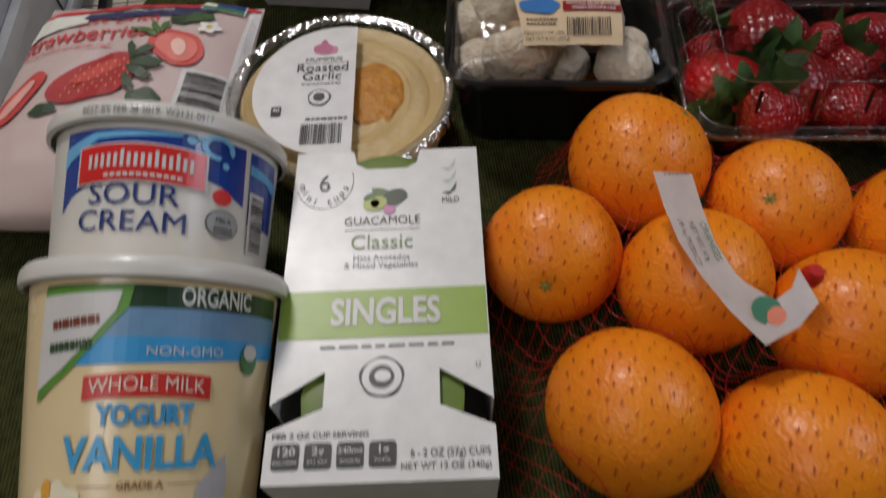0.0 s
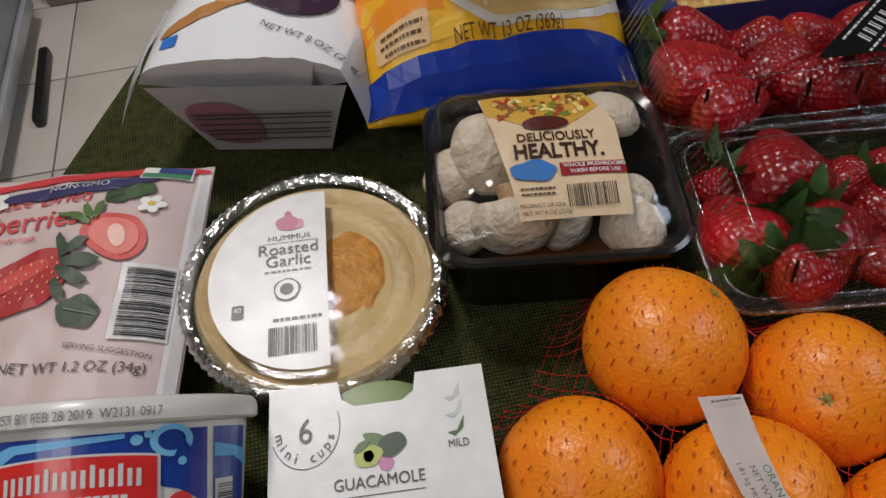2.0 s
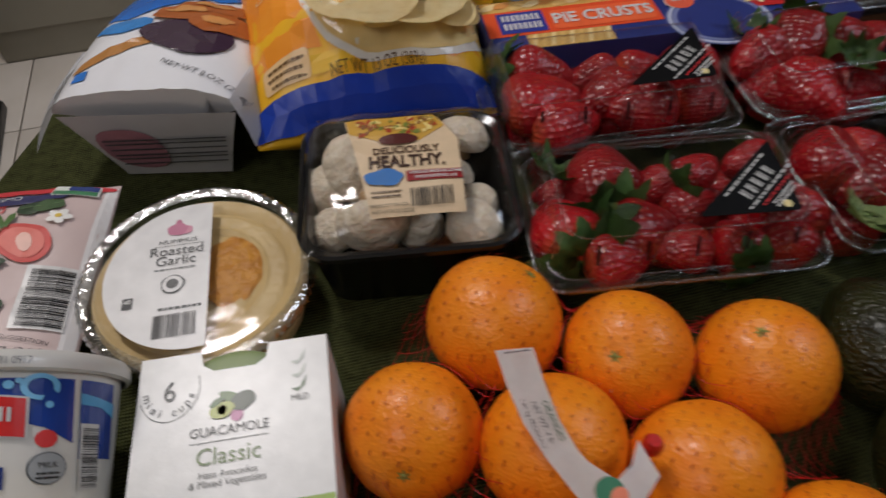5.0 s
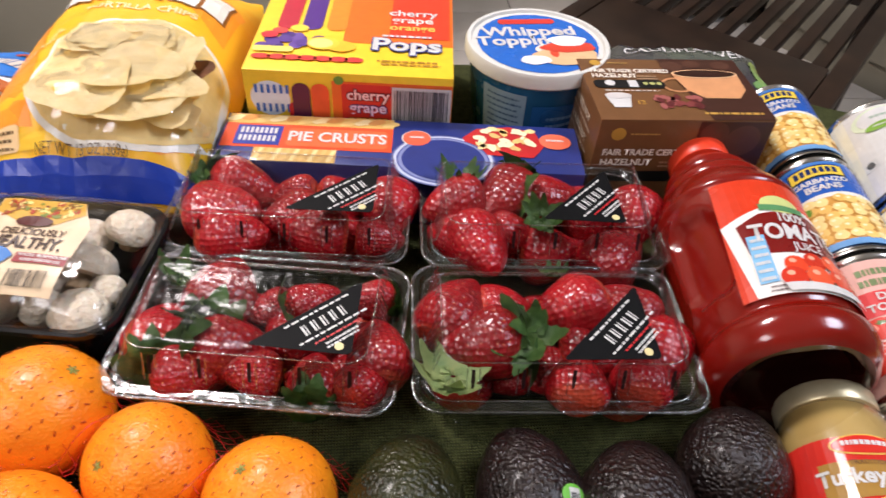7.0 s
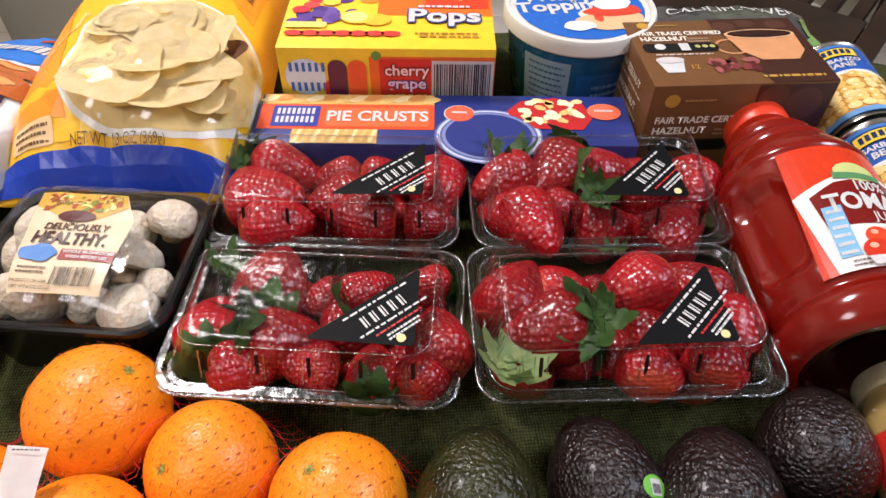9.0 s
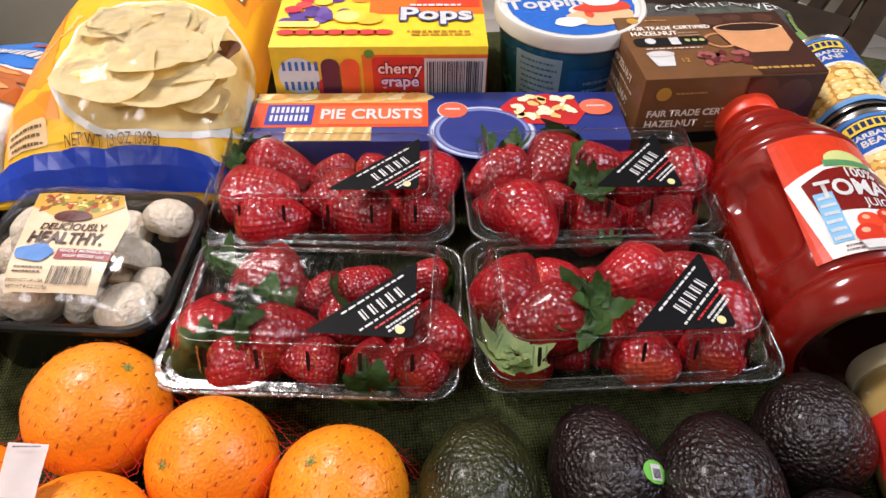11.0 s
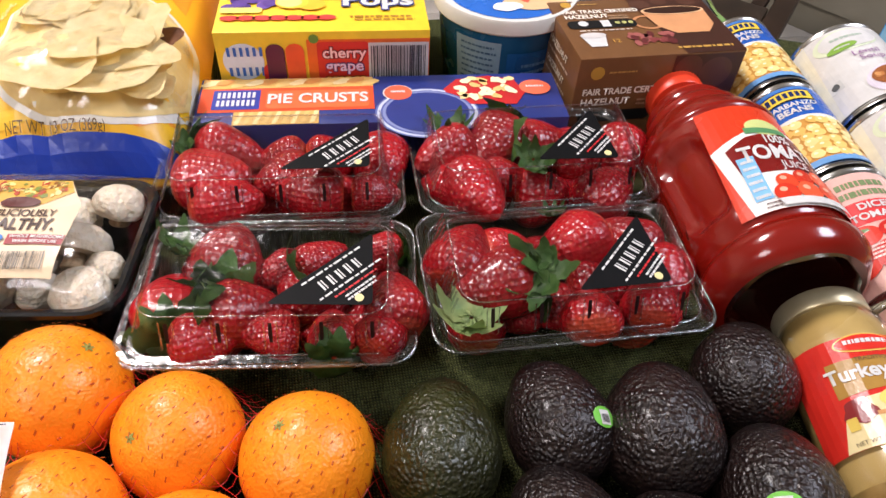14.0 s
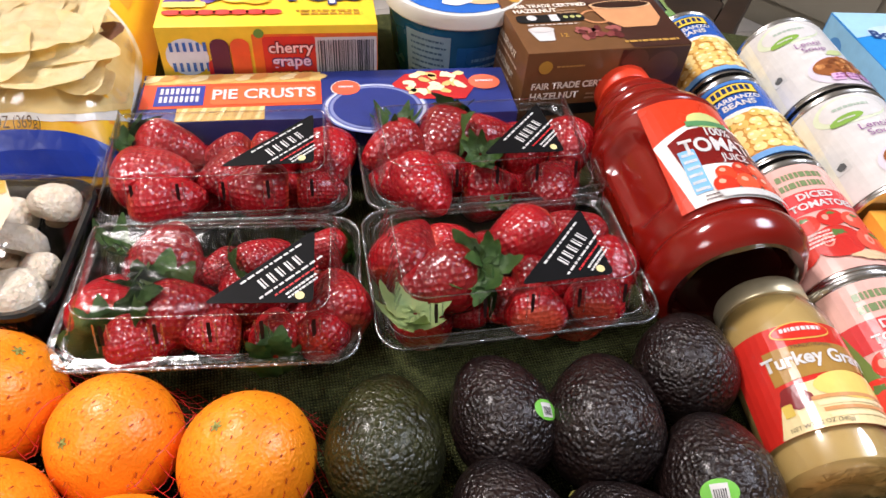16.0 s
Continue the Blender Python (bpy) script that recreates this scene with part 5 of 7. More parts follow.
seal = disc(0.0, -0.0285, 0.0092, 0.0092, 40, 0.03)
shape(guac, "seal", seal, gs, 1, DARK, "round dark stamp")
shape(guac, "seal", disc(0.0, -0.0285, 0.0082), gs, 2, CARD)
shape(guac, "seal", disc(0.0, -0.0285, 0.0052), gs, 3, DARK)
shape(guac, "seal", disc(0.0004, -0.0282, 0.0034, 0.0026), gs, 4, CARD)
lettering(guac, "U", 0.0395, -0.0245, 0.0032, gs, 1, DARK)
lettering(guac, "PER 2 OZ CUP SERVING", -0.0425, -0.0535, 0.0036, gs, 1, DARK, align="LEFT", bold=0.01)
for i, (big, small) in enumerate((("120", "CALORIES"), ("2g", "SAT FAT"), ("240mg", "SODIUM"), ("1g", "TOTAL"))):
    u = -0.0365 + i * 0.0125
    shape(guac, "nutrition_tab", round_rect(u - 0.0053, -0.0700, u + 0.0053, -0.0565, 0.0018), gs, 1, DARK)
    lettering(guac, big, u, -0.0605, 0.0052 if len(big) < 4 else 0.0036, gs, 2, WHITE, bold=0.02)
    lettering(guac, small, u, -0.0660, 0.0021, gs, 2, WHITE, bold=0.02)
lettering(guac, "6 - 2 OZ (57g) CUPS", 0.0425, -0.0630, 0.0064, gs, 1, ink(110, 112, 108), align="RIGHT", wide=0.56, bold=0.01)
lettering(guac, "NET WT 12 OZ (340g)", 0.0425, -0.0705, 0.0064, gs, 1, ink(110, 112, 108), align="RIGHT", wide=0.56, bold=0.01)


# ---- hummus ----
hum = thing("hummus_tub", pose(-0.4315, -0.0225, 0, 0, 0, -5), "round clear tub of roasted garlic hummus with a white label", "hummus tub")
part("hummus", lathe([(0.050, 0.002), (0.057, 0.006), (0.0635, 0.036), (0.0612, 0.0388), (0.0560, 0.0376), (0.0520, 0.0358), (0.0470, 0.0374), (0.0430, 0.0360), (0.0395, 0.0372), (0.0345, 0.0352), (0.0300, 0.0368), (0.020, 0.0348), (0.008, 0.0352)], 96), HUMMUS, hum)
part("tub", lathe([(0.050, 0.0), (0.0575, 0.004), (0.0625, 0.038), (0.066, 0.040)], 64, cap1=False), DOME, hum).visible_shadow = False


def crimped():
    rings = []
    for r, z, w in ((0.0660, 0.0395, 0), (0.0692, 0.0400, 0.0008), (0.0692, 0.0425, 0.0010), (0.0672, 0.0448, 0.0010), (0.0640, 0.0448, 0.0004), (0.0622, 0.0425, 0), (0.0600, 0.0425, 0), (0.058, 0.0445, 0), (0.030, 0.0452, 0), (0.002, 0.0454, 0)):
        rings.append([((r + w * math.sin(i * math.pi / 2)) * math.cos(2 * math.pi * i / 200), (r + w * math.sin(i * math.pi / 2)) * math.sin(2 * math.pi * i / 200), z) for i in range(200)])
    return loft(rings, cap0=False)


part("lid", crimped(), DOME, hum, "crimped clear lid").visible_shadow = False
part("crimped_rim", loft([[((r + w * (1 if i % 2 else -1)) * math.cos(2 * math.pi * i / 150), (r + w * (1 if i % 2 else -1)) * math.sin(2 * math.pi * i / 150), z) for i in range(150)]
                            for r, z, w in ((0.0605, 0.0440, 0.0), (0.0632, 0.0452, 0.0003), (0.0660, 0.0458, 0.0005), (0.0688, 0.0442, 0.0006), (0.0700, 0.0415, 0.0006), (0.0692, 0.0398, 0.0))], False, False), CRIMP, hum, "sparkling crimped clear rim").visible_shadow = False
bm = bmesh.new()
bmesh.ops.create_icosphere(bm, subdivisions=4, radius=1)
for v in bm.verts:
    k = 1 + 0.12 * noise.noise(v.co * 2.5) + 0.06 * noise.noise(v.co * 8)
    v.co = Vector((0.017 + 0.0190 * v.co.x * k, 0.004 + 0.026 * v.co.y * k, 0.0358 + 0.0026 * v.co.z * (k + 0.25 * noise.noise(v.co * 14))))
part("garlic_topping", bm, GARLIC, hum, "golden roasted garlic in the middle")
hs = flat((0, 0, 0.0458), (1, 0, 0), (0, 1, 0))
arc = [(0.0535 * math.cos(radians(a)), 0.0535 * math.sin(radians(a))) for a in range(0, 360, 5)]
lab = [(max(min(x, 0.0075), -1), y) for x, y in arc if x < 0.0075]
lab = [(x * 0.96 - 0.002, y) for x, y in lab]
left = [(x, y) for x, y in lab]
shape(hum, "label", [(0.0075, 0.053)] + sorted([p for p in left if p[1] > 0], key=lambda p: -p[0]) + sorted([p for p in left if p[1] <= 0], key=lambda p: p[0]) + [(0.0075, -0.053)], hs, 1, ink(228, 226, 224, 0.3), "white half-round paper label")
for u, v, ru, rv, tone in ((-0.013, 0.0335, 0.0062, 0.0050, (190, 110, 140)), (-0.0085, 0.0325, 0.0048, 0.0036, (206, 140, 160)), (-0.0125, 0.0385, 0.002, 0.003, (180, 100, 130))):
    shape(hum, "garlic_print", disc(u, v, ru, rv, 18, 0.05), hs, 2 + abs(u) * 40, ink(*tone))
lettering(hum, "HUMMUS", -0.012, 0.0240, 0.0046, hs, 2, ink(90, 90, 90), wide=1.2)
shapes(hum, "rule", [rect(-0.026, 0.0208, 0.003, 0.0211)], hs, 2, DARK)
lettering(hum, "Roasted", -0.0125, 0.0165, 0.0098, hs, 2, DARK)
lettering(hum, "Garlic", -0.0125, 0.0090, 0.0098, hs, 2, DARK)
text_bars(hum, -0.0125, 0.0030, 0.030, 1, 0.0024, hs, 2, ink(110, 112, 110), 31, 0.5)
shape(hum, "seal", disc(-0.0130, -0.0085, 0.0068, 0.0068, 40, 0.03), hs, 2, DARK)
shape(hum, "seal", disc(-0.0130, -0.0085, 0.0058), hs, 3, ink(228, 226, 224, 0.3))
shape(hum, "seal", disc(-0.0130, -0.0085, 0.0034), hs, 4, DARK)
shape(hum, "nutrition_tab", round_rect(-0.0405, -0.0225, -0.0345, -0.0145, 0.001), hs, 2, BLACK)
lettering(hum, "40", -0.0375, -0.0178, 0.0042, hs, 3, WHITE, bold=0.02)
barcode(hum, -0.010, -0.038, 0.026, 0.018, hs, 2, plate=False)
text_bars(hum, -0.008, -0.0255, 0.026, 1, 0.003, hs, 2, DARK, 33, 0.6)


# ---- tubs that lie on their sides ----
def lying_tub(name, m, r_lid, r_end, length, label, category, side, lid_material, lid_depth=0.008):
    """Lid at y = 0, base towards -y; the side rests on the cloth."""
    ob = thing(name, m, label, category)
    radius = lambda b: r_lid - 0.004 + (r_end - r_lid + 0.004) * min(1, max(0, -b / length))
    centre = lambda b: 0.0
    def rings(prof):
        return [[(r * math.cos(2 * math.pi * i / 72), b, centre(b) + r * math.sin(2 * math.pi * i / 72)) for i in range(72)] for r, b in prof]
    body = [(radius(-0.001), -0.001), (radius(-0.004) + 0.0006, -0.004), (radius(-0.005), -0.006)] + [(radius(-length * k / 8), -length * k / 8) for k in range(1, 9)] + [(r_end - 0.002, -length - 0.002), (r_end - 0.006, -length)]
    part("tub", loft(rings(body)), side, ob)
    d = lid_depth
    part("lid", loft(rings([(r_lid - 0.002, -d), (r_lid, -d + 0.001), (r_lid + 0.0004, -d * 0.5), (r_lid, -0.001), (r_lid - 0.0015, 0.0012), (r_lid - 0.004, 0.0016), (r_lid - 0.006, 0.0), (r_lid - 0.0065, -0.002), (0.01, -0.002)]), cap0=False), lid_material, ob, "white plastic lid")
    return ob, lying(radius, centre)


SC_BLUE = ink(24, 62, 150, 0.25, 0.3)
sour, ss = lying_tub("sour_cream_tub", pose(-0.509, -0.095, 0.0860, 20, 0, -8) @ pose(0, 0, 0, 0, 10) @ Matrix.Scale(0.925, 4), 0.0575, 0.048, 0.098, "white and blue plastic tub of sour cream lying on its side", "sour cream tub", TUB_WHITE, TUB_WHITE)
K = dict(cut=0.006)
sour_side = ss
ss = lambda a, b, h: sour_side(a * 0.95 + 0.017, b * 0.86 + 0.002, h)
blue = [(-0.058, -0.015), (0.033, -0.015), (0.033, -0.048), (0.020, -0.040), (0.005, -0.036), (-0.015, -0.037), (-0.036, -0.041), (-0.052, -0.050), (-0.058, -0.058)]
shape(sour, "label_wave", blue, ss, 1, SC_BLUE, "blue printed wave", **K)
shape(sour, "label_wave", rect(0.0365, -0.056, 0.062, -0.015), ss, 1, SC_BLUE, "", **K)
shape(sour, "label_wave", [(0.0365, -0.022), (0.062, -0.026), (0.062, -0.034), (0.050, -0.029), (0.0365, -0.028)], ss, 2, ink(90, 170, 220), "", **K)
shape(sour, "label_wave", [(-0.058, -0.024), (-0.040, -0.017), (0.0, -0.0155), (0.0, -0.0175), (-0.038, -0.0205), (-0.054, -0.031), (-0.058, -0.036)], ss, 2, ink(110, 180, 226), "", **K)
ringp = [(0.017 + r * math.cos(radians(a)), -0.0195 + r * math.sin(radians(a)) * 0.8) for a, r in [(q, 0.0085) for q in range(-30, 290, 16)] + [(q, 0.0055) for q in range(290, -30, -16)]]
shape(sour, "curl_print", ringp, ss, 3, ink(120, 190, 232), "", **K)
shapes(sour, "curl_print", [disc(0.004, -0.0185, 0.0022), disc(0.008, -0.0165, 0.0015), disc(0.021, -0.0285, 0.0018)], ss, 3, ink(120, 190, 232))


def arched(u0, u1, v0, v1, arch, n=14):
    """A banner bent upwards in its middle."""
    f = lambda u: -arch * (u - (u0 + u1) / 2) ** 2
    us = [u0 + (u1 - u0) * i / n for i in range(n + 1)]
    return [(u, v0 + f(u)) for u in us] + [(u, v1 + f(u)) for u in us[::-1]]


shape(sour, "brand_mark", arched(-0.0475, 0.0125, -0.0435, -0.0225, 2.5), ss, 3, WHITE, "red banner brand mark", **K)
shape(sour, "brand_mark", arched(-0.0462, 0.0112, -0.0425, -0.0235, 2.5), ss, 4, ink(214, 44, 40, 0.25), "", **K)
rng = random.Random(8)
shapes(sour, "brand_mark", [arched(u, u + 0.0016, -0.0355 - 2.5 * (u + 0.0175) ** 2, -0.0285 + rng.choice((0, 0, 0.0018)) - 2.5 * (u + 0.0175) ** 2, 0, 1) for u in [-0.041 + i * 0.0030 for i in range(16)]], ss, 5, WHITE)
shapes(sour, "small_print", [rect(u, -0.0405 - 2.5 * (u + 0.0175) ** 2, u + 0.0022, -0.0388 - 2.5 * (u + 0.0175) ** 2) for u in [-0.033 + i * 0.0029 for i in range(12)]], ss, 5, WHITE)
lettering(sour, "SOUR", -0.020, -0.0500, 0.0160, ss, 2, ink(26, 50, 120), bold=0.0, cut=0.006)
lettering(sour, "CREAM", -0.020, -0.0640, 0.0155, ss, 2, ink(26, 50, 120), bold=0.0, cut=0.006)
shape(sour, "drop_emblem", disc(0.0205, -0.0455, 0.0050, 0.0044), ss, 2, ink(220, 60, 60))
shape(sour, "milk_seal", disc(0.0215, -0.0600, 0.0088, 0.0080), ss, 2, ink(90, 94, 98), "grey round seal")
shape(sour, "milk_seal", disc(0.0215, -0.0600, 0.0081, 0.0074), ss, 3, ink(160, 164, 166))
lettering(sour, "MILK", 0.0215, -0.0585, 0.0040, ss, 4, BLACK)
text_bars(sour, 0.0215, -0.0625, 0.011, 2, 0.0022, ss, 4, BLACK, 3)
barcode(sour, 0.0425, -0.055, 0.012, 0.034, ss, 3, across=False, cut=0.006)
lid_s = lying(lambda b: 0.0580, lambda b: 0.0)
lettering(sour, "BEST BY FEB 28 2019  W2131 0917", 0.002, -0.0042, 0.0050, lid_s, 1.0, ink(120, 120, 124), wide=0.78)

CREAM = surface("cream_tub_plastic", C(230, 210, 164), 0.28, C(222, 200, 152), 40, 0.6, coat=0.3)
yog, ys = lying_tub("yogurt_tub", pose(-0.509, -0.167, 0.0810, 20, 0, -7) @ pose(0, 0, 0, 0, 22) @ Matrix.Scale(0.92, 4), 0.0575, 0.046, 0.122, "large cream plastic tub of vanilla yogurt lying on its side", "yogurt tub", CREAM, TUB_WHITE)
yog_side = ys
ys = lambda a, b, h: yog_side(a * 0.74, b * 0.80 + 0.002, h)
shape(yog, "label_band", [(-0.062, -0.0150), (0.086, -0.0150), (0.086, -0.0265), (-0.062, -0.0265)], ys, 1, ink(30, 62, 34), "dark green printed band", **K)
shape(yog, "label_band", rect(-0.030, -0.0405, 0.086, -0.0265), ys, 1, ink(110, 150, 186), "", **K)
shape(yog, "label_band", [(-0.036, -0.0405), (0.086, -0.0405), (0.086, -0.0490), (0.020, -0.0525), (-0.040, -0.0545)], ys, 1, ink(58, 156, 216), "", **K)
leafp = [(-0.062, -0.0165), (-0.010, -0.0155), (-0.012, -0.026), (-0.024, -0.040), (-0.042, -0.058), (-0.062, -0.072)]
shape(yog, "brand_leaf", leafp, ys, 2, ink(92, 150, 50), "", **K)
shape(yog, "brand_leaf", [(-0.062, -0.0205), (-0.0155, -0.0185), (-0.018, -0.028), (-0.029, -0.041), (-0.045, -0.056), (-0.062, -0.067)], ys, 3, WHITE, "white brand leaf", **K)
text_bars(yog, -0.038, -0.0335, 0.030, 1, 0.014, ys, 4, ink(120, 60, 40), 15, 0.32, cut=0.006, turn=6)
text_bars(yog, -0.042, -0.0450, 0.026, 1, 0.014, ys, 4, ink(50, 80, 50), 17, 0.32, cut=0.006, turn=6)
lettering(yog, "ORGANIC", 0.0345, -0.0205, 0.0130, ys, 2, ink(226, 232, 222), bold=0.02, wide=0.72, cut=0.006)
lettering(yog, "NON-GMO", 0.018, -0.0475, 0.0062, ys, 2, WHITE, wide=1.3, cut=0.006)
shape(yog, "organic_seal", disc(0.0570, -0.0500, 0.0068, 0.0082), ys, 3, ink(60, 120, 60), "round green and white seal", **K)
shape(yog, "organic_seal", disc(0.0570, -0.0465, 0.0054, 0.0042), ys, 4, WHITE, "", **K)
shape(yog, "red_banner", arched(-0.0320, 0.0320, -0.0690, -0.0575, 2.0), ys, 2, ink(208, 48, 38), "red printed banner", **K)
lettering(yog, "WHOLE MILK", 0.0, -0.0632, 0.0095, ys, 3, ink(240, 220, 200), bold=0.0, cut=0.006, arch=2.0)
lettering(yog, "YOGURT", 0.0, -0.0780, 0.0135, ys, 2, ink(58, 150, 206), bold=0.04, wide=0.85, cut=0.006)
lettering(yog, "VANILLA", -0.001, -0.0960, 0.0215, ys, 2, ink(66, 164, 216), bold=0.03, wide=0.90, cut=0.006)
lettering(yog, "GRADE A", 0.0, -0.1100, 0.0052, ys, 2, ink(140, 90, 60), bold=0.02, cut=0.006)
shapes(yog, "rule", [rect(-0.030, -0.1102, -0.013, -0.1098), rect(0.013, -0.1102, 0.030, -0.1098)], ys, 2, ink(140, 90, 60), "", **K)
shape(yog, "spoon_print", [(0.026, -0.125), (0.028, -0.112), (0.036, -0.104), (0.044, -0.098), (0.046, -0.108), (0.044, -0.128)], ys, 2, ink(190, 188, 190), "picture of a steel spoon", **K)
shape(yog, "flower_print", disc(-0.042, -0.118, 0.012, 0.010, 30, 0.2), ys, 2, ink(244, 236, 206), "picture of a vanilla flower", **K)
shape(yog, "flower_print", disc(-0.048, -0.112, 0.003, 0.005), ys, 3, ink(232, 170, 60), "", **K)

# ---- whipped topping, standing ----
whip = thing("whipped_topping_tub", pose(0.072, 0.243, 0, 0, 0, 3), "blue and white round plastic tub of whipped topping", "dessert tub")
part("tub", lathe([(0.050, 0.0), (0.053, 0.001), (0.0545, 0.004), (0.0625, 0.082), (0.0640, 0.084)], 64), ink(44, 110, 160, 0.25, 0.3), whip)
part("lid", lathe([(0.0655, 0.081), (0.0672, 0.083), (0.0672, 0.093), (0.0658, 0.0955), (0.0625, 0.0955), (0.0612, 0.0930), (0.030, 0.0930), (0.002, 0.0930)], 64), TUB_WHITE, whip, "white plastic lid")
ws = flat((0, 0, 0.0931), (1, 0, 0), (0, 1, 0))
shape(whip, "lid_print", disc(0, 0, 0.0565), ws, 1, ink(40, 104, 196, 0.25, 0.2), "blue printed disc")
shape(whip, "brand_mark", round_rect(-0.030, 0.036, 0.026, 0.046, 0.004), ws, 2, ink(214, 60, 50), "red brand mark")
lettering(whip, "Whipped", -0.004, 0.020, 0.024, ws, 2, WHITE, bold=0.03)
lettering(whip, "Topping", -0.018, 0.002, 0.024, ws, 2, WHITE, bold=0.03)
for u, v, ru, rv, tone in ((0.020, -0.028, 0.030, 0.016, (226, 186, 140)), (0.026, -0.012, 0.026, 0.010, (214, 70, 50)), (0.028, 0.000, 0.018, 0.010, (244, 244, 244)), (0.006, -0.016, 0.012, 0.010, (240, 226, 210)), (-0.010, -0.034, 0.014, 0.008, (240, 240, 240)), (0.010, -0.022, 0.004, 0.008, (220, 80, 54))):
    shape(whip, "cake_print", disc(u, v, ru, rv, 24, 0.05), ws, 2.2 + abs(u) * 40 + (0.5 if rv < 0.011 else 0), ink(*tone))
wside = lambda u, v, h: Vector(((0.0585 + v * 0.10 + h) * math.sin(u / 0.058), -(0.0585 + v * 0.10 + h) * math.cos(u / 0.058), 0.042 + v))
shape(whip, "nutrition_panel", rect(-0.062, -0.026, -0.020, 0.030), wside, 1.5, ink(150, 176, 196), "", 0.006)
text_bars(whip, -0.041, 0.024, 0.036, 8, 0.006, wside, 2.5, ink(80, 110, 140), 7, 0.35, cut=0.006)
shape(whip, "side_print", rect(-0.014, -0.026, 0.070, 0.020), wside, 1.5, ink(38, 92, 150, 0.25), "", 0.006)
text_bars(whip, 0.016, 0.006, 0.036, 2, 0.008, wside, 2.5, ink(120, 160, 200), 9, 0.4, cut=0.006)
shape(whip, "emblem", rect(0.024, -0.022, 0.032, -0.012), wside, 2.5, WHITE)

# ---- tomato juice ----
juice = thing("tomato_juice_bottle", pose(0.1905, 0.1190, 0, 0, 0, -5.5), "large clear plastic bottle of red tomato juice lying down", "juice bottle")
# Dark tone for thick plastic, with the shaded hollow and its reflections painted in
JUICE_SHADED = surface("shaded_bottle_foot", C(48, 8, 5), 0.10, C(26, 5, 4), 14, 0.6, coat=0.5)
# Radius and station along the bottle: threaded neck, stepped shoulder, label panel, bulging foot
JP = [(0.0176, -0.012), (0.0180, -0.023), (0.0230, -0.0285), (0.0285, -0.035), (0.0325, -0.0425), (0.0343, -0.0440), (0.0346, -0.0475), (0.0338, -0.0500), (0.0375, -0.0560), (0.0405, -0.0600), (0.0413, -0.0630),
      (0.0404, -0.0665), (0.0460, -0.0760), (0.0502, -0.0850), (0.0522, -0.0915), (0.0532, -0.0945), (0.0524, -0.0970), (0.0511, -0.0990), (0.0511, -0.1010), (0.0511, -0.1100), (0.0511, -0.1250), (0.0511, -0.1400), (0.0511, -0.1550),
      (0.0511, -0.1700), (0.0511, -0.1850), (0.0511, -0.2010), (0.0509, -0.2050), (0.0494, -0.2075), (0.0490, -0.2095), (0.0500, -0.2115), (0.0528, -0.2145), (0.0540, -0.2190), (0.0536, -0.2250), (0.0515, -0.2310), (0.0480, -0.2355), (0.0440, -0.2375)]
FOOT = [(0.0440, -0.2375), (0.0400, -0.2372), (0.0370, -0.2340), (0.0340, -0.2270), (0.0200, -0.2215), (0.0030, -0.2205)]


def juice_ring(r, b):
    ring = []
    for i in range(96):
        a = 2 * math.pi * i / 96
        q = r
        # two hand grips pressed into the sides, each with a rounded frame
        for centre in (2.62, -0.10):
            e = abs((a - centre + math.pi) % (2 * math.pi) - math.pi) / 0.40
            f = abs(b + 0.152) / 0.040
            edge_k = max(e, f) if min(e, f) < 0.6 else (e ** 4 + f ** 4) ** 0.25
            if edge_k < 1.25:
                q += 0.0012 * math.exp(-((edge_k - 1.06) / 0.10) ** 2) - (0.0068 * min(1, max(0, (1.0 - edge_k) / 0.22)))
        q -= 0.0016 * max(0.0, math.sin(a * 4)) ** 4 * math.exp(-((b + 0.232) / 0.006) ** 2)
        ring.append((q * math.cos(a), b, 0.0548 + q * math.sin(a)))
    return ring


def refine(profile, step):
    out = [profile[0]]
    for (r0, b0), (r1, b1) in zip(profile, profile[1:]):
        n = max(1, int(abs(b1 - b0) / step))
        out += [(r0 + (r1 - r0) * k / n, b0 + (b1 - b0) * k / n) for k in range(1, n + 1)]
    return out


part("bottle", loft([juice_ring(r, b) for r, b in refine(JP, 0.003)], cap1=False), JUICE, juice)
part("foot", loft([[(r * (1 + 0.03 * math.sin(i * math.pi / 8) * (r < 0.042)) * math.cos(2 * math.pi * i / 96), b, 0.0548 + r * (1 + 0.03 * math.sin(i * math.pi / 8) * (r < 0.042)) * math.sin(2 * math.pi * i / 96)) for i in range(96)] for r, b in FOOT], cap0=False), JUICE_SHADED, juice, "hollow foot of the bottle, darkened for its shaded inside")


def cap_ring(r, b):
    return [((r + (0.0006 if i % 2 else 0)) * math.cos(2 * math.pi * i / 90), b, 0.0548 + (r + (0.0006 if i % 2 else 0)) * math.sin(2 * math.pi * i / 90)) for i in range(90)]


part("cap", loft([cap_ring(0.0235, -0.024), cap_ring(0.0242, -0.023), cap_ring(0.0240, -0.004), cap_ring(0.0225, -0.001), cap_ring(0.010, 0.0)]), ink(232, 66, 34, 0.35), juice, "ribbed orange-red screw cap")
bottle_side = lying(lambda b: 0.0520, lambda b: 0.0548)
js = lambda a, b, h: bottle_side(a * 0.90 + 0.004 - 0.08 * max(0.0, -0.086 - b), -0.100 + (b + 0.086) * 1.17, h)
shape(juice, "label", rect(-0.040, -0.176, 0.075, -0.086), js, 1, ink(214, 60, 28, 0.25), "orange-red paper label", 0.006)
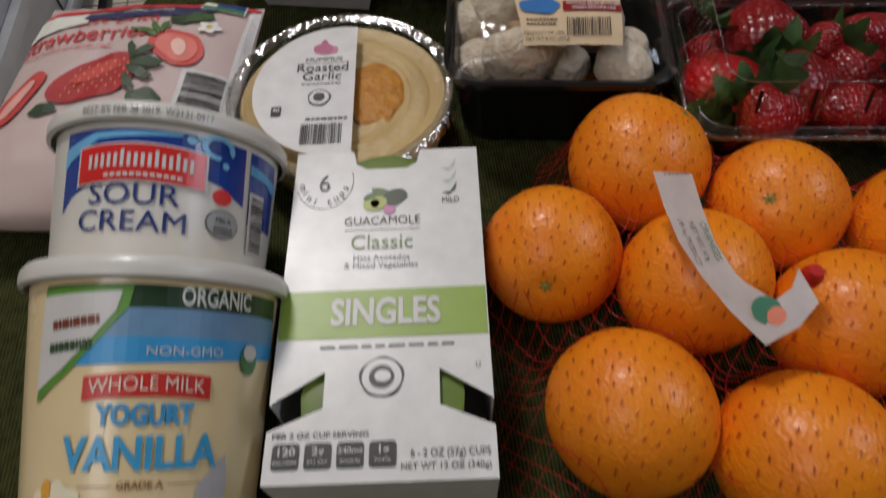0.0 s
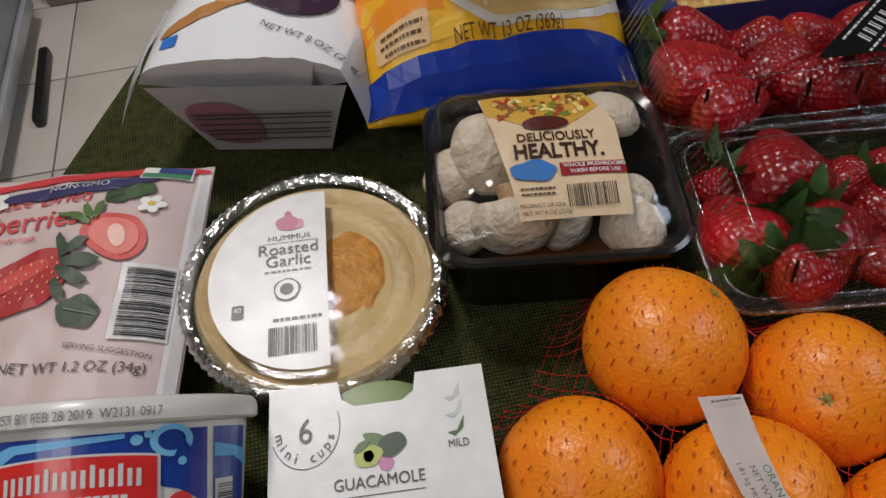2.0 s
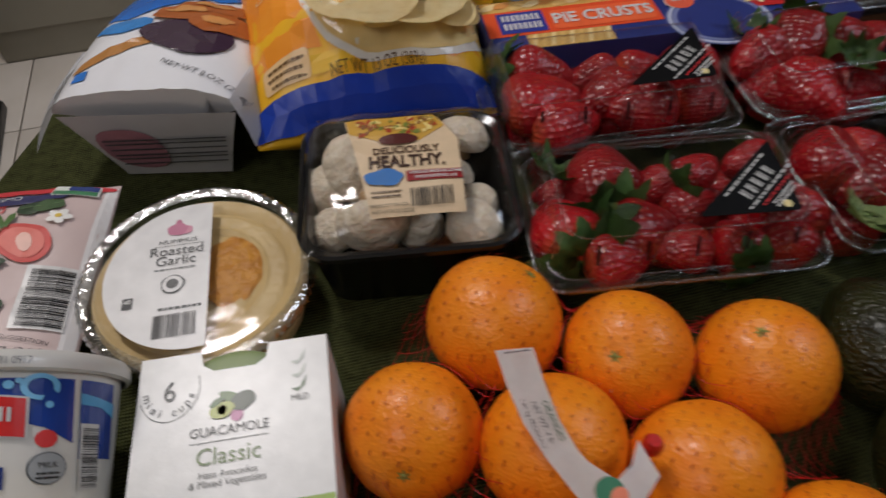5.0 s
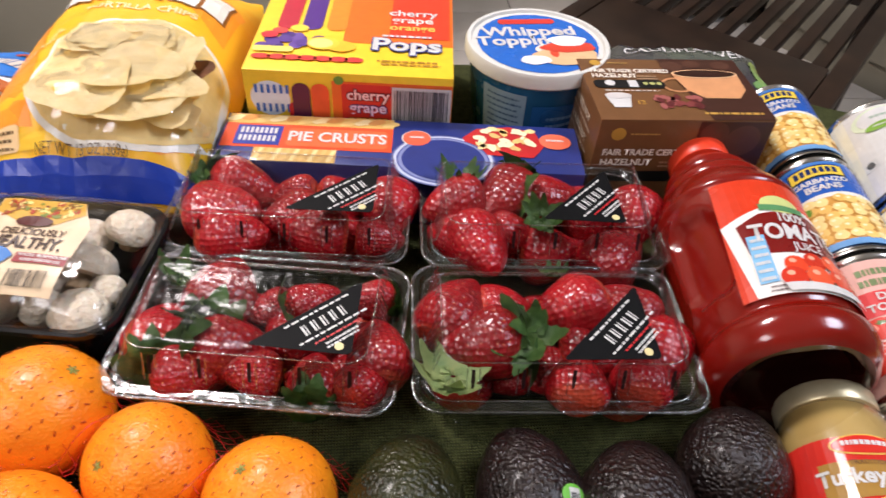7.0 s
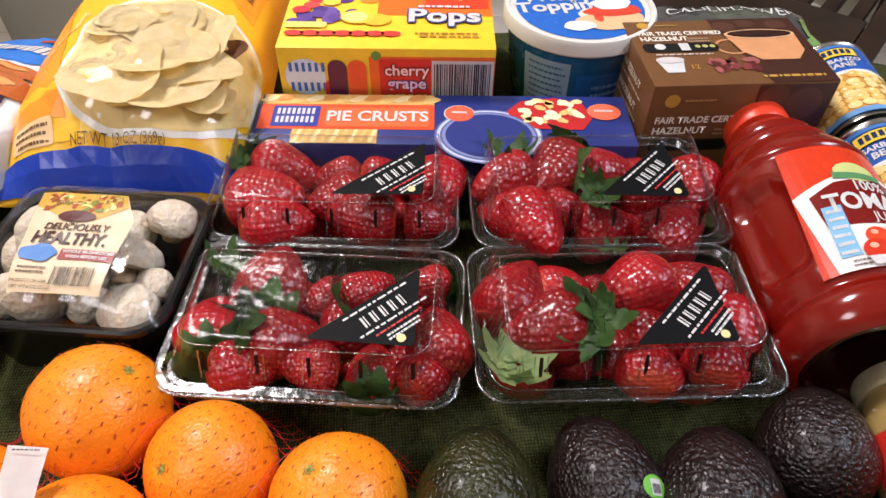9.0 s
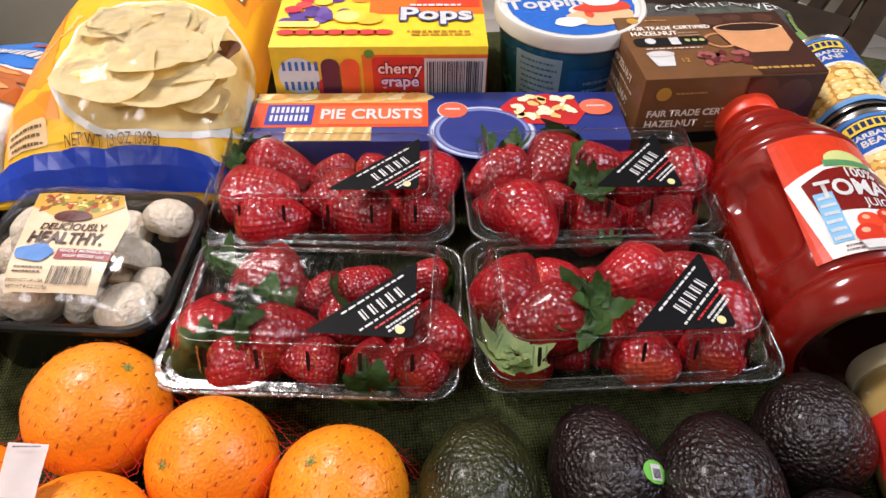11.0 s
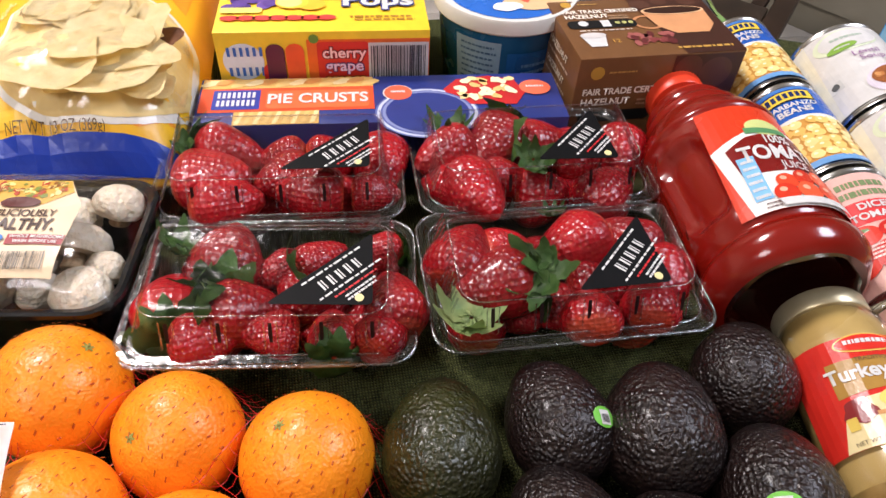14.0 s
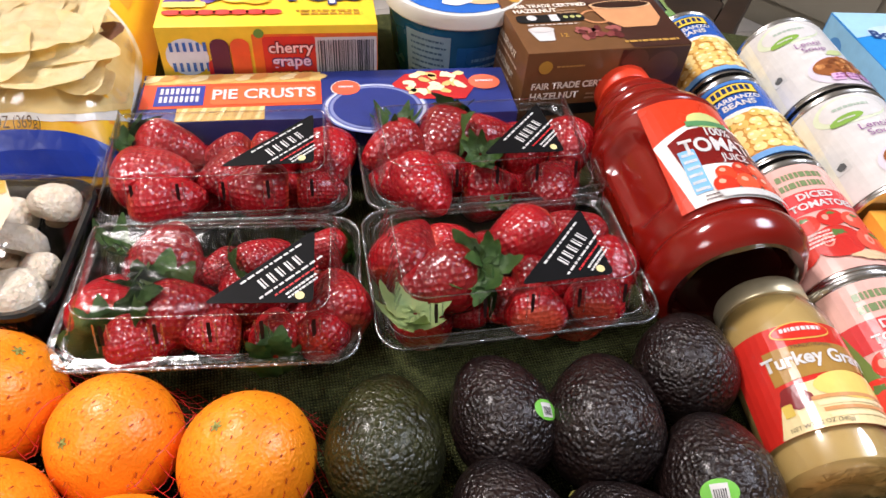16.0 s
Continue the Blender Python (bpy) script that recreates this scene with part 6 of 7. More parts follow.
shape(juice, "label", [(-0.030, -0.176), (0.052, -0.176), (0.052, -0.112), (0.020, -0.108), (-0.010, -0.112), (-0.040, -0.122)], js, 2, ink(236, 232, 226, 0.25), "", 0.006)
shape(juice, "panel", [(-0.026, -0.148), (0.048, -0.148), (0.048, -0.116), (0.016, -0.113), (-0.012, -0.117), (-0.030, -0.125)], js, 3, ink(120, 24, 20, 0.25), "", 0.006)
shape(juice, "brand_mark", disc(0.006, -0.1085, 0.015, 0.0075), js, 3.5, ink(200, 206, 130), "green and cream brand mark", 0.006)
shape(juice, "brand_mark", rect(-0.011, -0.1145, 0.024, -0.1095), js, 4, ink(84, 140, 90), "", 0.006)
lettering(juice, "100%", 0.010, -0.1205, 0.0105, js, 4, WHITE, bold=0.02, cut=0.006)
lettering(juice, "TOMATO", 0.012, -0.1325, 0.0170, js, 4, WHITE, bold=0.03, cut=0.006, wide=0.95)
lettering(juice, "JUICE", 0.014, -0.1435, 0.0090, js, 4, WHITE, bold=0.01, cut=0.006)
TOMATO_RED = ink(224, 72, 40, 0.25)
for i, (u, v, r) in enumerate(((0.000, -0.157, 0.0078), (0.014, -0.154, 0.0080), (0.028, -0.153, 0.0082), (0.042, -0.156, 0.0080), (-0.004, -0.166, 0.0088), (0.013, -0.165, 0.0092), (0.030, -0.164, 0.0090), (0.044, -0.166, 0.0080))):
    shape(juice, "tomato_print", disc(u, v, r, r * 0.78), js, 4 + i * 0.25, ink(*((224, 72, 40), (206, 56, 34), (236, 92, 56))[i % 3], 0.25), "", 0.006)
    shape(juice, "tomato_print", disc(u - 0.002, v + 0.0025, r * 0.3, r * 0.2), js, 4.2 + i * 0.25, ink(246, 170, 140, 0.25))
shape(juice, "bowl_print", [(-0.012, -0.170), (0.052, -0.170), (0.052, -0.1755), (-0.010, -0.1755)], js, 6.3, WHITE, "", 0.006)
shape(juice, "nutrition_strip", rect(-0.026, -0.168, -0.014, -0.134), js, 4, ink(130, 186, 224, 0.25), "", 0.006)
text_bars(juice, -0.020, -0.138, 0.010, 6, 0.0055, js, 5, WHITE, 3, 0.4)
text_bars(juice, -0.012, -0.171, 0.020, 2, 0.0026, js, 4, ink(110, 90, 90), 4, 0.4)

# ---- gravy jars ----
gravy = thing("gravy_jar", pose(0.1940, -0.1150, 0, 0, 0, -11) @ Matrix.Scale(0.92, 4), "glass jar of turkey gravy with a red label lying down", "gravy jar")


def jar_profile(k):
    return [(0.0290 * k, -0.012), (0.0300 * k, -0.016), (0.0350 * k, -0.024), (0.0375 * k, -0.034), (0.0380, -0.045), (0.0378, -0.118), (0.0380, -0.128), (0.0365, -0.138), (0.0320, -0.1415), (0.020, -0.1415)]


part("gravy", lathe([(r - 0.0022, b) for r, b in jar_profile(1)], 56, "y"), GRAVY, gravy).location = (0, 0, 0.0382)
part("glass", lathe(jar_profile(1), 56, "y"), GLASS, gravy).location = (0, 0, 0.0382)
part("lid", lathe([(0.0312, -0.016), (0.0320, -0.015), (0.0318, -0.004), (0.0305, -0.0015), (0.0280, -0.001), (0.027, -0.002), (0.002, -0.002)], 56, "y"), surface("pale_gold_lid", C(206, 194, 160), 0.35, C(188, 174, 138), 60, 0.6, metal=0.6), gravy, "pale gold metal lid").location = (0, 0, 0.0382)
jar_side = lying(lambda b: 0.0383, lambda b: 0.0382)
gj = lambda a, b, h: jar_side(a - 0.009, b - 0.004, h)
shape(gravy, "label", rect(-0.050, -0.116, 0.062, -0.044), gj, 1, ink(206, 44, 32, 0.2, 0.3), "red and gold paper label", 0.005)
shape(gravy, "brand_mark", disc(0.002, -0.0500, 0.0190, 0.0068), gj, 2, ink(232, 190, 90, 0.2), "red oval brand mark", 0.005)
shape(gravy, "brand_mark", disc(0.002, -0.0500, 0.0178, 0.0058), gj, 3, ink(210, 50, 36, 0.2), "", 0.005)
text_bars(gravy, 0.002, -0.0490, 0.026, 1, 0.005, gj, 4, WHITE, 6, 0.6, cut=0.005)
shape(gravy, "panel", [(-0.026, -0.060), (0.040, -0.060), (0.044, -0.078), (-0.026, -0.084)], gj, 2, ink(168, 128, 60, 0.2), "", 0.005)
lettering(gravy, "TRADITIONAL", 0.004, -0.0615, 0.0040, gj, 3, ink(90, 50, 30), cut=0.005)
lettering(gravy, "Turkey Gravy", 0.006, -0.0700, 0.0132, gj, 3, WHITE, bold=0.03, cut=0.005, wide=0.92)
shape(gravy, "panel", [(-0.034, -0.116), (0.062, -0.116), (0.062, -0.080), (0.044, -0.080), (-0.024, -0.088)], gj, 2.5, ink(232, 214, 160, 0.2), "", 0.005)
shape(gravy, "turkey_print", disc(0.018, -0.0900, 0.024, 0.0095), gj, 3.5, ink(240, 206, 110, 0.2), "picture of sliced turkey in gravy", 0.005)
for i in range(4):
    shape(gravy, "slice_print", [(-0.010 + i * 0.002, -0.0965 - i * 0.004), (0.042, -0.0950 - i * 0.004), (0.042, -0.0975 - i * 0.004), (-0.010 + i * 0.002, -0.0990 - i * 0.004)], gj, 4, ink(*((206, 150, 96), (240, 220, 170))[i % 2], 0.2), "", 0.005)
shape(gravy, "berry_print", disc(-0.018, -0.0940, 0.009, 0.008, 24, 0.1), gj, 3.5, ink(130, 40, 40, 0.2), "", 0.005)
shape(gravy, "calorie_tab", round_rect(-0.027, -0.105, -0.021, -0.097, 0.001), gj, 4.5, ink(220, 190, 90, 0.2))
lettering(gravy, "NET WT 12 OZ (340g)", -0.010, -0.1130, 0.0036, gj, 4, ink(70, 50, 30), cut=0.005)
bun = thing("wrapped_bread_roll", pose(0.160, -0.288, 0), "pale round bread roll in a clear plastic bag", "bread roll")
bm = bmesh.new()
bmesh.ops.create_uvsphere(bm, u_segments=32, v_segments=20, radius=1)
for v in bm.verts:
    v.co = Vector((v.co.x * 0.042, v.co.y * 0.040, 0.031 + v.co.z * 0.030)) * (1 + 0.02 * noise.noise(v.co * 2))
part("roll", bm, surface("pale_crust", C(222, 184, 126), 0.5, C(206, 162, 100), 30, 0.6, bump=0.0006, bump_scale=90), bun)
bm = bmesh.new()
bmesh.ops.create_uvsphere(bm, u_segments=48, v_segments=30, radius=1)
for v in bm.verts:
    k = 1.05 + 0.05 * noise.noise(v.co * 4)
    v.co = Vector((v.co.x * 0.046 * k, v.co.y * 0.045 * k, max(0.001, 0.033 + v.co.z * 0.034 * k)))
part("bag", bm, FILM, bun, "crinkled clear plastic bag").visible_shadow = False


# ---- cans lying end to end ----
def can_bm(r, length):
    prof = [(r * 0.86, -0.0032), (r * 0.93, -0.0030), (r * 0.95, 0.0), (r + 0.0006, 0.0), (r + 0.0010, -0.0014), (r + 0.0004, -0.0030), (r - 0.0010, -0.0042)]
    n = int(length / 0.004)
    for i in range(n + 1):
        b = -0.006 - (length - 0.012) * i / n
        prof.append((r - 0.0008, b))
    prof += [(r - 0.0010, -length + 0.0042), (r + 0.0004, -length + 0.0030), (r + 0.0010, -length + 0.0014), (r + 0.0006, -length), (r * 0.95, -length), (r * 0.93, -length + 0.003), (r * 0.3, -length + 0.003)]
    bm = lathe([(r * 0.3, -0.0032)] + prof, 60, "y")
    return bm


def can(name, x, y, yaw, r, length, label, category, base, group):
    ob = thing(name, pose(x, y, r + 0.001, 0, 0, yaw) @ pose(0, 0, 0, 0, -24), label, category, group)
    part("can", can_bm(r, length), STEEL, ob, "bare steel can with rolled rims")
    surf = lying(lambda b: r - 0.0004, lambda b: 0.0)
    shape(ob, "label", rect(-0.085, -length + 0.006, 0.095, -0.006), surf, 1, base, "printed paper label", 0.005)
    return ob, surf


def bean_can(x, y, yaw):
    ob, s = can("bean_can", x, y, yaw, 0.0345, 0.110, "steel can of chickpeas with blue label lying down", "food can", ink(70, 122, 190, 0.25), "cans in a row")
    shape(ob, "band", rect(-0.05, -0.0460, 0.05, -0.0100), s, 2, ink(40, 90, 176, 0.25), "", 0.005)
    shape(ob, "brand_mark", arched(-0.021, 0.021, -0.0255, -0.0110, 4), s, 3, ink(30, 40, 60, 0.25), "yellow brand mark", 0.005)
    shape(ob, "brand_mark", arched(-0.0195, 0.0195, -0.0240, -0.0125, 4), s, 4, ink(236, 204, 70, 0.25), "", 0.005)
    shapes(ob, "brand_mark", [rect(-0.016 + i * 0.0047, -0.0215 - 4 * (-0.0145 + i * 0.0047) ** 2, -0.0128 + i * 0.0047, -0.0145 - 4 * (-0.0145 + i * 0.0047) ** 2) for i in range(7)], s, 5, ink(40, 50, 90, 0.25))
    lettering(ob, "GARBANZO", 0.0, -0.0305, 0.0075, s, 3, WHITE, bold=0.03, cut=0.005)
    lettering(ob, "BEANS", 0.0, -0.0385, 0.0092, s, 3, WHITE, bold=0.03, cut=0.005)
    shape(ob, "band", arched(-0.05, 0.05, -0.0505, -0.0460, 2), s, 3, ink(226, 224, 214, 0.25), "", 0.005)
    shape(ob, "picture", rect(-0.048, -0.098, 0.048, -0.0500), s, 2, ink(206, 150, 70, 0.25), "picture of chickpeas", 0.005)
    rng = random.Random(9)
    for i in range(58):
        u, v = -0.044 + (i % 10) * 0.0098 + rng.uniform(-0.002, 0.002), -0.0545 - (i // 10) * 0.0078 + rng.uniform(-0.0015, 0.0015)
        shape(ob, "chickpea_print", disc(u, v, 0.0050, 0.0046, 12, 0.04), s, 3 + 0.15 * (i % 7), ink(*rng.choice(((240, 200, 116), (232, 184, 96), (246, 216, 142))), 0.25))
        shape(ob, "chickpea_print", disc(u - 0.0012, v + 0.0013, 0.0016, 0.0013, 8), s, 3.1 + 0.15 * (i % 7), ink(250, 234, 186, 0.25))
    shape(ob, "herb_print", disc(-0.022, -0.060, 0.007, 0.005, 16, 0.12), s, 4.4, ink(110, 150, 60, 0.25))
    shape(ob, "band", rect(-0.095, -0.104, 0.075, -0.098), s, 3, ink(110, 160, 210, 0.25), "", 0.005)
    return ob


def tomato_can(x, y, yaw, green):
    ob, s = can("tomato_can", x, y, yaw, 0.0355, 0.113, "steel can of diced tomatoes with pink label lying down", "food can", ink(228, 180, 168, 0.25), "cans in a row")
    text_bars(ob, 0.006, -0.0170, 0.036, 2, 0.0095, s, 2, ink(120, 140, 96, 0.25), 12, 0.6, cut=0.005)
    shape(ob, "band", rect(-0.030, -0.0545, 0.075, -0.0340), s, 2, ink(214, 66, 66, 0.25), "red printed band", 0.005)
    lettering(ob, "DICED", 0.008, -0.0395, 0.0085, s, 3, WHITE, bold=0.03, cut=0.005)
    lettering(ob, "TOMATOES", 0.010, -0.0485, 0.0085, s, 3, WHITE, bold=0.03, cut=0.005)
    if green:
        shape(ob, "picture", [(-0.060, -0.100), (-0.014, -0.100), (-0.020, -0.060), (-0.030, -0.020), (-0.060, -0.012)], s, 2.5, ink(110, 140, 70, 0.25), "", 0.005)
    for i, (u, v, r) in enumerate(((-0.010, -0.064, 0.010), (0.008, -0.063, 0.009), (0.024, -0.066, 0.010), (-0.024, -0.083, 0.0155), (0.004, -0.084, 0.016), (0.030, -0.086, 0.015))):
        shape(ob, "tomato_print", disc(u, v, r, r * 0.85), s, 3 + i * 0.3, ink(*((216, 62, 46), (200, 48, 40), (228, 86, 66))[i % 3], 0.25), "picture of a ripe tomato", 0.005)
        shape(ob, "tomato_print", disc(u + r * 0.1, v + r * 0.45, r * 0.32, r * 0.16, 10, 0.25), s, 3.2 + i * 0.3, ink(90, 120, 60, 0.25))
        shape(ob, "tomato_print", disc(u - r * 0.4, v + r * 0.1, r * 0.22, r * 0.3), s, 3.2 + i * 0.3, ink(244, 160, 140, 0.25))
    text_bars(ob, -0.006, -0.074, 0.018, 4, 0.003, s, 5.2, ink(246, 214, 206, 0.25), 3, 0.5)
    shape(ob, "herb_print", disc(0.020, -0.099, 0.014, 0.004, 18, 0.12), s, 5, ink(220, 190, 150, 0.25), "", 0.005)
    barcode(ob, -0.048, -0.060, 0.022, 0.050, s, 3, across=False, cut=0.005)
    return ob


def soup_can(x, y, yaw):
    ob, s = can("soup_can", x, y, yaw, 0.0435, 0.114, "steel can of lentil soup with a white label lying down", "food can", ink(214, 212, 208, 0.25), "soup cans in a row")
    shape(ob, "panel", [(-0.095, -0.108), (-0.036, -0.108), (-0.030, -0.006), (-0.095, -0.006)], s, 2, ink(224, 220, 200, 0.25), "", 0.005)
    shape(ob, "brand_leaf", disc(0.000, -0.0240, 0.027, 0.0160), s, 2, ink(216, 226, 196, 0.25), "pale green brand leaf", 0.005)
    shape(ob, "brand_leaf", disc(0.002, -0.0235, 0.024, 0.0135), s, 3, WHITE, "", 0.005)
    shape(ob, "emblem", disc(-0.006, -0.0340, 0.0130, 0.0048, 20, 0, 0.15), s, 4, ink(130, 170, 70, 0.25), "green oval emblem", 0.005)
    text_bars(ob, -0.006, -0.0340, 0.014, 1, 0.003, s, 5, WHITE, 3, 0.6)
    text_bars(ob, 0.002, -0.0210, 0.028, 1, 0.006, s, 4, ink(170, 186, 170, 0.25), 5, 0.5)
    lettering(ob, "Lentil", 0.008, -0.0475, 0.0100, s, 3, ink(150, 100, 150, 0.25), cut=0.005)
    lettering(ob, "Soup", 0.010, -0.0560, 0.0100, s, 3, ink(150, 100, 150, 0.25), cut=0.005)
    shape(ob, "recycling_mark", rect(-0.034, -0.0800, -0.022, -0.0690), s, 2.5, ink(206, 206, 202, 0.25))
    shape(ob, "recycling_mark", disc(-0.028, -0.0745, 0.0036, 0.0034, 9, 0.1), s, 3.5, ink(90, 92, 92, 0.25))
    shape(ob, "bowl_print", disc(0.028, -0.0905, 0.036, 0.0230), s, 2.5, ink(216, 206, 216, 0.25), "picture of a bowl of lentil soup", 0.005)
    shape(ob, "bowl_print", disc(0.028, -0.0865, 0.031, 0.0165), s, 3.5, ink(150, 90, 50, 0.25), "", 0.005)
    rng = random.Random(6)
    for i in range(46):
        a, q = rng.uniform(0, 6.28), math.sqrt(rng.random())
        shape(ob, "lentil_print", disc(0.028 + 0.028 * q * math.cos(a), -0.0865 + 0.0145 * q * math.sin(a), 0.0030, 0.0022, 9, 0, rng.uniform(0, 3)), s, 4.2 + 0.1 * (i % 8), ink(*rng.choice(((186, 122, 70), (206, 146, 90), (160, 96, 52), (122, 70, 40))), 0.25))
    shapes(ob, "nutrition_tab", [round_rect(0.006 + i * 0.012, -0.1060, 0.016 + i * 0.012, -0.0960, 0.002) for i in range(4)], s, 5.4, ink(220, 176, 214, 0.25), "", 0.005)
    text_bars(ob, 0.027, -0.0985, 0.042, 2, 0.004, s, 6.4, ink(150, 90, 150, 0.25), 8, 0.4)
    barcode(ob, -0.056, -0.086, 0.030, 0.040, s, 3, across=False, cut=0.005)
    shape(ob, "herb_print", disc(0.026, -0.0620, 0.010, 0.004, 18, 0.1, 0.4), s, 3, ink(196, 210, 150, 0.25), "", 0.005)
    return ob


bean_can(0.3060, 0.2090, -8)
bean_can(0.2900, 0.0950, -8)
tomato_can(0.2730, -0.0200, -8.5, False)
tomato_can(0.2580, -0.1310, -10, True)
soup_can(0.3790, 0.1540, -10)
soup_can(0.3590, 0.0380, -10)


# ---- bags ----
def smooth(pts, n=2):
    """Cuts the corners of an outline."""
    for _ in range(n):
        out = []
        for i, p in enumerate(pts):
            q = pts[(i + 1) % len(pts)]
            out += [(p[0] * 0.75 + q[0] * 0.25, p[1] * 0.75 + q[1] * 0.25), (p[0] * 0.25 + q[0] * 0.75, p[1] * 0.25 + q[1] * 0.75)]
        pts = out
    return pts


def pillow(name, width, length, top, bottom, label, category, m, material, nu=44, nv=60, wrinkle=0.0016, seed=1.0):
    """A filled bag that lies along y: top(u, v) and bottom(u, v) in metres."""
    ob = thing(name, m, label, category)
    rows = []
    for j in range(nv + 1):
        v = length * j / nv
        ring = []
        for k in range(2 * nu):
            if k <= nu:
                u = -1 + 2 * k / nu
                z = top(u, v)
            else:
                u = 1 - 2 * (k - nu) / nu
                z = bottom(u, v)
            w = width(v) / 2
            ring.append((u * w, v, z))
        rows.append(ring)
    part("film", loft(rows), material, ob)
    surf = lambda a, b, h: Vector((a, b, top(max(-1, min(1, a / (width(b) / 2))), b) + h * 1.5))
    return ob, surf


def crumple(u, v, s, amount):
    p = Vector((u * 3.0, v * 26, s))
    return amount * (noise.noise(p) + 0.6 * noise.noise(p * 2.3) + 1.2 * abs(noise.noise(p * 1.3 + Vector((3, 1, 0)))) - 0.5)


# Tortilla chips
chip_len = 0.36
cw = lambda v: 0.172 + 0.020 * min(1, v / 0.12) - 0.02 * max(0, (v - 0.3) / 0.06)
fill = lambda v: min(1, max(0.0, v / 0.055)) ** 0.5 * min(1, max(0.0, (chip_len - v) / 0.12)) ** 0.6
ctop = lambda u, v: 0.038 + (0.014 + 0.058 * fill(v)) * max(0.0, 1 - abs(u) ** 2.8) ** 0.62 * (0.35 + 0.65 * fill(v)) + crumple(u, v, 2, 0.0030) * (1 - abs(u) ** 4)
cbot = lambda u, v: 0.038 - 0.033 * fill(v) * max(0.0, 1 - abs(u) ** 2.8) ** 0.5 - 0.001
chips, cs = pillow("tortilla_chip_bag", cw, chip_len, ctop, cbot, "large yellow foil bag of tortilla chips with a window", "chip bag", pose(-0.302, 0.076, 0, 0, 0, -2), FOIL_YELLOW)
B = dict(cut=0.010, cut_v=0.010)
BAG_BLUE = surface("blue_bag_film", C(26, 62, 168), 0.3, C(18, 44, 140), 14, 0.6, bump=0.0014, bump_scale=40)
ORANGE_FILM = surface("orange_bag_film", C(246, 160, 40), 0.36, C(240, 140, 30), 20, 0.6, bump=0.0014, bump_scale=34)
GOLD_FILM = surface("gold_bag_film", C(248, 204, 50), 0.36, C(244, 186, 40), 20, 0.6, bump=0.0014, bump_scale=34)
shape(chips, "blue_hem", rect(-0.0855, 0.0002, 0.0855, 0.019), cs, 7, BAG_BLUE, "dark blue bottom hem", **B)
for pts, mat in (([(-0.086, 0.040), (-0.030, 0.036), (-0.050, 0.110), (-0.070, 0.200), (-0.088, 0.190)], ORANGE_FILM), ([(0.020, 0.028), (0.060, 0.026), (0.084, 0.040), (0.040, 0.044)], ORANGE_FILM), ([(-0.060, 0.026), (-0.020, 0.024), (0.000, 0.032), (-0.050, 0.034)], GOLD_FILM), ([(0.030, 0.230), (0.080, 0.180), (0.086, 0.260), (0.050, 0.300)], ORANGE_FILM)):
    shape(chips, "film_print", pts, cs, 1.2, mat, "", **B)
wu, wv = 0.026, 0.098
shape(chips, "window_border", [(wu + x, wv + y) for x, y in rounded(0.132, 0.146, 0.046, 8)], cs, 2, ink(238, 234, 226, 0.25), "white rim of the clear window", **B)
shape(chips, "window", [(wu + x, wv + y) for x, y in rounded(0.1255, 0.1390, 0.044, 8)], cs, 3, surface("window_shade", C(240, 216, 152), 0.6, C(214, 180, 110), 40, 0.7), "", **B)
rng = random.Random(17)


def chip_bm(r, seed):
    bm = bmesh.new()
    rows = []
    for j in range(0, 7):
        q = j / 6
        rows.append([bm.verts.new((r * q * math.cos(2 * math.pi * i / 22) * (1 + 0.13 * math.cos(i * 0.857 + seed)), r * q * math.sin(2 * math.pi * i / 22) * (1 + 0.13 * math.cos(i * 0.857 + seed)),
                                   0.16 * r * q * q * math.cos(4 * math.pi * i / 22 + seed) * 0.6 + 0.06 * r * noise.noise(Vector((q * 3 * math.cos(i * 0.285), q * 3 * math.sin(i * 0.285), seed))))) for i in range(22)] if j else [bm.verts.new((0, 0, 0))])
    for i in range(22):
        bm.faces.new((rows[0][0], rows[1][i], rows[1][(i + 1) % 22]))
        for j in range(1, 6):
            bm.faces.new((rows[j][i], rows[j + 1][i], rows[j + 1][(i + 1) % 22], rows[j][(i + 1) % 22]))
    bmesh.ops.solidify(bm, geom=bm.faces[:], thickness=0.0013)
    return bm


CHIPS_AT = [(-0.020, -0.030, 0.026), (0.014, -0.034, 0.024), (-0.026, 0.004, 0.025), (0.004, -0.008, 0.027), (0.030, -0.014, 0.022), (-0.010, 0.026, 0.024), (0.022, 0.016, 0.024), (-0.036, 0.026, 0.018), (0.038, 0.010, 0.016), (0.006, 0.036, 0.016), (0.036, -0.034, 0.015), (-0.040, -0.014, 0.016)]
CHIPS_AT += [(rng.uniform(-0.046, 0.046), rng.uniform(-0.046, 0.046), rng.uniform(0.009, 0.015)) for _ in range(16)]
for i, (a, b, r) in enumerate(CHIPS_AT):
    ob = part("tortilla_chip", chip_bm(r * (1.42 if i < 12 else 1.1), i * 1.7), CHIP_DARK if i == 8 else CHIP, chips, "pale corn chip seen through the window")
    b *= 1.25
    p = cs(wu + a, wv + b, 0)
    ob.matrix_basis = Matrix.Translation((p.x, p.y, p.z + 0.0010 + 0.0005 * (i % 5))) @ pose(0, 0, 0, rng.uniform(-5, 5), rng.uniform(-5, 5), rng.uniform(0, 360))
win = rounded(0.122, 0.136, 0.043, 8)
bm = outline([(wu + x, wv + y) for x, y in win])
film_over = lambda a, b, h: cs(a, b, 0) + Vector((0, 0, 0.0012 + 0.0075 * max(0, 1 - ((a - wu) / 0.060) ** 4) * max(0, 1 - ((b - wv) / 0.067) ** 4)))
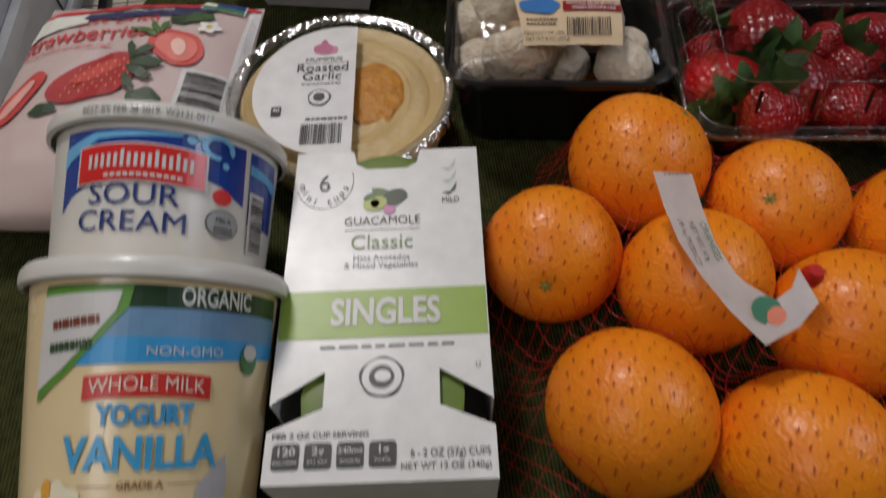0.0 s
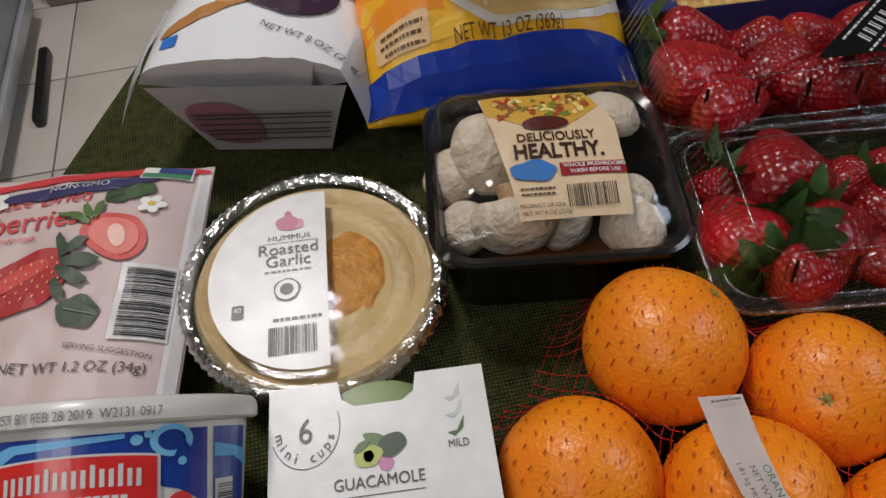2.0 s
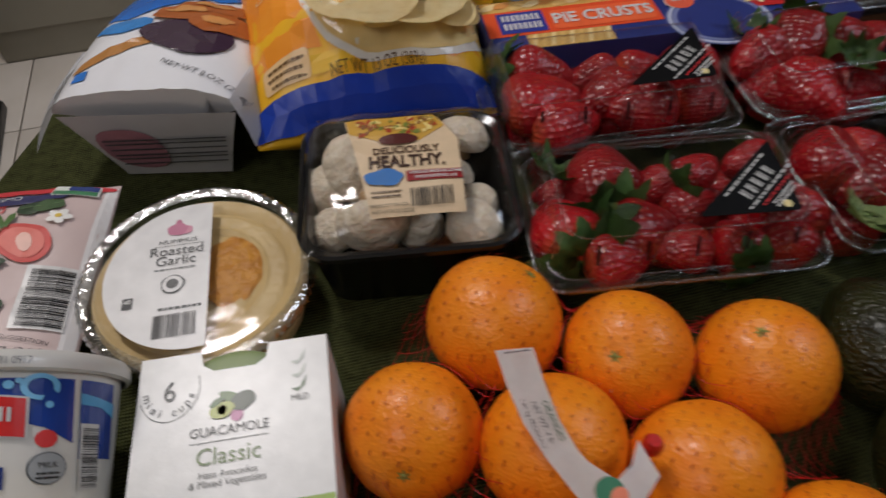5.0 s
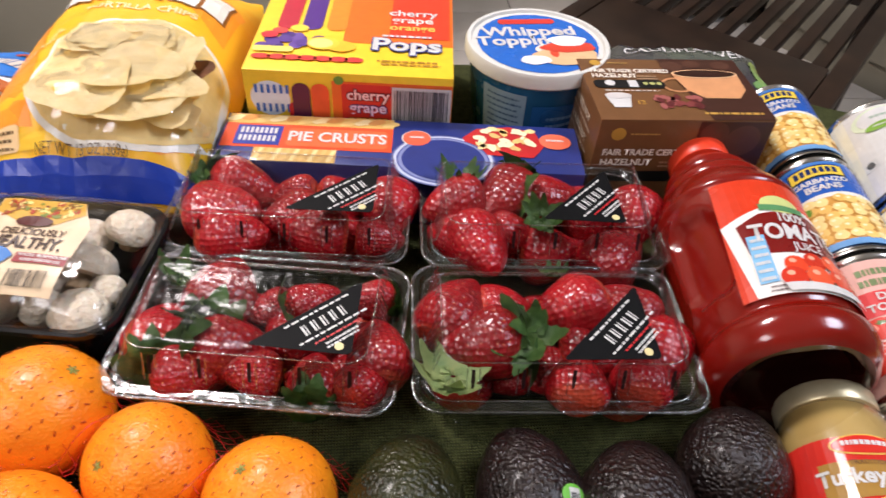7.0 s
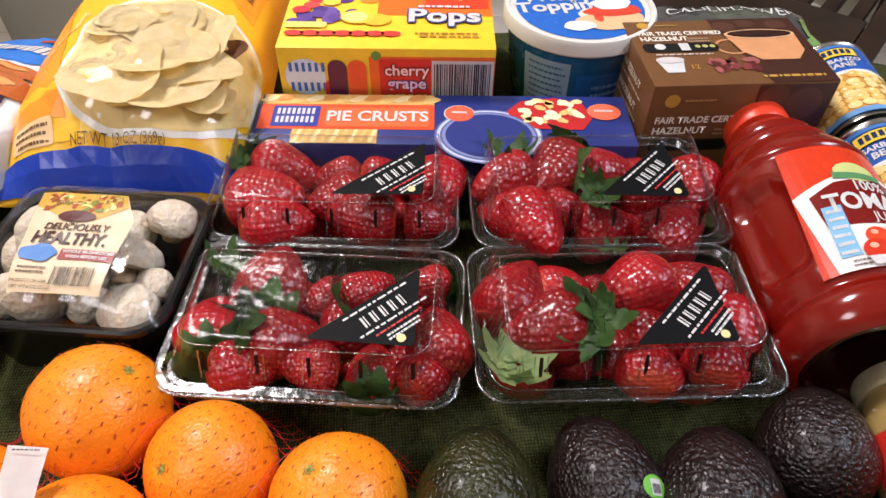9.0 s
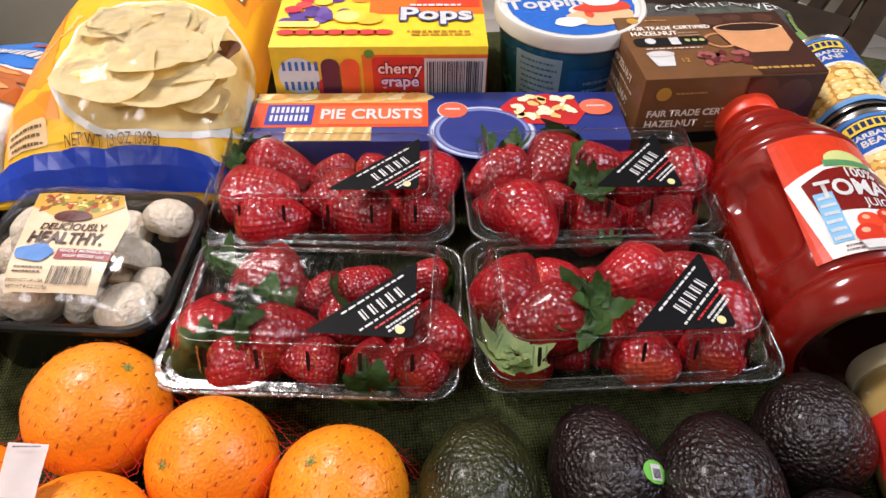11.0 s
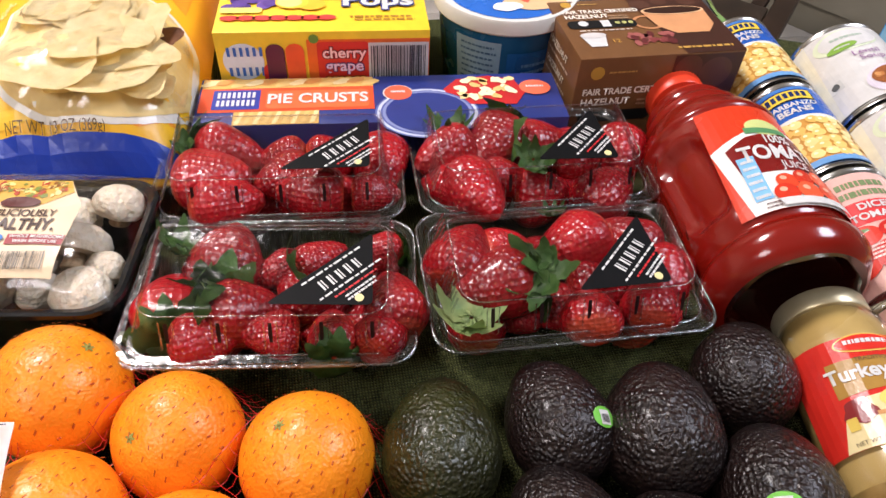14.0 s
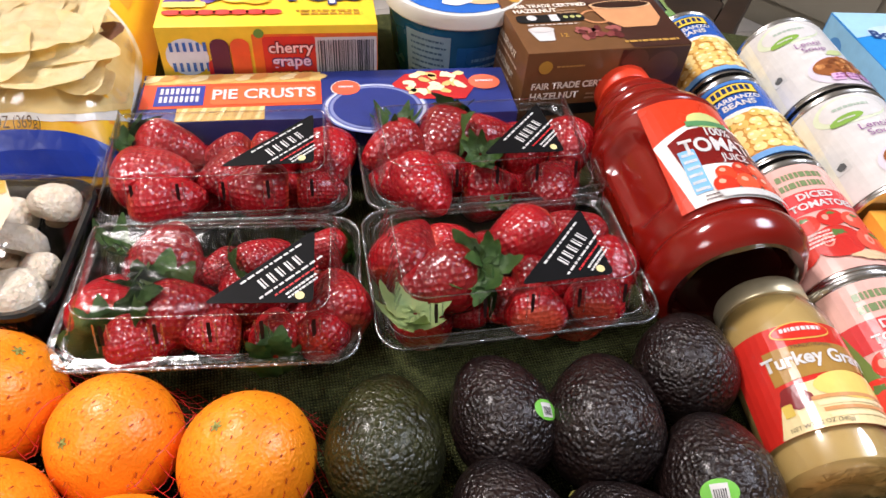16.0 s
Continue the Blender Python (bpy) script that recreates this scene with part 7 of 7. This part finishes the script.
printed("window_film", bm, film_over, 1, clear_plastic("bag_window_film", rough=0.10, bump=0.004, bump_scale=22, gain=1.0), chips, "glossy clear window film", 0.006, 0.006).visible_shadow = False
lettering(chips, "NET WT 13 OZ (369g)", 0.006, 0.0225, 0.0088, cs, 6, ink(96, 66, 20), wide=0.78, **B)
lettering(chips, "TORTILLA CHIPS", 0.010, 0.196, 0.0130, cs, 2, ink(250, 226, 170), bold=0.02, **B)
lettering(chips, "Great for dipping!", -0.058, 0.130, 0.0100, cs, 2.4, ink(250, 220, 170), turn=72, **B)
for i, (u, w) in enumerate(((-0.052, 0.026), (-0.020, 0.024), (0.010, 0.026), (0.042, 0.022), (0.066, 0.018))):
    pts = [(u - w / 2, 0.216), (u + w / 2, 0.212), (u + w / 2 + 0.002, 0.262), (u - w / 2 + 0.002, 0.266)]
    shape(chips, "brand_mark", [(a + (0.002 if a > u else -0.002), b + (0.002 if b > 0.23 else -0.002)) for a, b in pts], cs, 2, ink(150, 92, 30), "", **B)
    shape(chips, "brand_mark", pts, cs, 3, ink(240, 236, 226), "white blocky brand mark", **B)
shape(chips, "nutrition_strip", round_rect(-0.074, 0.024, -0.040, 0.038, 0.003), cs, 2.4, ink(246, 206, 150), "", **B)
text_bars(chips, -0.057, 0.034, 0.028, 3, 0.004, cs, 3.4, ink(110, 80, 40), 5, 0.4)

# Pretzel pouch, its folded base towards the camera
pl = 0.225
pretz = thing("pretzel_pouch", pose(-0.4530, 0.1020, 0, 0, 0, -13.5), "white and blue standing pouch of chocolate pretzels lying down", "snack pouch")


def pouch_ring(j, n=24):
    t = j / 16
    v = pl * t
    hw = 0.064 + 0.006 * math.sin(t * 3)
    zt = 0.088 * (1 - t) ** 0.55 * (1 + 0.15 * math.sin(t * 3.14)) + 0.022 * t
    zb = 0.002 + 0.014 * t ** 3
    ze = (0.070 - 0.052 * t) if t < 0.98 else 0.018
    ring = []
    for k in range(2 * n):
        if k <= n:
            u = -1 + 2 * k / n
            z = ze + (zt - ze) * max(0, 1 - abs(u) ** 3) ** 0.6 + crumple(u, v, 5, 0.002) * (1 - abs(u) ** 3)
            w = hw
        else:
            u = 1 - 2 * (k - n) / n
            z = ze - (ze - zb) * max(0, 1 - abs(u) ** 2.2) ** 0.7
            w = hw * (1 - 0.42 * (1 - t) * (1 - abs(u)) ** 0.0) if abs(u) < 0.999 else hw
        ring.append((u * w, v + (0.0 if k <= n else 0.016 * (1 - t)), z))
    return ring


part("film", loft([pouch_ring(j) for j in range(17)]), FOIL_WHITE, pretz)


def pouch_top(a, b, h):
    t = min(1, max(0, b / pl))
    hw = 0.064 + 0.006 * math.sin(t * 3)
    u = max(-1, min(1, a / hw))
    zt = 0.088 * (1 - t) ** 0.55 * (1 + 0.15 * math.sin(t * 3.14)) + 0.022 * t
    ze = 0.070 - 0.052 * t
    return Vector((a, b, ze + (zt - ze) * max(0, 1 - abs(u) ** 3) ** 0.6 + crumple(u, b, 5, 0.002) * (1 - abs(u) ** 3) + h * 2.5))


shape(pretz, "blue_print", smooth([(-0.062, 0.100), (-0.030, 0.088), (0.000, 0.118), (0.060, 0.120), (0.062, 0.215), (-0.062, 0.215)]), pouch_top, 1, surface("blue_pouch_film", C(40, 120, 206), 0.22, C(30, 100, 190), 14, 0.6, bump=0.001, bump_scale=26), "bright blue printed film", **B)
shape(pretz, "seal_print", disc(-0.030, 0.078, 0.022, 0.012, 40, 0.04), pouch_top, 1, ink(60, 140, 214, 0.22), "", **B)
shape(pretz, "pretzel_print", smooth([(-0.056, 0.030), (-0.020, 0.052), (0.010, 0.066), (0.014, 0.058), (-0.018, 0.042), (-0.050, 0.022)]), pouch_top, 1, ink(186, 130, 70, 0.22), "", **B)
shape(pretz, "chocolate_print", smooth([(-0.016, 0.066), (0.000, 0.080), (0.030, 0.082), (0.052, 0.066), (0.050, 0.046), (0.034, 0.034), (0.012, 0.040), (-0.010, 0.054)]), pouch_top, 2, ink(62, 42, 62, 0.2), "picture of a chocolate coated pretzel", **B)
for u, v, ru, rv in ((0.016, 0.092, 0.030, 0.013), (0.040, 0.078, 0.022, 0.014), (0.034, 0.102, 0.028, 0.010)):
    shape(pretz, "pretzel_print", disc(u, v, ru, rv, 26, 0.04), pouch_top, 2.5 + u * 10, ink(176, 96, 44, 0.22), "picture of a brown pretzel", **B)
    shape(pretz, "pretzel_print", disc(u - 0.004, v + 0.003, ru * 0.5, rv * 0.35, 20, 0.1), pouch_top, 3.2 + u * 10, ink(214, 150, 84, 0.22), "", **B)
text_bars(pretz, 0.010, 0.150, 0.060, 1, 0.030, pouch_top, 2, WHITE, 7, 0.6, **B)
shape(pretz, "brand_mark", disc(0.020, 0.185, 0.022, 0.008), pouch_top, 2, ink(190, 70, 60, 0.22), "", **B)
shape(pretz, "blue_print", rect(-0.050, 0.014, -0.040, 0.024), pouch_top, 1, ink(50, 120, 206, 0.22))
lettering(pretz, "NET WT 8 OZ (226g)", 0.040, 0.016, 0.0072, pouch_top, 1.5, ink(90, 90, 96), turn=-22, **B)
for sx, tip in ((-1, 0.080), (1, 0.070)):
    bm = bmesh.new()
    edge_in = [(0.058, -0.003, 0.0800), (0.060, 0.010, 0.0790), (0.0625, 0.035, 0.0740), (0.0640, 0.075, 0.0640)]
    edge_out = [(tip, -0.013, 0.0470), (tip + 0.001, 0.004, 0.0480), (tip - 0.001, 0.036, 0.0530), (tip - 0.005, 0.078, 0.0560)]
    rows = [[bm.verts.new((sx * (p[0] + (q[0] - p[0]) * k / 4), p[1] + (q[1] - p[1]) * k / 4, p[2] + (q[2] - p[2]) * k / 4 + 0.004 * math.sin(math.pi * k / 4))) for k in range(5)] for p, q in zip(edge_in, edge_out)]
    for r0, r1 in zip(rows, rows[1:]):
        for k in range(4):
            bm.faces.new((r0[k], r0[k + 1], r1[k + 1], r1[k]))
    bmesh.ops.solidify(bm, geom=bm.faces[:], thickness=0.0005)
    part("seam_flap", bm, FOIL_WHITE, pretz, "stiff sealed side edge")
gus = lambda a, b, h: Vector((a * (1 - 0.30 * (0.070 - b) / 0.07), 0.0135 - 0.0135 * b / 0.075 - 0.0035 - h * 3, b))
shape(pretz, "gusset", [(-0.060, 0.070), (0.060, 0.070), (0.057, 0.040), (0.054, 0.004), (-0.054, 0.004), (-0.057, 0.040)], gus, 1, surface("grey_gusset_film", C(196, 196, 198), 0.3, C(170, 170, 174), 14, 0.6, bump=0.001, bump_scale=30), "folded base of the pouch", 0.01, 0.01)
shape(pretz, "gusset_print", smooth([(-0.052, 0.052), (-0.020, 0.058), (0.000, 0.046), (0.000, 0.012), (-0.050, 0.014)]), gus, 2, ink(168, 120, 132, 0.3), "", 0.01, 0.01)
shapes(pretz, "gusset_stripe", [[(-0.045, q), (0.052, q + 0.002), (0.052, q + 0.0035), (-0.045, q + 0.0015)] for q in (0.044, 0.040, 0.034, 0.028, 0.024, 0.018)], gus, 3, ink(84, 84, 88, 0.3), "", 0.01, 0.01)

# Freeze-dried strawberry pouch
fl = 0.185
fw = lambda v: 0.150
ftop = lambda u, v: 0.026 + 0.022 * max(0, 1 - abs(u) ** 2.6) ** 0.6 * min(1, max(0, v / 0.03)) ** 0.5 * min(1, max(0.0, (fl - v) / 0.05)) ** 0.5 + crumple(u, v, 9, 0.0016) * (1 - abs(u) ** 4)
fbot = lambda u, v: 0.024 - 0.020 * max(0, 1 - abs(u) ** 2.2) ** 0.6 * min(1, max(0, v / 0.03)) ** 0.5 * min(1, max(0.0, (fl - v) / 0.05)) ** 0.5
fd, fs = pillow("dried_strawberry_pouch", fw, fl, ftop, fbot, "pale pink foil pouch of freeze dried strawberries", "snack pouch", pose(-0.5850, -0.0930, 0.004, 0, 0, -8.5), FOIL_PINK, wrinkle=0.001)
shape(fd, "side_seam", rect(0.068, 0.004, 0.0745, fl - 0.004), fs, 1, ink(226, 222, 220, 0.5), "", **B)
shape(fd, "red_band", smooth([(-0.074, fl - 0.012), (0.074, fl - 0.002), (0.074, fl - 0.010), (0.010, fl - 0.015), (-0.074, fl - 0.020)]), fs, 2, ink(206, 60, 66, 0.5), "red printed band", **B)
shape(fd, "navy_band", smooth([(-0.040, fl - 0.024), (0.030, fl - 0.016), (0.056, fl - 0.012), (0.040, fl - 0.024), (-0.030, fl - 0.036)]), fs, 3, ink(52, 52, 96, 0.5), "", **B)
lettering(fd, "NON-GMO", 0.006, fl - 0.0225, 0.0066, fs, 4, WHITE, turn=6, **B)
shape(fd, "brand_leaf", [(-0.074, fl - 0.020), (-0.036, fl - 0.022), (-0.030, fl - 0.036), (-0.074, fl - 0.048)], fs, 3, ink(232, 232, 222, 0.5), "", **B)
shape(fd, "emblem", rect(0.038, fl - 0.017, 0.066, fl - 0.006), fs, 4, ink(226, 230, 222, 0.5), "", **B)
shape(fd, "emblem", rect(0.039, fl - 0.0165, 0.065, fl - 0.0125), fs, 4.6, ink(70, 130, 90, 0.5), "", **B)
shape(fd, "emblem", rect(0.047, fl - 0.0120, 0.065, fl - 0.0065), fs, 4.6, ink(52, 70, 130, 0.5), "", **B)
RED_INK, LEAF_INK = ink(206, 70, 72, 0.5), ink(48, 68, 44, 0.5)
lettering(fd, "Freeze Dried", 0.016, 0.1545, 0.0145, fs, 2, RED_INK, turn=4, wide=0.85, align="RIGHT", **B)
lettering(fd, "Strawberries", 0.015, 0.1375, 0.0200, fs, 2, RED_INK, turn=5, bold=0.01, wide=0.85, align="RIGHT", **B)
lettering(fd, "GOOD SOURCE OF DIETARY FIBER", -0.006, 0.1235, 0.0042, fs, 2, RED_INK, turn=4, align="RIGHT", wide=0.9)
BERRY_INK = ink(176, 44, 46, 0.5)
shape(fd, "strawberry_print", smooth([(-0.034, 0.078), (-0.030, 0.094), (-0.014, 0.110), (0.004, 0.117), (0.015, 0.112), (0.019, 0.098), (0.013, 0.084), (-0.004, 0.076), (-0.022, 0.072)]), fs, 3, BERRY_INK, "picture of a whole strawberry", **B)
shape(fd, "strawberry_print", smooth([(-0.022, 0.092), (-0.010, 0.104), (0.004, 0.110), (0.008, 0.104), (-0.004, 0.096), (-0.016, 0.086)]), fs, 3.6, ink(206, 74, 66, 0.5), "", **B)
shapes(fd, "seed_print", [disc(-0.022 + (i % 8) * 0.0050 + (i // 8) * 0.0012, 0.0785 + (i // 8) * 0.0055 + (i % 8) * 0.0016, 0.0005, 0.0010, 7) for i in range(40)], fs, 4.4, ink(232, 170, 110, 0.5))
for u, v, ru, rv, turn in ((0.019, 0.114, 0.011, 0.0040, 0.8), (0.024, 0.105, 0.012, 0.0055, 0.1), (0.022, 0.096, 0.012, 0.0045, -0.5), (0.017, 0.088, 0.009, 0.0035, -1.1), (0.012, 0.117, 0.008, 0.0030, 1.9)):
    shape(fd, "leaf_print", disc(u - 0.002, v + 0.001, ru * 0.78, rv * 0.8, 22, 0.10, turn), fs, 5 + u * 20, LEAF_INK, "picture of strawberry leaves", **B)
shape(fd, "leaf_print", disc(0.027, 0.0765, 0.0105, 0.0088, 24, 0.07, -0.3), fs, 3, LEAF_INK, "", **B)
shape(fd, "leaf_print", disc(-0.030, 0.0680, 0.0080, 0.0050, 22, 0.08, 0.3), fs, 3, LEAF_INK, "", **B)
shape(fd, "leaf_print", disc(0.031, 0.1540, 0.0085, 0.0062, 24, 0.07, 0.3), fs, 3, LEAF_INK, "", **B)
shape(fd, "leaf_print", disc(0.041, 0.1570, 0.0090, 0.0058, 24, 0.07, 0.5), fs, 3.4, ink(66, 92, 54, 0.5), "", **B)
shapes(fd, "leaf_vein", [[(0.021, 0.0775), (0.036, 0.0740), (0.036, 0.0745), (0.021, 0.0780)], [(0.025, 0.1525), (0.048, 0.1600), (0.048, 0.1605), (0.025, 0.1530)]], fs, 4.6, ink(110, 140, 90, 0.5))
for i in range(5):
    a = i * 2 * math.pi / 5
    shape(fd, "blossom_print", disc(0.0500 + 0.0042 * math.cos(a), 0.1455 + 0.0042 * math.sin(a), 0.0034, 0.0028, 14, 0, a), fs, 4 + 0.2 * i, ink(240, 238, 232, 0.5), "", **B)
shape(fd, "blossom_print", disc(0.0500, 0.1455, 0.0020), fs, 5.4, ink(222, 190, 80, 0.5))
shape(fd, "slice_print", smooth([(0.016, 0.124), (0.022, 0.136), (0.034, 0.139), (0.047, 0.135), (0.053, 0.120), (0.049, 0.110), (0.040, 0.106), (0.026, 0.113)]), fs, 3, ink(208, 74, 66, 0.5), "picture of a halved strawberry", **B)
shape(fd, "slice_print", smooth([(0.021, 0.124), (0.026, 0.133), (0.035, 0.135), (0.045, 0.131), (0.049, 0.120), (0.045, 0.112), (0.039, 0.110), (0.029, 0.115)]), fs, 3.8, ink(226, 118, 104, 0.5), "", **B)
shape(fd, "slice_print", smooth([(0.031, 0.124), (0.034, 0.131), (0.040, 0.128), (0.042, 0.118), (0.037, 0.114)]), fs, 4.6, ink(244, 196, 180, 0.5), "", **B)
for u, v, turn in ((0.016, 0.134, 2.6), (0.019, 0.139, 2.1), (0.024, 0.141, 1.6), (0.010, 0.137, 2.9)):
    shape(fd, "leaf_print", disc(u, v, 0.0075, 0.0022, 18, 0.1, turn), fs, 5, ink(84, 116, 58, 0.5), "", **B)
shape(fd, "slice_print", disc(-0.052, 0.080, 0.010, 0.024, 26, 0.02, -0.5), fs, 3, ink(206, 78, 74, 0.5), "", **B)
shape(fd, "slice_print", disc(-0.052, 0.080, 0.0045, 0.016, 26, 0.02, -0.5), fs, 4, ink(238, 176, 164, 0.5), "", **B)
barcode(fd, 0.0560, 0.0835, 0.026, 0.044, fs, 3, across=False, **B)
lettering(fd, "SERVING SUGGESTION", 0.044, 0.0560, 0.0040, fs, 2, ink(80, 64, 64, 0.5), turn=-8)
lettering(fd, "NET WT 1.2 OZ (34g)", 0.030, 0.0470, 0.0078, fs, 2, ink(74, 64, 64, 0.5), wide=0.9, **B)
lettering(fd, "U", -0.004, 0.0470, 0.0050, fs, 2, ink(74, 64, 64, 0.5))

# Cauliflower bag behind the coffee
cl = 0.11
caul, cfs = pillow("cauliflower_bag", lambda v: 0.165, cl, lambda u, v: 0.030 + 0.022 * max(0, 1 - abs(u) ** 3) ** 0.6 * math.sin(math.pi * min(1, v / cl)) ** 0.4 + crumple(u, v, 12, 0.004),
                   lambda u, v: 0.026 - 0.022 * max(0, 1 - abs(u) ** 3) ** 0.6 * math.sin(math.pi * min(1, v / cl)) ** 0.4, "purple and clear plastic bag of frozen cauliflower", "vegetable bag", pose(0.246, 0.232, 0, 0, 0, -6),
                   surface("dark_purple_film", C(62, 52, 64), 0.2, C(92, 100, 84), 12, 0.7, bump=0.002, bump_scale=40))
lettering(caul, "CAULIFLOWER", 0.000, 0.084, 0.0230, cfs, 2, ink(226, 222, 220, 0.2), wide=0.86, **B)
text_bars(caul, -0.030, 0.104, 0.090, 1, 0.006, cfs, 2, ink(120, 90, 150, 0.2), 3, 0.8, **B)
for i in range(6):
    shape(caul, "leaf_print", disc(0.068 + 0.004 * (i % 2), 0.030 + i * 0.008, 0.010, 0.006, 16, 0.15, i), cfs, 2 + 0.2 * i, ink(120 + 10 * i, 160 + 5 * i, 96, 0.2), "", **B)


# ---- bench, cabinets and floor behind ----
bench = thing("slatted_bench", pose(0.92, 0.86, FLOOR, 0, 0, 47), "low dark wooden bench with a slatted top behind the table", "bench")
for x, y in ((-0.20, 0.05), (0.55, 0.05), (-0.20, 0.57), (0.55, 0.57)):
    part("leg", box_bm(x - 0.025, x + 0.025, y - 0.025, y + 0.025, 0, 0.40, 0.004), WOOD_DARK, bench)
part("side_rail", box_bm(-0.25, 0.60, 0.0, 0.045, 0.395, 0.44, 0.005), WOOD_DARK, bench)
part("side_rail", box_bm(-0.25, 0.60, 0.575, 0.62, 0.395, 0.44, 0.005), WOOD_DARK, bench)
for x0, x1 in ((-0.25, 0.02), (0.53, 0.60)):
    part("end_board", box_bm(x0, x1, 0.047, 0.573, 0.395, 0.438, 0.005), WOOD_DARK, bench)
for i in range(9):
    part("slat", box_bm(0.022, 0.528, 0.058 + i * 0.057, 0.088 + i * 0.057, 0.405, 0.436, 0.004), WOOD_DARK, bench)
part("shelf", box_bm(-0.17, 0.52, 0.05, 0.57, 0.12, 0.14, 0.003), WOOD_DARK, bench)
sideboard = thing("dark_sideboard", pose(1.36, 2.0, FLOOR, 0, 0, 0), "dark brown wooden sideboard against the wall", "sideboard")
part("body", box_bm(-0.5, 0.75, 0.0, 0.5, 0.08, 1.10, 0.006), WOOD_DARK, sideboard)
for i in range(3):
    part("door", box_bm(-0.49 + i * 0.415, -0.09 + i * 0.415, -0.02, -0.001, 0.12, 1.06, 0.004), WOOD_DARK, sideboard)
    part("plinth", box_bm(-0.46 + i * 0.42, -0.42 + i * 0.42, 0.04, 0.08, 0, 0.08), WOOD_DARK, sideboard)
cab = thing("base_cabinet", pose(1.75, 1.25, FLOOR, 0, 0, -60), "beige painted kitchen cabinet with flat doors", "cabinet")
part("body", box_bm(-0.8, 0.8, 0.0, 0.5, 0.0, 0.9, 0.004), CABINET, cab)
for i in range(4):
    part("door", box_bm(-0.79 + i * 0.4, -0.41 + i * 0.4, -0.02, -0.001, 0.1, 0.86, 0.004), CABINET, cab)
low = thing("tall_cabinet", pose(-0.62, 1.50, FLOOR, 0, 0, 0), "beige painted tall cabinet beside the table", "cabinet")
part("body", box_bm(-0.5, 0.5, 0.0, 0.4, 0.0, 1.9, 0.004), CABINET, low)
for i in range(2):
    part("door", box_bm(-0.49 + i * 0.5, -0.01 + i * 0.5, -0.02, -0.001, 0.1, 1.86, 0.004), CABINET, low)
steel = thing("metal_cabinet", pose(-1.13, 1.05, FLOOR, 0, 0, 0), "pale grey metal cabinet with raised rails on the tile floor", "cabinet")
part("body", box_bm(-0.42, -0.012, -0.75, 0.40, 0.05, 0.70, 0.006), GREY_METAL, steel)
part("plinth", box_bm(-0.40, -0.05, -0.72, 0.38, 0.0, 0.05), BLACK, steel, "dark recessed plinth")
for z0, z1, out in ((0.052, 0.085, 0.004), (0.20, 0.235, 0.010), (0.33, 0.345, 0.004), (0.46, 0.50, 0.010), (0.64, 0.69, 0.008)):
    part("rail", box_bm(-0.0115, out, -0.74, 0.39, z0, z1, 0.003), GREY_METAL, steel)
for yy in (-0.36, 0.02):
    part("seam", box_bm(-0.0115, -0.009, yy - 0.003, yy + 0.003, 0.09, 0.63), BLACK, steel, "dark door gap")
# Black bar added to draw the dark shadow gap beside the metal cabinet
single("dark_gap_strip", box_bm(-0.012, 0.012, -0.13, 0.13, 0.0, 0.028, 0.009), BLACK, pose(-1.095, 1.17, FLOOR + 0.002, 0, 0, 3), "black strip added for a dark gap on the tile floor", "rubber strip")

# Floor tiles near the table
tile_me = finish(box_bm(-0.148, 0.148, -0.148, 0.148, -0.006, 0.0, 0.002), "floor_tile", TILE)
for i in range(-7, 6):
    for j in range(-1, 9):
        ob = new("floor_tile", tile_me)
        ob.matrix_basis = Matrix.Translation((i * 0.3, j * 0.3 + 0.15, FLOOR + 0.002))
        ob.parent = floor
